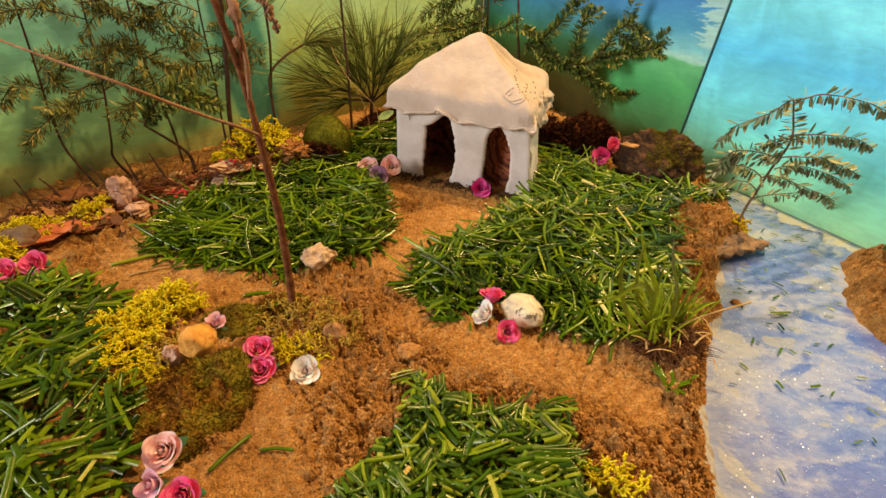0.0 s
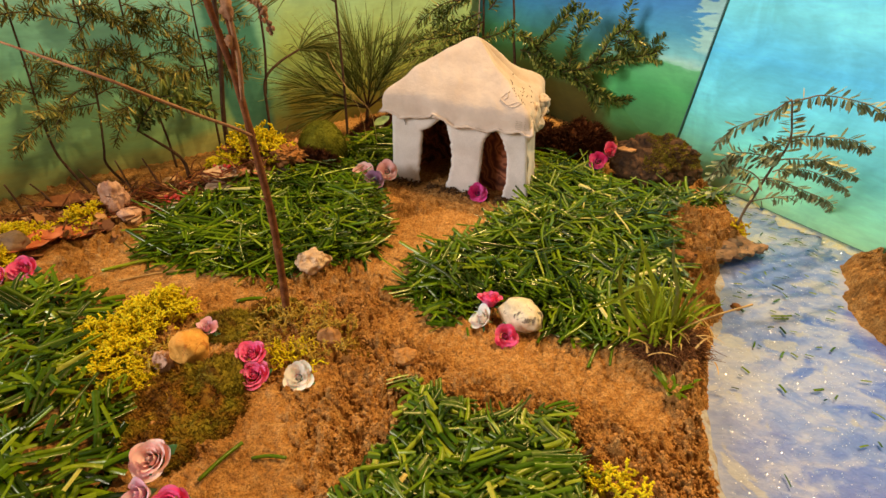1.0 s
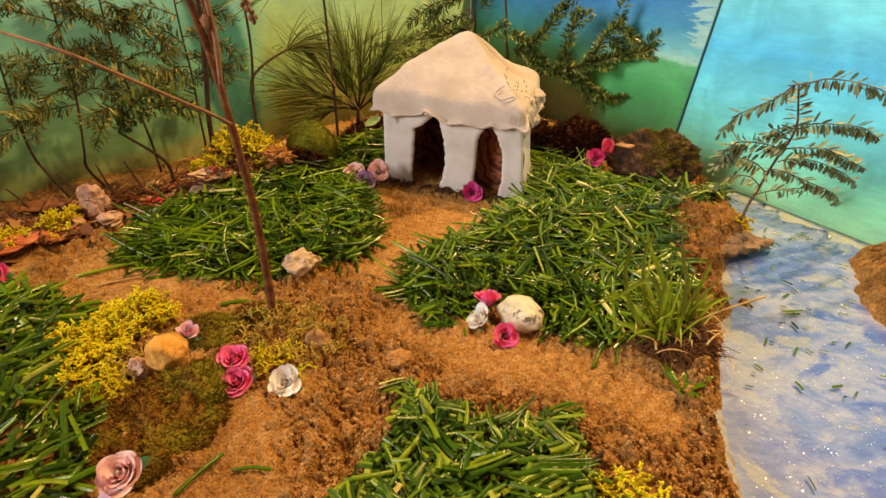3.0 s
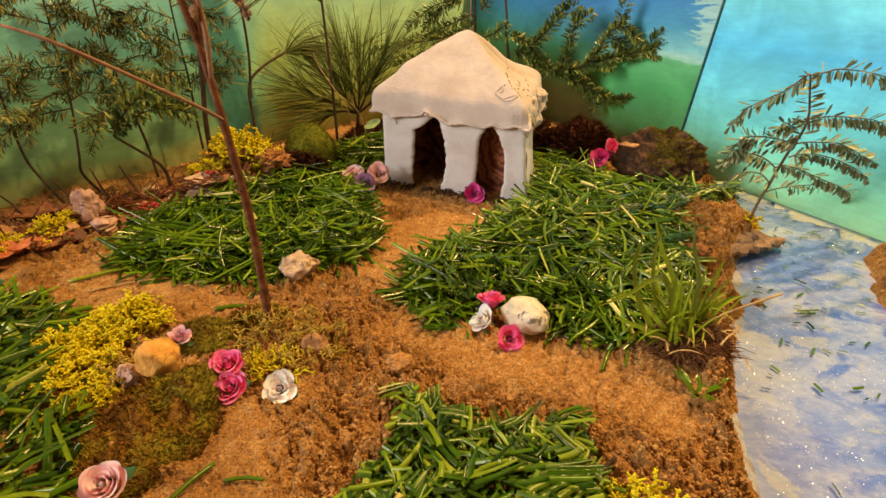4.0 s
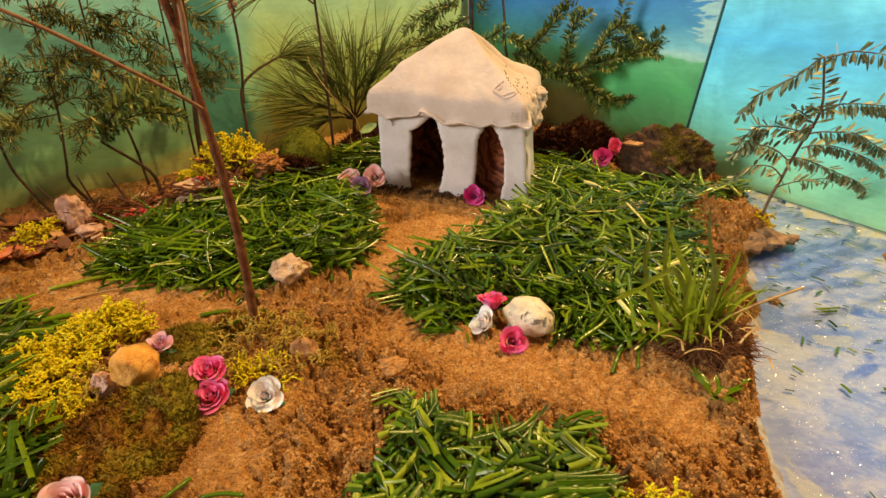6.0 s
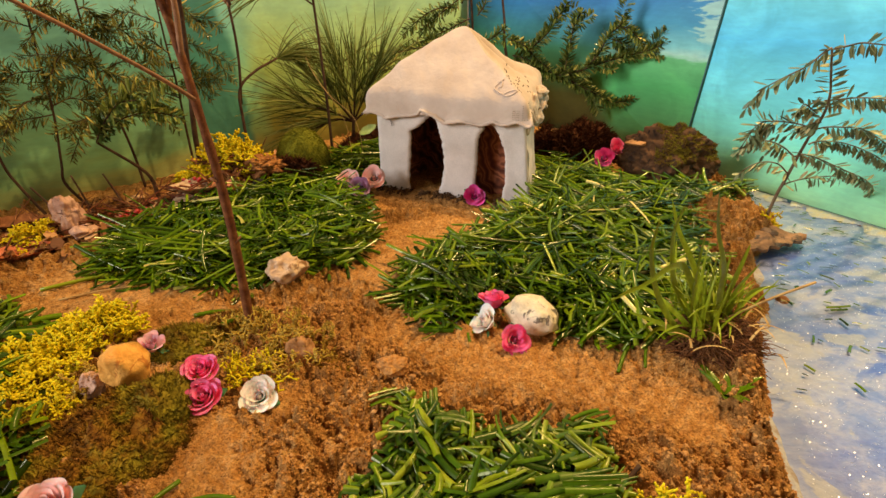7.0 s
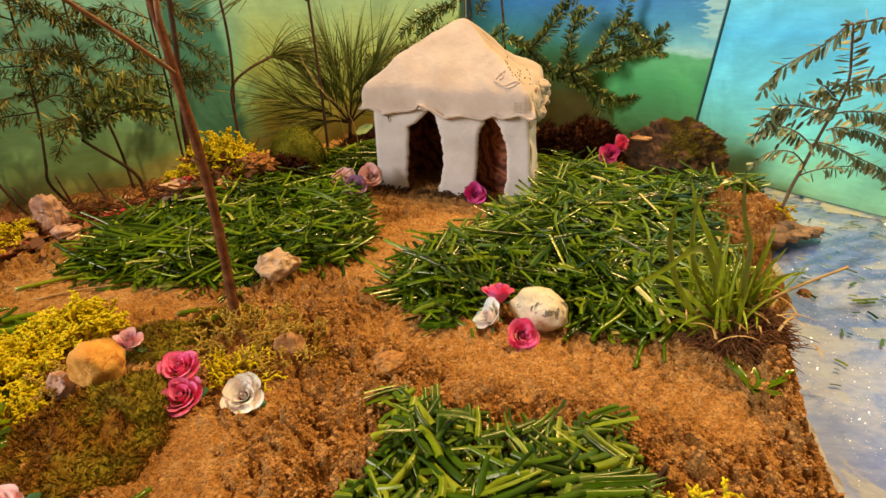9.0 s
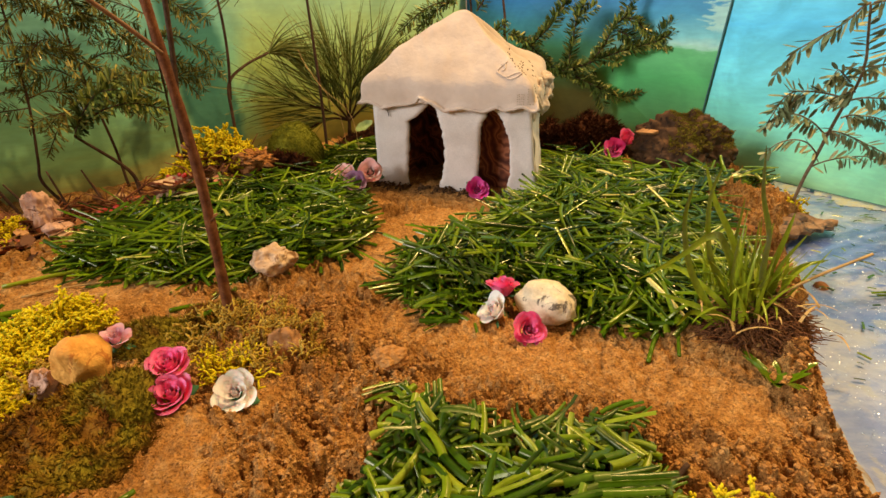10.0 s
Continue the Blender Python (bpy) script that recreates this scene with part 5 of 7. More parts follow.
def bark_piece():
    """A curled flake of bark whose ragged point hangs over the water."""
    g = Geo()
    rows = []
    for i in range(19):
        t = i / 18
        x = 0.312 + 0.076 * t
        near = 0.536 + 0.038 * t ** 1.5 + 0.0022 * math.sin(i * 1.9)
        far = 0.612 - 0.002 * t - 0.034 * max(0.0, t - 0.55) ** 1.2 / 0.45 ** 1.2 + 0.0018 * math.sin(i * 2.3)
        row = []
        for j in range(13):
            s = j / 12
            y = near + (max(far, near + 0.002) - near) * s
            z = 0.0150 - 0.0060 * t + 0.0022 * float(fbm(x, y, 0.016, 3, 3)) + 0.0030 * math.sin(math.pi * s)
            row.append((x, y, z))
        rows.append(row)
    g.grid(rows)
    g.grid([[(x, y, z - 0.0026) for x, y, z in reversed(r_)] for r_ in rows])
    g.grid([[r_[0], (r_[0][0], r_[0][1], r_[0][2] - 0.0026)] for r_ in rows])
    g.grid([[(r_[-1][0], r_[-1][1], r_[-1][2] - 0.0026), r_[-1]] for r_ in rows])
    g.grid([[p, (p[0], p[1], p[2] - 0.0026)] for p in reversed(rows[-1])])
    solid("bark_piece", g, BARKPIECE, "flat brown piece of bark overhanging the water", "bark")


bark_piece()


# ---- moss and lichen ----
def lichen_clump(x, y, rx, ry, high, stems, material, label, seed, thick=0.00100, z0=None, forks=3):
    """Reindeer lichen: stubby antler-like branches, forking again and again, over a low dome."""
    r = random.Random(seed)
    t = thing("lichen", label, "lichen", Matrix.Translation((x, y, ground_z(x, y) if z0 is None else z0)))
    sectors = [Geo() for _ in range(6 if stems > 70 else 3)]
    size = 0.8 if high < 0.012 else 1.0

    def antler(g, p, d, L, th, depth):
        mid = p + d * L * 0.55 + Vector((r.gauss(0, 0.0006), r.gauss(0, 0.0006), r.gauss(0, 0.0004)))
        end = mid + (d + Vector((r.gauss(0, 0.5), r.gauss(0, 0.5), r.gauss(0, 0.4)))).normalized() * L * 0.5
        g.tube([p, mid, end], [th, th * 0.92, th * 0.78], 5)
        if depth:
            for _ in range(2 if r.random() < 0.8 else 3):
                e = (d + Vector((r.gauss(0, 0.85), r.gauss(0, 0.85), r.gauss(0.1, 0.6)))).normalized()
                antler(g, end, e, L * r.uniform(0.55, 0.8), th * 0.84, depth - 1)

    for _ in range(int(stems * 0.75)):
        a, q = r.random() * 6.28, math.sqrt(r.random())
        dx, dy = rx * q * math.cos(a), ry * q * math.sin(a)
        base = ground_z(x + dx, y + dy) - ground_z(x, y) if z0 is None else 0.0
        hh = high * (1 - 0.7 * q * q) * (0.75 + 0.5 * noise.noise(Vector((dx * 110 + seed, dy * 110, 0)) ))
        p = Vector((dx, dy, base + max(0.0, hh - 0.009) * r.uniform(0.45, 1.0)))
        d = Vector((math.cos(a) * q * 0.8 + r.gauss(0, 0.6), math.sin(a) * q * 0.8 + r.gauss(0, 0.6), 0.8 + r.gauss(0, 0.3))).normalized()
        antler(sectors[int(a / 6.2832 * len(sectors)) % len(sectors)], p, d, (0.0058 if forks == 3 else 0.0046) * size * r.uniform(0.8, 1.2), thick, forks)
    for g in sectors:
        if g.v:
            part("lichen_tuft", g, material, t)
    return t


lichen_clump(-0.140, 0.418, 0.022, 0.016, 0.028, 150, LICHEN, "bushy clump of bright yellow lichen", 41, 0.0011)
lichen_clump(-0.154, 0.383, 0.025, 0.016, 0.021, 140, LICHEN, "lacy clump of bright yellow lichen", 40, 0.0011)
lichen_clump(-0.131, 0.346, 0.019, 0.020, 0.016, 85, LICHEN, "loose clump of yellow lichen beside cut grass", 42, 0.0010)
lichen_clump(-0.112, 0.366, 0.015, 0.016, 0.010, 45, LICHEN_TAN, "dull olive lichen between yellow lichen and stone", 52)
stone("stone", "small crumbly pinkish stone beside lichen", -0.106, 0.360, (0.0075, 0.006, 0.008), STONE_PINK, 53, 0, 0.2, 0.3, 0.3, 5, cuts=3, crumble=0.2)
lichen_clump(-0.160, 0.684, 0.050, 0.024, 0.042, 340, LICHEN, "tall clump of yellow lichen before the backdrop", 43, 0.0014)
lichen_clump(0.167, 0.280, 0.012, 0.007, 0.011, 34, LICHEN, "small clump of yellow lichen on soil", 44)
lichen_clump(-0.290, 0.560, 0.016, 0.012, 0.024, 90, LICHEN, "small clump of yellow lichen by dry litter", 45)
lichen_clump(-0.322, 0.522, 0.018, 0.014, 0.022, 90, LICHEN, "small clump of yellow lichen by a brown stone", 46)
lichen_clump(-0.325, 0.478, 0.024, 0.016, 0.018, 110, LICHEN, "low clump of yellow lichen by cut grass", 47)
lichen_clump(0.374, 0.605, 0.010, 0.008, 0.005, 26, LICHEN, "flat bit of yellow lichen on bark", 48, 0.0009)
lichen_clump(-0.022, 0.395, 0.034, 0.026, 0.014, 110, LICHEN_TAN, "tangled tan lichen round the foot of the twig tree", 49, 0.0007)
lichen_clump(-0.022, 0.372, 0.011, 0.010, 0.014, 26, LICHEN, "wiry yellow-green lichen beside paper roses", 50, 0.0007)
lichen_clump(-0.055, 0.775, 0.024, 0.018, 0.020, 60, LICHEN_TAN, "wispy olive lichen by the grass", 51)


def moss_mound(x, y, rx, ry, high, blades, material, label, seed, blade=0.004, name="moss_cushion", wild=0.6, z0=None, uneven=0.45, ball=False):
    r = random.Random(seed)
    g = Geo()
    base = ground_z(x, y) - 0.003 if z0 is None else z0
    rows = []
    for i in range(13):
        b = math.pi / 2 * i / 12
        row = []
        for j in range(44):
            a = 2 * math.pi * j / 44
            w = 1 + 0.16 * noise.noise(Vector((math.cos(a) * 1.5 + seed, math.sin(a) * 1.5, b)))
            spot = Vector((rx * math.sin(b) * math.cos(a), ry * math.sin(b) * math.sin(a), seed * 0.01))
            bump = 1 + uneven * noise.noise(spot * 90) + 0.6 * uneven * noise.noise(spot * 210)
            reach = math.sin(b) if not ball else math.sin(b * 1.42) * (1.0 if b < 1.1 else 0.97)
            rise = high * bump * math.cos(b) ** 0.8 if not ball else high * (0.45 + 0.55 * bump * math.cos(b * 1.55)) 
            row.append((x + rx * w * reach * math.cos(a), y + ry * w * reach * math.sin(a), base + rise))
        rows.append(row)
    t = thing(name, label, "moss", Matrix.Translation((x, y, base)))
    g.grid([[(px - x, py - y, pz - base) for px, py, pz in row] for row in rows], closed=True)
    part("cushion", g, material, t)
    g = Geo()
    for _ in range(blades):
        i, j = r.randrange(12), r.randrange(44)
        i = min(11, int(12 * math.sqrt(r.random())))
        p = Vector(rows[i][j]).lerp(Vector(rows[i + 1][(j + 1) % 44]), r.random())
        nrm = Vector(((p.x - x) / rx ** 2, (p.y - y) / ry ** 2, (p.z - base + 0.002) / high ** 2)).normalized()
        d = (nrm + Vector((r.gauss(0, wild), r.gauss(0, wild), r.gauss(0, wild)))).normalized()
        s = d.orthogonal().normalized() * blade * 0.10
        L = blade * r.uniform(0.5, 1.3)
        p = p - Vector((x, y, base))
        g.add([p - s, p + s, p + d * L * 0.6 + s * 0.7 + d.cross(s) * 1.5, p + d * L], [(0, 1, 2), (0, 2, 3)])
    tagged(part("moss_fuzz", g, material, t), kind="stuff")
    return t


moss_mound(-0.076, 0.325, 0.035, 0.042, 0.011, 12000, MOSS, "soft mound of brown and olive moss", 61, 0.0036, wild=1.2, uneven=0.9)
moss_mound(-0.062, 0.348, 0.020, 0.018, 0.014, 1800, MOSS_OLIVE, "olive moss beside paper roses", 62, 0.004)
moss_mound(-0.075, 0.405, 0.030, 0.018, 0.012, 2200, MOSS_OLIVE, "olive moss behind the yellow stone", 63, 0.004)
moss_mound(-0.048, 0.420, 0.020, 0.014, 0.008, 1200, MOSS, "brown moss at the foot of the twig tree", 64, 0.004)
moss_mound(0.012, 0.388, 0.016, 0.010, 0.006, 700, MOSS, "thin patch of moss on crumbly soil", 65, 0.003)
moss_mound(-0.128, 0.335, 0.024, 0.024, 0.010, 1500, MOSS, "dry brown moss beside cut grass", 66, 0.005)
moss_mound(-0.085, 0.712, 0.028, 0.026, 0.055, 14000, MOSS_GREEN, "rounded cushion of green moss", 67, 0.0026, wild=0.8, uneven=0.10, ball=True)
moss_mound(-0.090, 0.684, 0.028, 0.014, 0.027, 3200, MOSS_RED, "dark brown roots under the moss cushion", 68, 0.008)
moss_mound(0.238, 0.800, 0.046, 0.028, 0.044, 5200, MOSS_RED, "bristly dark red-brown moss clump", 69, 0.008, wild=0.9, uneven=0.25)
moss_mound(0.196, 0.815, 0.026, 0.020, 0.040, 2200, MOSS_RED, "dark red-brown moss between hut and moss clump", 73, 0.008, wild=0.9, uneven=0.3)
moss_mound(-0.02, 0.86, 0.06, 0.04, 0.03, 2600, MOSS_RED, "dark litter under the pine sprig", 70, 0.009, wild=0.8)
moss_mound(0.474, 0.405, 0.022, 0.026, 0.010, 1800, MOSS, "dark moss on the far bank", 71, 0.004)


def moss_on(ob, label, count, seed, material, blade=0.003):
    """A thin pelt of moss over the upper faces of a clod."""
    r = random.Random(seed)
    spots = [(f.center.copy(), f.normal.copy()) for f in ob.data.polygons if f.normal.z > 0.25 and f.center.x > -0.018 and f.center.z > 0.004 and noise.noise(f.center * 60) > -0.35]
    t = thing("moss_pelt", label, "moss", ob.matrix_world.copy())
    for half in (-1, 1):
        g = Geo()
        mine = [s for s in spots if (s[0].x > 0.008) == (half > 0)]
        for _ in range(count // 2):
            p, nrm = mine[r.randrange(len(mine))]
            d = (nrm + Vector((r.gauss(0, 0.7), r.gauss(0, 0.7), r.gauss(0, 0.7)))).normalized()
            s = d.orthogonal().normalized() * blade * 0.13
            L = blade * r.uniform(0.5, 1.3)
            g.add([p - s, p + s, p + d * L * 0.6 + s * 0.7 + d.cross(s) * 1.5, p + d * L], [(0, 1, 2), (0, 2, 3)])
        tagged(part("moss_fuzz", g, material, t), kind="stuff")


moss_on(BIG_CLOD, "olive moss on top of the earth clod", 11000, 72, MOSS_OLIVE, 0.0024)


# ---- twigs, sprigs and branches ----
def taper(n, a, b):
    return [a + (b - a) * i / (n - 1) for i in range(n)]


def needles_along(geo, line, length, width, spacing, seed, spread=1.0, droop=0.0, flat=True, start=0.08, skip=0.0, plane=None, bare_top=0.0):
    """Two-ranked flat needles along a line of points."""
    r = random.Random(seed)
    pts = [Vector(p) for p in line]
    total = sum((b - a).length for a, b in zip(pts, pts[1:]))
    run, want = 0.0, total * start
    for a, b in zip(pts, pts[1:]):
        seg = (b - a).length
        if seg < 1e-7:
            continue
        d = (b - a) / seg
        ref = Vector(plane) if plane else Vector((0, 0, 1))
        side = d.cross(ref)
        side = side.normalized() if side.length > 1e-4 else d.orthogonal().normalized()
        while want < run + seg:
            p = a + d * (want - run)
            fade = min(1.0, 0.5 + 2.0 * (1 - want / total))
            for sgn in (-1, 1):
                if r.random() < skip or (sgn * side.z > 0.3 and r.random() < bare_top):
                    continue
                n = (side * sgn * spread + d * r.uniform(0.35, 0.8) + Vector((r.gauss(0, 0.22), r.gauss(0, 0.22), r.gauss(0, 0.22) - droop))).normalized()
                if not flat:
                    n = (n + Vector((r.gauss(0, 0.5), r.gauss(0, 0.5), r.gauss(0, 0.5)))).normalized()
                L = length * fade * r.uniform(0.75, 1.15)
                w = n.cross(Vector((r.gauss(0, 0.5), r.gauss(0, 0.5), 1.0))).normalized() * width * 0.5
                u = n.cross(w).normalized() * width * 0.15
                geo.add([p, p + n * L * 0.35 + w, p + n * L * 0.8 + w * 0.9, p + n * L, p + n * L * 0.8 - w * 0.9, p + n * L * 0.35 - w, p + n * L * 0.5 + u],
                        [(0, 1, 6), (1, 2, 6), (2, 3, 6), (3, 4, 6), (4, 5, 6), (5, 0, 6)])
            want += spacing * r.uniform(0.7, 1.3)
        run += seg


def twig_tree():
    t = thing("twig_tree", "bare reddish-brown twig planted as a tree in moss", "twig")
    line = spline([(-0.037, 0.408, 0.012), (-0.0365, 0.409, 0.06), (-0.0375, 0.410, 0.110), (-0.042, 0.411, 0.155), (-0.047, 0.412, 0.195), (-0.057, 0.414, 0.240), (-0.066, 0.417, 0.29)], 5)
    g = Geo()
    g.tube(line, [0.0029 - 0.0012 * i / len(line) + 0.0002 * math.sin(i * 2.1) for i in range(len(line))], 9)
    part("trunk", g, BARK, t)
    g = Geo()
    ln = spline([(-0.042, 0.410, 0.1610), (-0.043, 0.388, 0.1730), (-0.0445, 0.360, 0.1870), (-0.051, 0.335, 0.2020), (-0.066, 0.325, 0.2130), (-0.098, 0.335, 0.2190), (-0.15, 0.36, 0.225)], 5)
    g.tube(ln, taper(len(ln), 0.0011, 0.0005), 7)
    part("side_branch", g, PALE_TWIG, t, "long pale side shoot")
    g = Geo()
    ln = spline([(-0.045, 0.411, 0.178), (-0.042, 0.410, 0.205), (-0.043, 0.409, 0.235), (-0.042, 0.409, 0.27)], 4)
    g.tube(ln, taper(len(ln), 0.0015, 0.0012), 7)
    part("side_branch", g, PALE_TWIG, t, "pale upright shoot")
    g = Geo()
    ln = spline([(-0.047, 0.412, 0.196), (-0.046, 0.414, 0.22), (-0.052, 0.416, 0.25), (-0.056, 0.416, 0.28)], 4)
    g.tube(ln, taper(len(ln), 0.0014, 0.0010), 7)
    part("side_branch", g, BARK, t)
    for x, y, z, s in ((-0.0435, 0.408, 0.232, 0.0034), (-0.045, 0.408, 0.215, 0.0022)):
        r = rock_geo((s, s, s * 1.6), x * 500, 0.5, 0.4, 3)
        r.v = [(a + x, b + y, c + z) for a, b, c in r.v]
        part("withered_bud", r, PALE_TWIG, t, "papery withered bud")
    for x, y, z, a in ((-0.0355, 0.408, 0.083, 0.8), (-0.0385, 0.409, 0.118, -2.4)):
        g = Geo()
        g.tube([(x, y, z), (x + 0.004 * math.cos(a), y + 0.003 * math.sin(a), z + 0.003)], [0.0010, 0.0006], 6)
        part("bud_scar", g, PALE_TWIG, t)


twig_tree()


def dried_flower():
    t = thing("dried_stalk", "dry brown stalk with a withered seed head caught on the twig", "dried stalk")
    g = Geo()
    ln = spline([(-0.066, 0.417, 0.288), (-0.078, 0.455, 0.284), (-0.084, 0.500, 0.262), (-0.078, 0.523, 0.234), (-0.067, 0.522, 0.220), (-0.059, 0.518, 0.203)], 6)
    g.tube(ln, taper(len(ln), 0.0012, 0.0010), 6)
    part("stalk", g, DARK_TWIG, t)
    r = random.Random(8)
    for i in range(26):
        q = i / 25
        p = Vector((-0.076 + 0.017 * q, 0.526 - 0.008 * q, 0.226 - 0.022 * q * q)) + Vector((r.gauss(0, 0.0014), r.gauss(0, 0.0014), r.gauss(0, 0.0014)))
        k = rock_geo((0.0016, 0.0013, 0.002), i, 0.5, 0.3, 2)
        k.v = [(a + p.x, b + p.y, c + p.z) for a, b, c in k.v]
        part("seed", k, PALE_TWIG, t)


dried_flower()


def hemlock_sprig():
    """A drooping sprig planted in the bank; it leans towards the viewer."""
    t = thing("hemlock_sprig", "drooping grey-green conifer sprig planted on the river bank", "conifer sprig")

    def p(x, z, out=0.0):
        """The plane in which the flat sprig lies."""
        return (x, 0.6085 + 0.25 * (x - 0.366) - 0.60 * (z - 0.012) - out, z)

    stem = spline([p(0.371, 0.006), p(0.362, 0.042), p(0.359, 0.062), p(0.355, 0.084), p(0.352, 0.104), p(0.351, 0.120), p(0.345, 0.136), p(0.334, 0.152), p(0.322, 0.169)], 5)
    g = Geo()
    g.tube(stem, taper(len(stem), 0.0014, 0.0007), 8)
    main = part("stem", g, GREY_TWIG, t)
    g = Geo()
    needles_along(g, stem, 0.0125, 0.0028, 0.0040, 70, 1.0, 0.1, True, 0.66, 0.05, plane=(0.3, 0.95, 0.3))
    part("needles", g, NEEDLE_DULL, main, "flat grey-green needles on the leader")
    # x and z along each arm; the share of needles fallen; whether the needles hang
    arms = [([(0.321, 0.170), (0.314, 0.167), (0.309, 0.160), (0.302, 0.154), (0.294, 0.147), (0.290, 0.142), (0.284, 0.128)], 0.22, 1.2),
            ([(0.321, 0.170), (0.332, 0.171), (0.343, 0.172), (0.353, 0.171), (0.367, 0.169), (0.391, 0.163), (0.425, 0.150)], 0.22, 1.0),
            ([(0.346, 0.132), (0.355, 0.132), (0.371, 0.133), (0.386, 0.132), (0.408, 0.128), (0.436, 0.115)], 0.05, 1.3),
            ([(0.351, 0.108), (0.359, 0.111), (0.374, 0.110), (0.392, 0.107), (0.414, 0.098), (0.442, 0.085), (0.461, 0.076)], 0.05, 0.7),
            ([(0.353, 0.097), (0.361, 0.098), (0.374, 0.096), (0.393, 0.092), (0.416, 0.084), (0.442, 0.072), (0.464, 0.057)], 0.12, 1.0),
            ([(0.353, 0.083), (0.363, 0.084), (0.383, 0.077), (0.408, 0.066), (0.434, 0.055), (0.458, 0.041), (0.466, 0.030)], 0.20, 0.8),
            ([(0.361, 0.052), (0.367, 0.058), (0.378, 0.061), (0.401, 0.060), (0.420, 0.054)], 0.62, 0.9),
            ([(0.351, 0.107), (0.341, 0.113), (0.329, 0.116), (0.314, 0.118), (0.303, 0.116), (0.298, 0.105), (0.295, 0.093)], 0.0, 0.3),
            ([(0.352, 0.084), (0.339, 0.093), (0.323, 0.100), (0.309, 0.103), (0.298, 0.101), (0.294, 0.091)], 0.30, 1.1),
            ([(0.347, 0.122), (0.335, 0.128), (0.325, 0.132), (0.325, 0.124)], 0.05, 0.5),
            ([(0.350, 0.116), (0.342, 0.115), (0.334, 0.108)], 0.1, 0.8),
            ([(0.358, 0.066), (0.345, 0.076), (0.330, 0.080), (0.316, 0.078), (0.306, 0.068)], 0.65, 0.9),
            ([(0.318, 0.117), (0.308, 0.110), (0.302, 0.100)], 0.1, 0.6)]
    for i, (pts, skip, hang) in enumerate(arms):
        ln = spline([p(x, z, 0.004 * math.sin(i * 2 + k)) for k, (x, z) in enumerate(pts)], 6)
        g = Geo()
        g.tube(ln, taper(len(ln), 0.0007, 0.0003), 5)
        arm = part("branch", g, GREY_TWIG, t)
        g = Geo()
        needles_along(g, ln, 0.0105, 0.0023, 0.0036, 80 + i, 0.9, hang * 0.35, True, 0.05, skip, plane=(0.3, 0.95, 0.1), bare_top=min(0.6, hang * 0.45))
        needles_along(g, ln, 0.0112, 0.0024, 0.0036, 180 + i, 0.5, hang * 0.9, True, 0.05, skip + 0.08, plane=(0.3, 0.95, 0.1))
        part("needles", g, NEEDLE_DULL, arm, "flat grey-green needles, some turned yellow")


hemlock_sprig()


def yew_branch(arms, label, seed, needle=(0.0160, 0.0022, 0.0013), material=NEEDLE_DARK, thick=0.0016, stem=None, name="yew_branch"):
    t = thing(name, label, "conifer branch")
    if stem:
        ln = spline(stem, 5)
        g = Geo()
        g.tube(ln, taper(len(ln), thick * 1.5, thick * 0.8), 7)
        part("stem", g, DARK_TWIG, t)
    r = random.Random(seed)
    for i, pts in enumerate(arms):
        ln = spline(pts, 6)
        g = Geo()
        g.tube(ln, taper(len(ln), thick * 0.7, thick * 0.35), 5)
        arm = part("branch", g, DARK_TWIG, t)
        g = Geo()
        needles_along(g, ln, needle[0], needle[1], needle[2], seed * 10 + i, 1.0, 0.0, True, 0.03, 0.05, plane=(r.gauss(0, 0.3), -0.6, 0.7))
        needles_along(g, ln, needle[0] * 0.85, needle[1], needle[2] * 1.2, seed * 10 + i + 500, 0.6, -0.3, False, 0.03, 0.1)
        run = sum((Vector(q2) - Vector(q1)).length for q1, q2 in zip(pts, pts[1:]))
        for k in range(int(run / 0.050)):
            j = int((0.25 + 0.65 * r.random()) * (len(ln) - 2))
            d = (ln[j + 1] - ln[j]).normalized()
            e = (d + d.cross(Vector((0, -0.8, 0.3))).normalized() * r.choice((-1, 1)) * 0.8 + Vector((0, r.gauss(0, 0.3), 0))).normalized()
            L = r.uniform(0.018, 0.034)
            twig = [ln[j], ln[j] + e * L * 0.5, ln[j] + e * L + d * 0.004]
            needles_along(g, twig, needle[0] * 0.9, needle[1], needle[2], seed * 77 + i * 9 + k, 1.0, 0.0, True, 0.03, 0.05, plane=(0.2, -0.8, 0.5))
        part("needles", g, material, arm, "dense dark green needles")
    return t


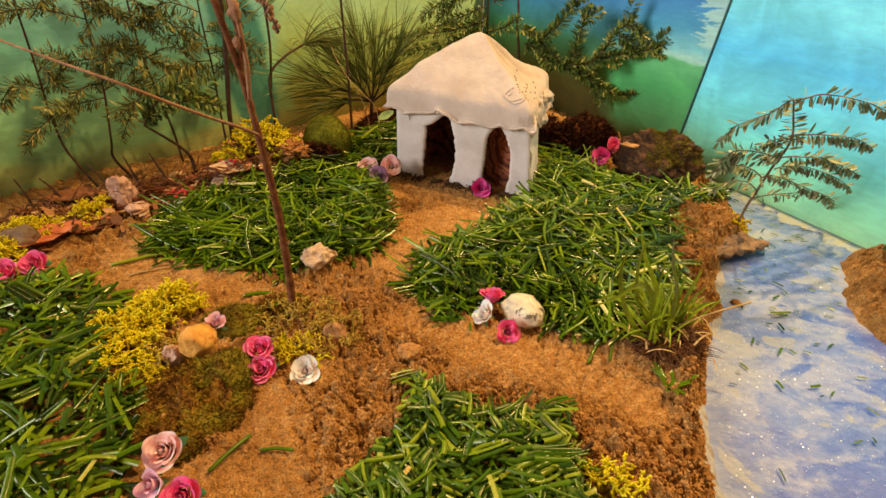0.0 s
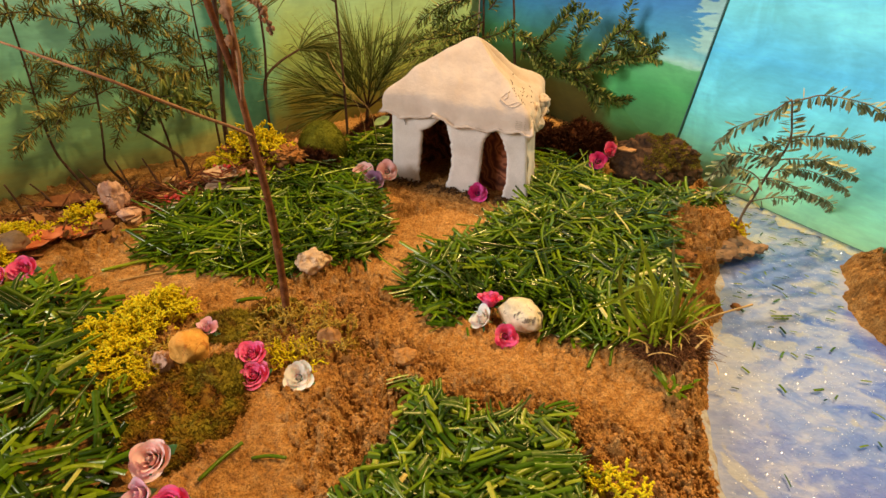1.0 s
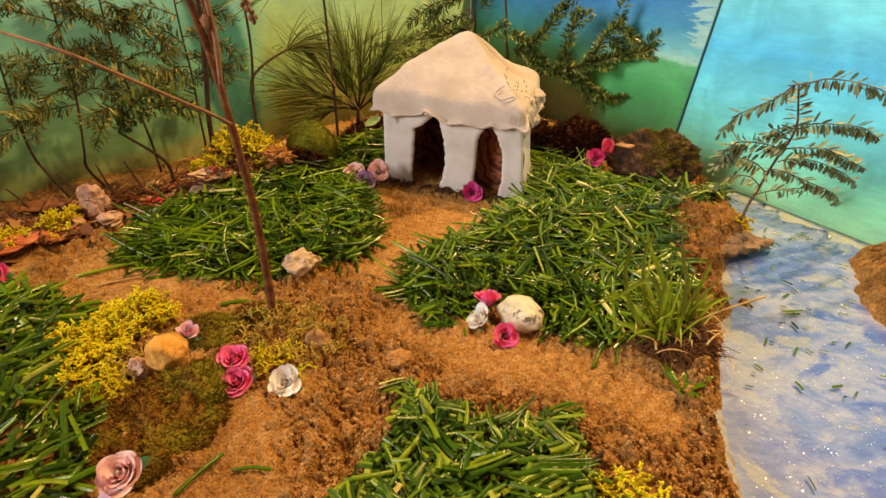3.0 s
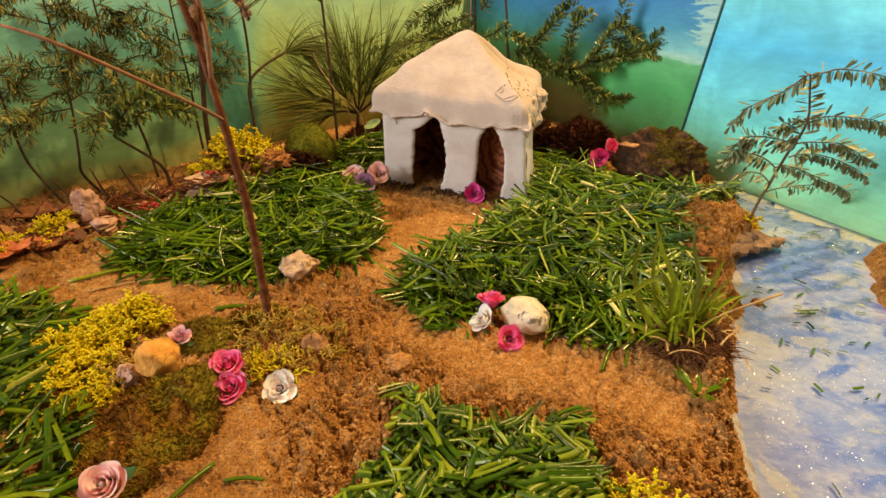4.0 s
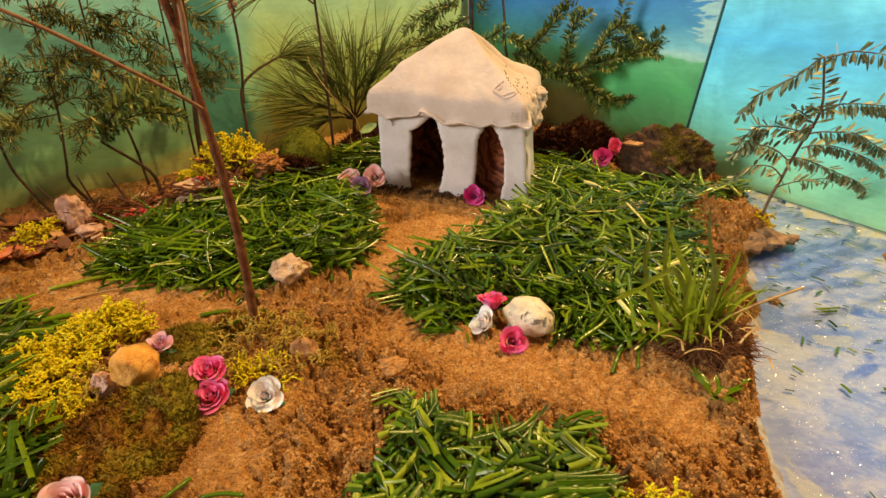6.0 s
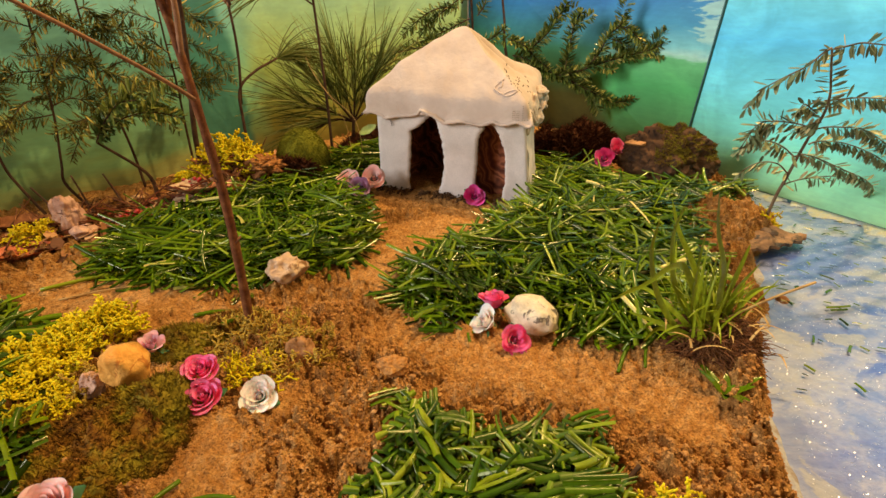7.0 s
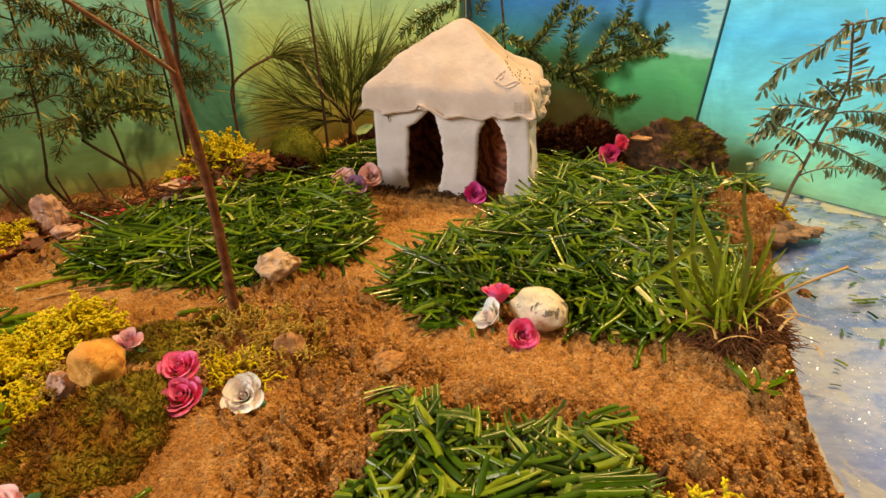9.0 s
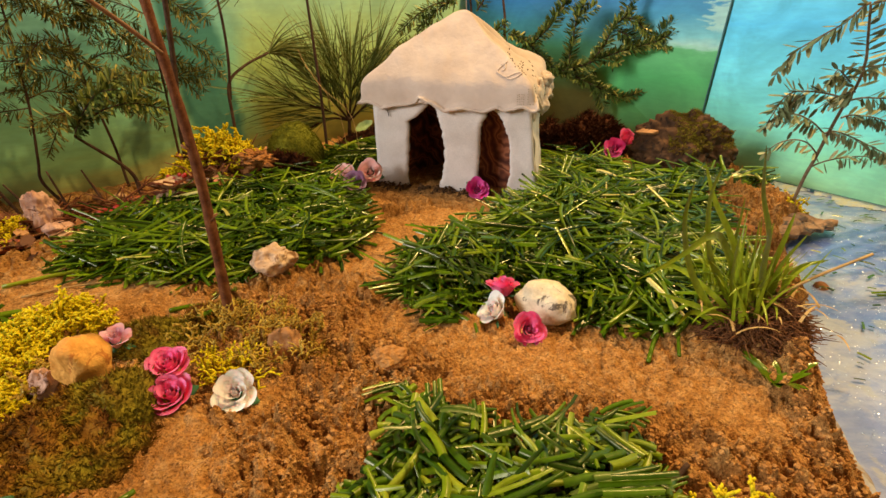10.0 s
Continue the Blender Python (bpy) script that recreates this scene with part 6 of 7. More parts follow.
yew_branch([[(0.195, 0.922, 0.112), (0.226, 0.911, 0.101), (0.254, 0.901, 0.088), (0.282, 0.891, 0.074), (0.299, 0.885, 0.070), (0.320, 0.878, 0.077)],
                  [(0.205, 0.918, 0.098), (0.250, 0.903, 0.110), (0.275, 0.894, 0.120), (0.304, 0.884, 0.129), (0.331, 0.874, 0.137), (0.349, 0.868, 0.149)],
                  [(0.255, 0.900, 0.112), (0.271, 0.895, 0.133), (0.279, 0.892, 0.153), (0.294, 0.887, 0.168), (0.298, 0.886, 0.176)],
                  [(0.288, 0.889, 0.163), (0.301, 0.884, 0.162), (0.313, 0.880, 0.152), (0.321, 0.878, 0.142)],
                  [(0.284, 0.890, 0.150), (0.297, 0.885, 0.143), (0.305, 0.882, 0.130)],
                  [(0.228, 0.908, 0.104), (0.233, 0.909, 0.134), (0.236, 0.907, 0.161), (0.245, 0.904, 0.183)],
                  [(0.179, 0.927, 0.132), (0.193, 0.923, 0.145), (0.206, 0.918, 0.158), (0.216, 0.915, 0.175), (0.228, 0.910, 0.194)],
                  [(0.152, 0.935, 0.150), (0.175, 0.929, 0.141), (0.190, 0.924, 0.126), (0.208, 0.917, 0.112)],
                  [(0.160, 0.934, 0.128), (0.182, 0.926, 0.122), (0.204, 0.918, 0.104)]],
           "spreading dark green yew branch before the painted hills", 3, stem=[(0.158, 0.940, 0.012), (0.154, 0.938, 0.107), (0.148, 0.938, 0.150), (0.148, 0.938, 0.171), (0.143, 0.940, 0.215), (0.140, 0.940, 0.260)], needle=(0.0140, 0.0023, 0.0011))
yew_branch([[(0.087, 0.945, 0.201), (0.068, 0.945, 0.188), (0.048, 0.945, 0.174), (0.030, 0.945, 0.158)], [(0.085, 0.945, 0.190), (0.055, 0.945, 0.189), (0.030, 0.945, 0.176), (0.006, 0.945, 0.156)],
                  [(0.101, 0.945, 0.176), (0.070, 0.945, 0.162), (0.029, 0.945, 0.146), (-0.015, 0.945, 0.130), (-0.045, 0.945, 0.124)], [(0.112, 0.945, 0.180), (0.122, 0.945, 0.196), (0.117, 0.945, 0.222)],
                  [(0.100, 0.945, 0.150), (0.060, 0.935, 0.130), (0.010, 0.930, 0.116), (-0.025, 0.925, 0.112)], [(0.090, 0.945, 0.195), (0.096, 0.94, 0.214), (0.090, 0.94, 0.240)], [(0.105, 0.94, 0.165), (0.080, 0.935, 0.150), (0.050, 0.930, 0.138)], [(0.100, 0.94, 0.155), (0.060, 0.93, 0.146), (0.0, 0.92, 0.136), (-0.035, 0.915, 0.132)], [(0.104, 0.945, 0.14), (0.13, 0.935, 0.15), (0.15, 0.93, 0.165)]],
           "upright dark green yew branch behind the hut", 4, stem=[(0.108, 0.950, 0.012), (0.106, 0.950, 0.10), (0.104, 0.948, 0.18), (0.098, 0.946, 0.26)], needle=(0.0140, 0.0021, 0.0020))


def pine_sprig():
    t = thing("pine_sprig", "loose spray of long thin olive pine needles", "pine sprig")
    g = Geo()
    ln = spline([(-0.060, 0.862, 0.012), (-0.058, 0.862, 0.04), (-0.056, 0.862, 0.06)], 4)
    g.tube(ln, taper(len(ln), 0.003, 0.002), 7)
    part("stem", g, DARK_TWIG, t)
    r = random.Random(12)
    root = Vector((-0.056, 0.862, 0.055))
    for lean, far, count in ((-1.05, 0.075, 26), (-0.6, 0.07, 26), (-0.2, 0.075, 28), (0.15, 0.06, 24), (0.5, 0.08, 28), (0.9, 0.07, 24), (-1.4, 0.05, 16)):
        out = Vector((math.sin(lean), r.gauss(-0.15, 0.15), math.cos(lean)))
        ln = spline([root, root + out * far * 0.5, root + out * far + Vector((0, 0, -0.010 * abs(lean)))], 6)
        g = Geo()
        g.tube(ln, taper(len(ln), 0.0016, 0.0009), 5)
        shoot = part("shoot", g, DARK_TWIG, t)
        g = Geo()
        for _ in range(count):
            p = ln[r.randrange(3, len(ln))]
            d0 = (out + Vector((r.gauss(0, 0.38), r.gauss(0, 0.3), r.gauss(0.05, 0.38)))).normalized()
            for _k in range(r.choice((2, 3, 4))):
                d = (d0 + Vector((r.gauss(0, 0.10), r.gauss(0, 0.10), r.gauss(0, 0.10)))).normalized()
                L = r.uniform(0.055, 0.115)
                sag = L * r.uniform(0.02, 0.32)
                g.tube([p + d * L * s_ + Vector((0, 0, -sag * s_ * s_)) for s_ in (0, 0.35, 0.7, 1.0)], [0.00055, 0.00055, 0.00045, 0.00015], 3, cap=False)
        part("needle_tuft", g, NEEDLE_PINE, shoot, "long thin olive needles")


pine_sprig()


def bent_twig(name, label, pts, r0, r1, material=DARK_TWIG, tuft=None):
    t = thing(name, label, "twig")
    ln = spline(pts, 6)
    g = Geo()
    g.tube(ln, taper(len(ln), r0, r1), 7)
    part("stem", g, material, t)
    if tuft:
        r = random.Random(int(pts[0][0] * -1000) + 5)
        g = Geo()
        end, d0 = Vector(pts[-1]), (Vector(pts[-1]) - Vector(pts[-2])).normalized()
        for i in range(tuft):
            d = (d0 + Vector((r.gauss(0, 0.28), r.gauss(0, 0.25), r.gauss(0, 0.22)))).normalized()
            L = r.uniform(0.05, 0.11)
            q = [end + d * L * s + Vector((0, 0, -0.03 * s * s)) for s in (0, 0.35, 0.7, 1.0)]
            g.tube(q, [0.0007, 0.00065, 0.0005, 0.0002], 3, cap=False)
        part("needle_tuft", g, NEEDLE_PINE, t, "long olive pine needles")
    return t


bent_twig("pine_twig", "dark pine twig with a bent side shoot and long needles", [(-0.158, 0.745, 0.012), (-0.157, 0.742, 0.08), (-0.156, 0.745, 0.116), (-0.146, 0.770, 0.132), (-0.128, 0.800, 0.143)], 0.0018, 0.0014, tuft=80)
bent_twig("dark_twig", "thin upright dark twig before the backdrop", [(-0.158, 0.747, 0.10), (-0.150, 0.742, 0.15), (-0.148, 0.735, 0.20), (-0.155, 0.73, 0.26)], 0.0016, 0.0012)
bent_twig("dark_twig", "thin upright dark twig beside the pine sprig", [(-0.074, 0.800, 0.012), (-0.073, 0.797, 0.09), (-0.074, 0.795, 0.16), (-0.076, 0.79, 0.26)], 0.0019, 0.0014)
bent_twig("dark_twig", "thick leaning dark twig behind the twig tree", [(-0.196, 0.700, 0.012), (-0.192, 0.695, 0.08), (-0.182, 0.690, 0.14), (-0.172, 0.68, 0.20), (-0.165, 0.67, 0.26)], 0.0030, 0.0022)
bent_twig("pine_twig", "pine twig arching high with long needles", [(-0.076, 0.792, 0.20), (-0.09, 0.78, 0.212), (-0.105, 0.775, 0.215)], 0.001, 0.0008, tuft=30)


def feather_branch(origin, seed, label, arms, needle=0.0125, droop=0.25, low=0.40, reach=1.0):
    """A soft conifer spray: arms that fork into sprays of fine needles."""
    t = thing("cypress_branch", label, "conifer branch", group="cypress branches")
    r = random.Random(seed)
    ln = spline(origin, 6)
    g = Geo()
    g.tube(ln, taper(len(ln), 0.0015, 0.0008), 6)
    part("stem", g, DARK_TWIG, t)
    for i in range(arms):
        q = low + (1 - low) * i / arms
        p = ln[min(len(ln) - 1, int(q * (len(ln) - 1)))]
        side = (1 if i % 2 else -1)
        along = Vector((0.67, 0.74, 0)) * side * r.uniform(0.6, 1.05)
        d = along + Vector((r.gauss(0.05, 0.12), r.gauss(-0.12, 0.15), r.uniform(-0.25, 0.45)))
        L = r.uniform(0.05, 0.095) * reach * (1.1 - 0.30 * q)
        al = spline([p, p + d * L * 0.5 + Vector((0, 0, 0.004)), p + d * L + Vector((0, 0, -0.010 - droop * L))], 5)
        g = Geo()
        g.tube(al, taper(len(al), 0.0008, 0.0004), 4)
        twigs = []
        for k in range(2):
            at = al[min(len(al) - 2, int((0.25 + 0.6 * r.random()) * len(al)))]
            e = (d.normalized() + Vector((r.gauss(0, 0.5), r.gauss(0, 0.35), r.gauss(-0.15, 0.55)))).normalized()
            M = r.uniform(0.020, 0.040) * reach
            twigs.append([at, at + e * M * 0.5, at + e * M + Vector((0, 0, -0.006))])
            g.tube(twigs[-1], [0.0005, 0.0004, 0.0003], 3)
        arm = part("branch", g, DARK_TWIG, t)
        g = Geo()
        for k, line in enumerate([al] + twigs):
            tilt = (r.gauss(0.3, 0.4), -0.8, r.gauss(0.4, 0.4))
            needles_along(g, line, needle, 0.0013, 0.0017, seed * 40 + i * 7 + k, 0.9, 0.12, True, 0.04, 0.05, plane=tilt)
            needles_along(g, line, needle * 0.9, 0.0011, 0.0022, seed * 40 + i * 7 + k + 999, 0.6, 0.1, False, 0.1, 0.1)
        part("needles", g, NEEDLE_OLIVE, arm, "feathery olive needles")


feather_branch([(-0.264, 0.700, 0.020), (-0.266, 0.698, 0.060), (-0.269, 0.692, 0.102), (-0.273, 0.686, 0.152), (-0.270, 0.680, 0.202), (-0.265, 0.676, 0.260)], 1, "feathery olive conifer branch with a crooked stem", 10)
feather_branch([(-0.302, 0.655, 0.014), (-0.315, 0.650, 0.041), (-0.312, 0.650, 0.062), (-0.305, 0.652, 0.110), (-0.300, 0.650, 0.162), (-0.292, 0.645, 0.250)], 2, "feathery olive conifer branch leaning on the backdrop", 9, low=0.60, droop=0.05)
feather_branch([(-0.326, 0.628, 0.012), (-0.337, 0.620, 0.047), (-0.341, 0.615, 0.070), (-0.340, 0.612, 0.108), (-0.334, 0.608, 0.156), (-0.325, 0.600, 0.250)], 3, "thin feathery conifer branch at the edge of the model", 3, low=0.7, reach=0.7)
feather_branch([(-0.225, 0.742, 0.020), (-0.225, 0.742, 0.077), (-0.223, 0.740, 0.125), (-0.223, 0.736, 0.175), (-0.220, 0.730, 0.250)], 5, "dark conifer branch behind the twig tree", 9, low=0.42)
yew_branch([[(-0.262, 0.64, 0.085), (-0.235, 0.64, 0.105), (-0.205, 0.645, 0.112), (-0.178, 0.65, 0.105)], [(-0.262, 0.64, 0.085), (-0.248, 0.635, 0.102), (-0.225, 0.63, 0.122), (-0.205, 0.628, 0.126)]], "arching dark green yew shoot", 7, stem=[(-0.236, 0.674, 0.018), (-0.240, 0.670, 0.045), (-0.262, 0.64, 0.085)])


def bramble():
    """Dry brown litter and crooked stems by the painted meadow."""
    r = random.Random(31)
    g = Geo()
    for _ in range(330):
        x = r.uniform(-0.36, -0.13)
        y = 0.615 + (x + 0.25) * 0.62 + r.gauss(0, 0.024)
        if signed(INSIDE, np.array([x]), np.array([y]))[0] < 0.015 or signed(PATCH_A, np.array([x]), np.array([y]))[0] > -0.004:
            continue
        z = ground_z(x, y) + r.uniform(0, 0.008)
        a, L = r.random() * 6.28, r.uniform(0.010, 0.035)
        d = Vector((math.cos(a), math.sin(a), r.gauss(0.12, 0.28)))
        p = Vector((x, y, z))
        g.tube([p, p + d * L * 0.5 + Vector((0, 0, r.gauss(0, 0.003))), p + d * L], [0.0008, 0.0007, 0.0004], 4)
    tagged(new("dry_litter", g.mesh("dry_litter", DEBRIS)), "tangle of dry brown stems and litter by the backdrop", "litter", kind="stuff")
    for x, y, top in ((-0.300, 0.615, 0.05), (-0.268, 0.618, 0.06), (-0.335, 0.585, 0.045), (-0.25, 0.64, 0.055), (-0.36, 0.57, 0.05)):
        a = r.uniform(-0.6, 0.6)
        bent_twig("crooked_stem", "thin crooked dark stem among dry litter", [(x, y, 0.012), (x - 0.008 + a * 0.01, y, 0.03), (x - 0.016 + a * 0.02, y - 0.004, top)], 0.0014, 0.0008)


bramble()


def litter_chips():
    """Flat chips of bark and leaf between the stones."""
    r = random.Random(77)
    g = Geo()
    made = 0
    while made < 800:
        x = r.uniform(-0.37, -0.12)
        y = 0.595 + (x + 0.25) * 0.66 + r.gauss(0, 0.030)
        at = np.array([x]), np.array([y])
        if signed(INSIDE, *at)[0] < 0.012 or signed(PATCH_A, *at)[0] > -0.003:
            continue
        made += 1
        z = ground_z(x, y) + r.uniform(0.0005, 0.006)
        a, w, h = r.random() * 6.28, r.uniform(0.003, 0.009), r.uniform(0.002, 0.006)
        nx, ny = r.gauss(0, 0.35), r.gauss(0, 0.35)
        ring = []
        for k in range(6):
            b = k * math.pi / 3
            u, v = w * math.cos(b) * r.uniform(0.7, 1.2), h * math.sin(b) * r.uniform(0.7, 1.2)
            px, py = u * math.cos(a) - v * math.sin(a), u * math.sin(a) + v * math.cos(a)
            ring.append((x + px, y + py, z + px * nx + py * ny))
        low = [(p[0], p[1], p[2] - 0.0007) for p in ring]
        g.add(ring + low, [(0, 1, 2, 3, 4, 5), (11, 10, 9, 8, 7, 6)] + [(k, k + 6, (k + 1) % 6 + 6, (k + 1) % 6) for k in range(6)])
    tagged(new("bark_chips", g.mesh("bark_chips", CHIP, True)), "scattered tan and brown bark chips and leaf flakes", "litter", kind="stuff")


litter_chips()


def fallen_leaf(x, y, lx, ly, turn, material, label, lift=0.004, curl=0.3, name="fallen_leaf"):
    g = Geo()
    rows = []
    for i in range(9):
        t = i / 8
        w = ly * math.sin(math.pi * (0.06 + 0.90 * t)) ** 0.8
        rows.append([((t - 0.5) * lx, s * w, curl * lx * (t - 0.5) ** 2 + 0.35 * w * s * s + 0.0008 * math.sin(i * 2 + s * 3)) for s in (-1, -0.5, 0, 0.5, 1)])
    g.grid(rows)
    g.grid([[(a, b, c - 0.0005) for a, b, c in reversed(r_)] for r_ in rows])
    return thing(name, label, "leaf", pose(x, y, ground_z(x, y) + lift, 0, 0, turn), data=g.mesh(name, material))


fallen_leaf(-0.278, 0.532, 0.060, 0.016, 25, RUST, "curled rust-orange fallen leaf", 0.003)
fallen_leaf(-0.300, 0.505, 0.05, 0.018, 60, RUST, "rust-red fallen leaf by a brown stone", 0.004)
fallen_leaf(-0.175, 0.640, 0.05, 0.020, 10, STONE_PALE, "pale tan dry leaf with red berries", 0.008)
fallen_leaf(-0.160, 0.668, 0.06, 0.012, -5, DEBRIS, "brown dry leaf under yellow lichen", 0.008)
fallen_leaf(-0.325, 0.585, 0.05, 0.016, 30, DEBRIS, "brown dry leaf by the backdrop", 0.008)
leaf = fallen_leaf(-0.023, 0.780, 0.022, 0.0055, 15, LEAF_PALE, "pale green leaf caught beside the hut", 0.046)
leaf.rotation_euler = (math.radians(50), math.radians(-25), math.radians(10))


def berries(x, y, count, spread, label, seed):
    t = thing("red_berries", label, "berries")
    r = random.Random(seed)
    k = rock_geo((0.0022, 0.0022, 0.0022), seed, 0.06, 0.0, 2).mesh("berry", RED)
    for _ in range(count):
        px, py = x + r.gauss(0, spread), y + r.gauss(0, spread * 0.6)
        ob = new("berry", k)
        ob.parent = t
        ob.location = (px, py, ground_z(px, py) + 0.008 + r.uniform(-0.003, 0.006))


def twig_tangle():
    """Fine red-brown twigs fallen across one another behind the berries."""
    r = random.Random(91)
    for k in range(26):
        x = r.uniform(-0.262, -0.165)
        y = 0.606 + (x + 0.225) * 0.62 + r.gauss(0, 0.010)
        a, L, z = r.gauss(0.5, 0.5), r.uniform(0.025, 0.060), ground_z(x, y) + 0.002 + 0.014 * r.random()
        d = Vector((math.cos(a), math.sin(a), r.gauss(0.05, 0.22)))
        g = Geo()
        line = [Vector((x, y, z)) + d * L * (i / 4 - 0.5) + Vector((0, 0, r.gauss(0, 0.0012))) for i in range(5)]
        line = [Vector((p.x, p.y, max(p.z, ground_z(p.x, p.y) + 0.0008))) for p in line]
        g.tube(line, taper(5, r.uniform(0.0007, 0.0012), 0.0004), 5)
        solid("twig", g, RED_TWIG, "thin red-brown dry twig lying in the litter", "twig", "dry twigs in the litter")


twig_tangle()
berries(-0.212, 0.596, 18, 0.007, "cluster of small red berries on pale bark", 3)
berries(-0.190, 0.655, 18, 0.009, "cluster of small red berries on dry litter", 4)
stone("bark_piece", "pale piece of bark under red berries", -0.205, 0.588, (0.013, 0.010, 0.006), STONE_PALE, 41, 20, 0.4, 0.3, 0.3, category="bark")
stone("bark_piece", "pale papery bark beside cut grass", -0.180, 0.630, (0.016, 0.010, 0.006), STONE_PALE, 43, 30, 0.4, 0.35, 0.3, category="bark")


# ---- living grass tuft, weed and straws ----
def blade_strip(g, p, azimuth, lean, length, width, curve, rows=7):
    d = Vector((math.cos(azimuth), math.sin(azimuth), 0))
    s = Vector((-math.sin(azimuth), math.cos(azimuth), 0))
    lines = []
    c, ang = Vector(p), math.pi / 2 - lean
    for i in range(rows):
        t = i / (rows - 1)
        w = width * 0.5 * (1 - t) ** 0.55 + 0.0001
        up = -d * math.sin(ang) + Vector((0, 0, math.cos(ang)))
        lines.append([c - s * w, c + up * (-0.25 * w), c + s * w])
        c = c + (d * math.cos(ang) + Vector((0, 0, math.sin(ang)))) * (length / (rows - 1))
        ang -= curve / rows
    g.grid(lines)


def leaf_blade(g, pts, width):
    """A long blade of grass along a line of points, folded at its midrib and drawn out to a tip."""
    ln = spline(pts, 5)
    rows = []
    for i, c in enumerate(ln):
        t = i / (len(ln) - 1)
        d = (ln[min(i + 1, len(ln) - 1)] - ln[max(i - 1, 0)]).normalized()
        s_ = d.cross(Vector((0.2, -1, 0.3))).normalized()
        up = s_.cross(d)
        w = width * 0.5 * min(1.0, 0.55 + 2 * t) * (1 - t) ** 0.5 + 0.0001
        rows.append([c - s_ * w, c - up * (0.3 * w), c + s_ * w])
    g.grid(rows)


def grass_tuft():
    t = thing("grass_tuft", "tuft of living green grass with brown roots at the bank", "grass tuft")
    r = random.Random(17)
    x0, y0 = 0.231, 0.402
    z0 = ground_z(x0, y0)
    # x and z of the long blades that stand out of the tuft
    tall = [[(0.233, 0.024), (0.230, 0.058), (0.225, 0.077), (0.217, 0.097), (0.209, 0.120)], [(0.228, 0.022), (0.213, 0.049), (0.204, 0.066), (0.200, 0.091), (0.202, 0.108)],
            [(0.230, 0.024), (0.213, 0.066), (0.199, 0.077), (0.184, 0.069), (0.172, 0.052)], [(0.230, 0.024), (0.242, 0.062), (0.248, 0.079)], [(0.220, 0.020), (0.200, 0.050), (0.190, 0.080), (0.189, 0.103)],
            [(0.229, 0.022), (0.208, 0.035), (0.183, 0.043)], [(0.230, 0.024), (0.218, 0.066), (0.208, 0.087), (0.203, 0.104)], [(0.234, 0.024), (0.250, 0.050), (0.266, 0.056)],
            [(0.226, 0.022), (0.212, 0.040), (0.196, 0.050), (0.180, 0.048)], [(0.236, 0.024), (0.240, 0.052), (0.250, 0.072)], [(0.224, 0.022), (0.216, 0.048), (0.213, 0.076)], [(0.229, 0.024), (0.222, 0.050), (0.222, 0.088)], [(0.226, 0.020), (0.218, 0.030), (0.206, 0.022)], [(0.222, 0.02), (0.205, 0.03), (0.192, 0.028)]]
    for i, pts in enumerate(tall):
        lean = r.gauss(0, 0.012)
        g = Geo()
        leaf_blade(g, [(x, y0 - 0.004 + r.gauss(0, 0.003) + lean * k / len(pts), z) for k, (x, z) in enumerate(pts)], 0.0042 if i < 7 else 0.0034)
        part("blade", g, TUFT_GREEN, t)
    clumps = [(r.gauss(-0.004, 0.011), r.gauss(0, 0.008)) for _ in range(13)]
    for i in range(120):
        a = r.gauss(2.3, 1.3)
        cx, cy = clumps[i % 13]
        p = (x0 + cx + r.gauss(0, 0.002), y0 + cy + r.gauss(0, 0.002), z0 + 0.002)
        g = Geo()
        lean = 0.05 + abs(r.gauss(0, 0.42))
        blade_strip(g, p, a, lean, r.uniform(0.016, 0.050) * (1.0 if lean < 0.5 else 0.8), r.uniform(0.0013, 0.0030), r.gauss(0.6, 0.9), 9)
        part("blade", g, TUFT_GREEN, t)
    roots = Geo()
    for _ in range(2600):
        a, q = r.random() * 6.28, r.random() ** 0.5
        p = Vector((x0 + 0.003 + 0.024 * q * math.cos(a), y0 - 0.003 + 0.020 * q * math.sin(a), 0))
        p.z = ground_z(p.x, p.y) + 0.011 * (1 - q * q) * r.random()
        d = Vector((math.cos(a) + r.gauss(0, 0.9), math.sin(a) + r.gauss(0, 0.9), r.gauss(0.1, 0.6)))
        L = r.uniform(0.002, 0.005)
        roots.tube([p, p + d * L * 0.5 + Vector((r.gauss(0, 0.001), r.gauss(0, 0.001), 0.0012)), p + d * L], [0.0004, 0.0003, 0.00015], 3, cap=False)
    tagged(part("root_mat", roots, ROOT, t, "fine matted brown roots"), kind="stuff")
    g = Geo()
    for i in range(26):
        a = r.random() * 6.28
        blade_strip(g, (x0 + r.gauss(0, 0.014), y0 - 0.008 + r.gauss(0, 0.010), z0 + 0.005), a, 0.8, r.uniform(0.010, 0.022), 0.0013, 1.6)
    tagged(part("dead_grass", g, STRAW, t, "yellowed dead blades"), kind="stuff")


grass_tuft()


def small_weed():
    t = thing("small_weed", "small dark green weed lying on the soil", "weed")
    r = random.Random(23)
    for a, L in ((1.9, 0.022), (2.5, 0.017), (0.2, 0.020), (-0.1, 0.014), (4.6, 0.020), (5.0, 0.016), (4.2, 0.014), (1.2, 0.012)):
        g = Geo()
        blade_strip(g, (0.226, 0.362, ground_z(0.226, 0.362) + 0.001), a, 0.85 + r.gauss(0, 0.1), L * 1.1, 0.0062, 0.7)
        part("leaf", g, CLIP_DARK, t)


small_weed()


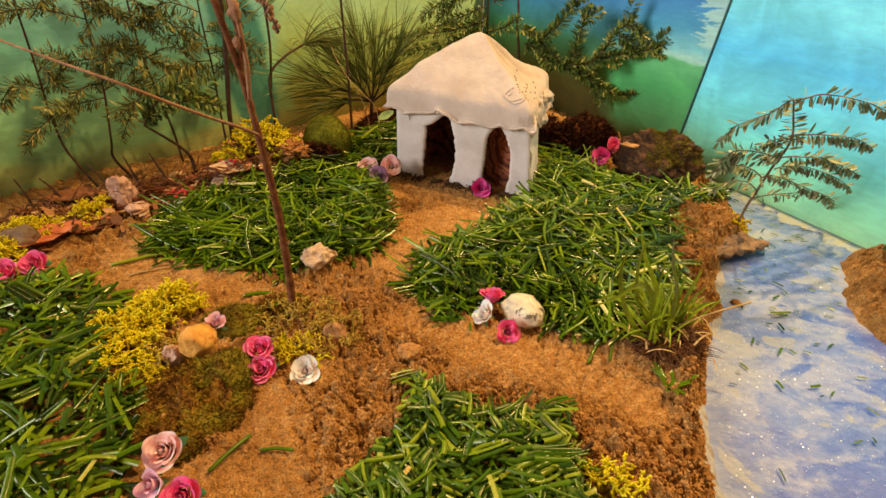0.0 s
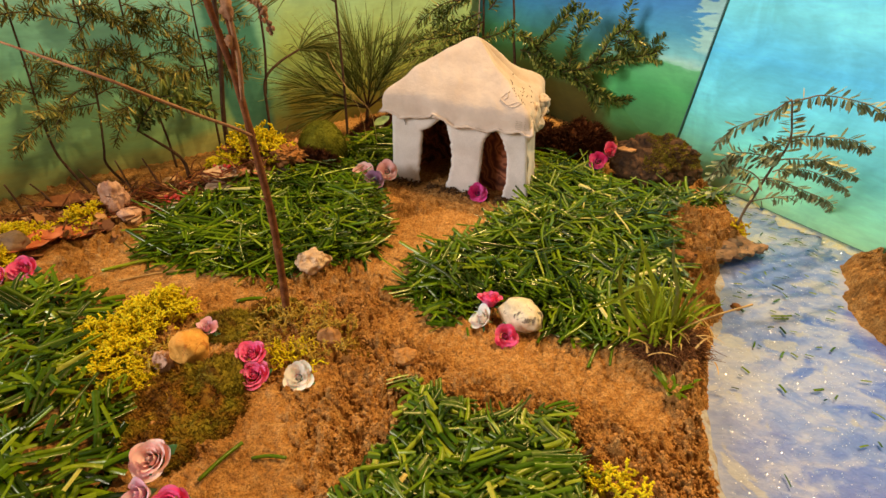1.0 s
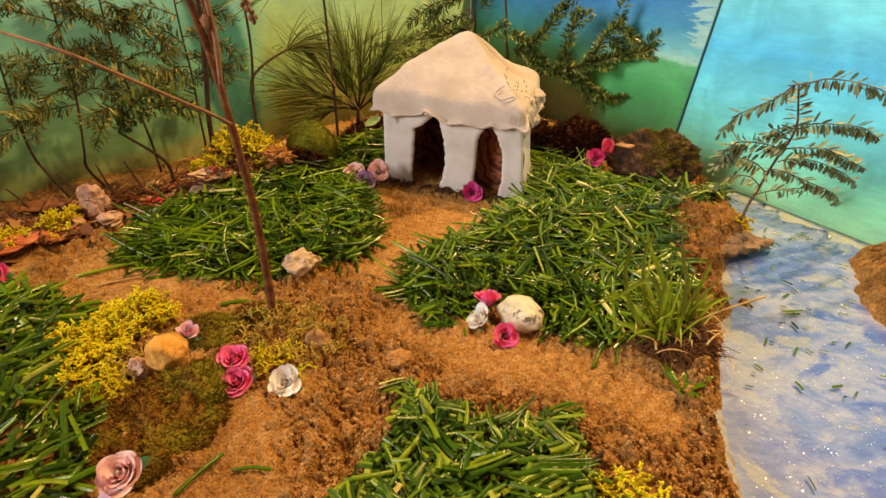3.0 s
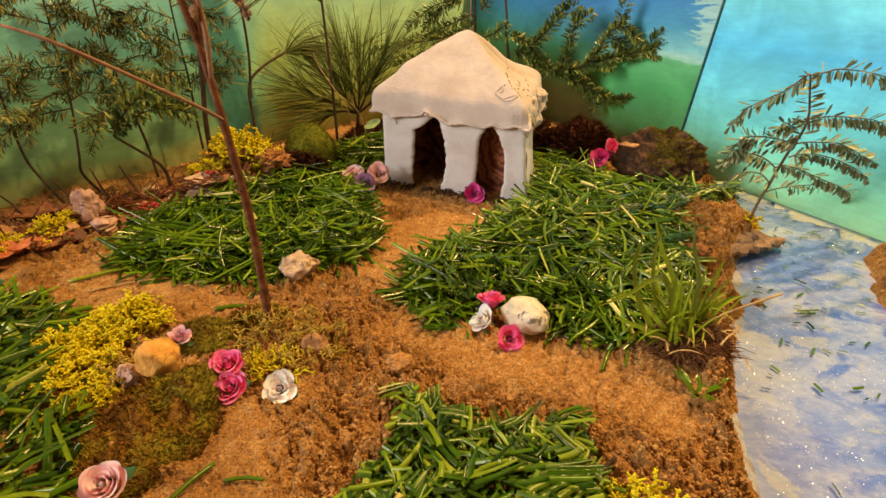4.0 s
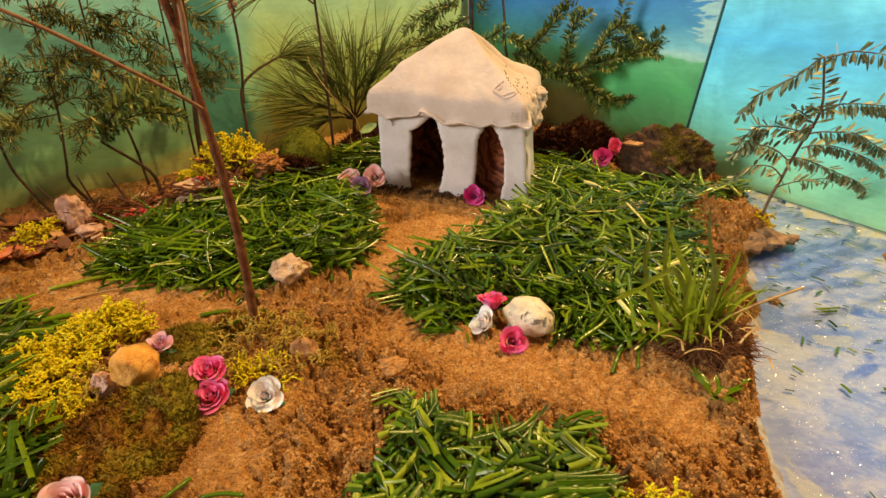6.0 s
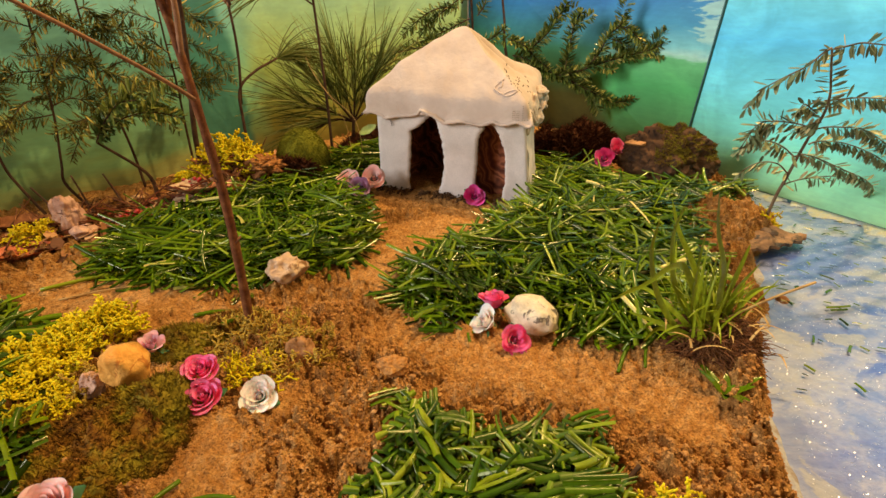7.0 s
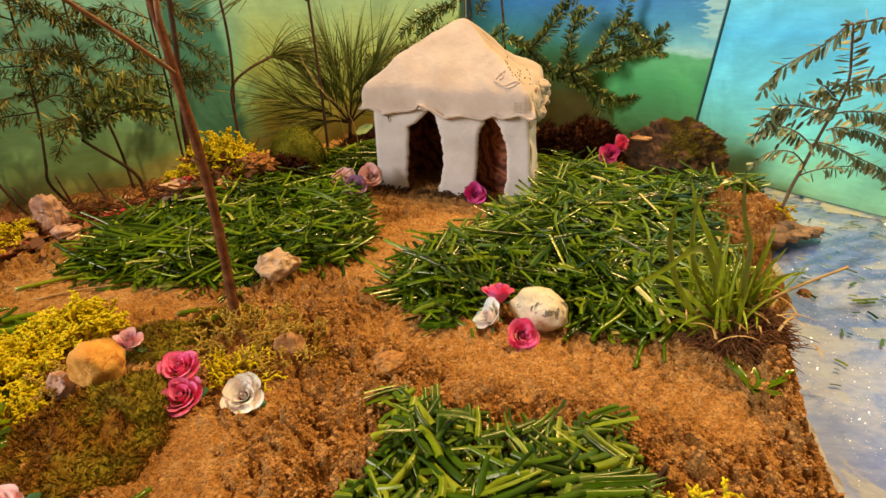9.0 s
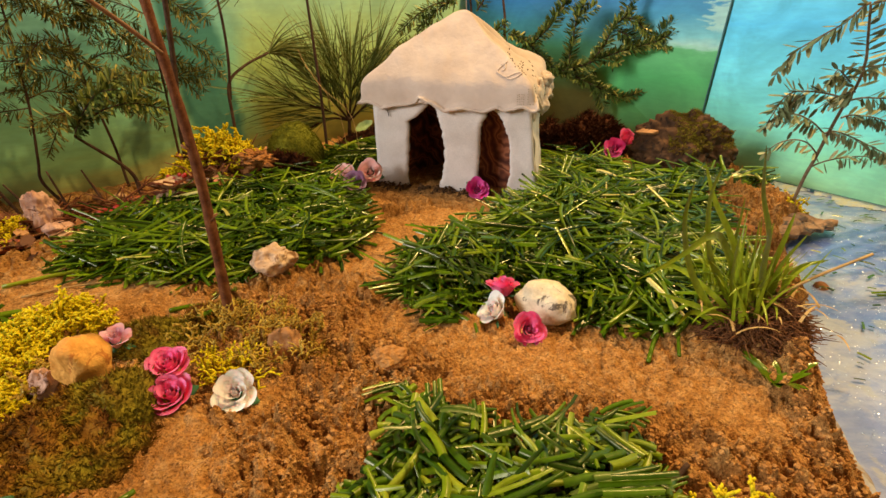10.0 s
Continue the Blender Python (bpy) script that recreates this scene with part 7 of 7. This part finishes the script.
def straw(label, a, b, r0, material, name="straw"):
    g = Geo()
    za, zb = ground_z(*a[:2]) + a[2], max(ground_z(*b[:2]), 0) + b[2]
    mid = ((a[0] + b[0]) / 2, (a[1] + b[1]) / 2 + 0.001, (za + zb) / 2 + 0.0006)
    g.tube(spline([(a[0], a[1], za), mid, (b[0], b[1], zb)], 4), r0, 6)
    solid(name, g, material, label, "straw")


straw("dry tan straw sticking out over the water", (0.234, 0.398, 0.014), (0.280, 0.398, 0.062), 0.0007, STRAW)
straw("short tan straw beside the tuft", (0.232, 0.402, 0.010), (0.252, 0.410, 0.030), 0.0007, STRAW)
straw("green stalk lying along the moss", (-0.045, 0.277, 0.003), (-0.031, 0.302, 0.003), 0.0012, CLIP_DARK, "grass_stalk")
straw("thin green stalk lying on the path", (-0.022, 0.292, 0.002), (-0.003, 0.293, 0.002), 0.0010, CLIP_LIGHT, "grass_stalk")
straw("thick green stalk beside the twig tree", (-0.062, 0.408, 0.006), (-0.045, 0.423, 0.006), 0.0020, CLIP_DARK, "grass_stalk")
straw("long green stalk lying on sandy soil", (-0.215, 0.468, 0.002), (-0.165, 0.502, 0.002), 0.0016, TUFT_GREEN, "grass_stalk")
straw("thin straw lying on sandy soil", (-0.195, 0.458, 0.002), (-0.150, 0.478, 0.002), 0.0008, STRAW)
straw("short green stalk on the soil by the twig tree", (-0.088, 0.438, 0.002), (-0.066, 0.444, 0.002), 0.0016, CLIP_DARK, "grass_stalk")
straw("thin green stalk on the path by cut grass", (0.178, 0.385, 0.002), (0.188, 0.403, 0.003), 0.0012, CLIP_DARK, "grass_stalk")
straw("thin green stalk on the path beside another", (0.192, 0.384, 0.002), (0.198, 0.402, 0.003), 0.0010, CLIP_DARK, "grass_stalk")
straw("dark twig lying on the soil", (0.150, 0.292, 0.002), (0.165, 0.306, 0.002), 0.0010, DARK_TWIG, "small_twig")


def pale_needle(label, pts, thick):
    g = Geo()
    g.tube(spline(pts, 6), thick, 5)
    solid("pale_needle", g, STRAW, label, "needle")


pale_needle("long pale dry needle arching before the pine sprig", [(-0.086, 0.775, 0.146), (-0.080, 0.770, 0.133), (-0.061, 0.760, 0.107), (-0.033, 0.758, 0.078), (-0.026, 0.757, 0.030)], 0.0003)
pale_needle("thin dry needle hanging beside the moss cushion", [(-0.080, 0.772, 0.130), (-0.057, 0.764, 0.098), (-0.044, 0.760, 0.070), (-0.040, 0.758, 0.030)], 0.00022)
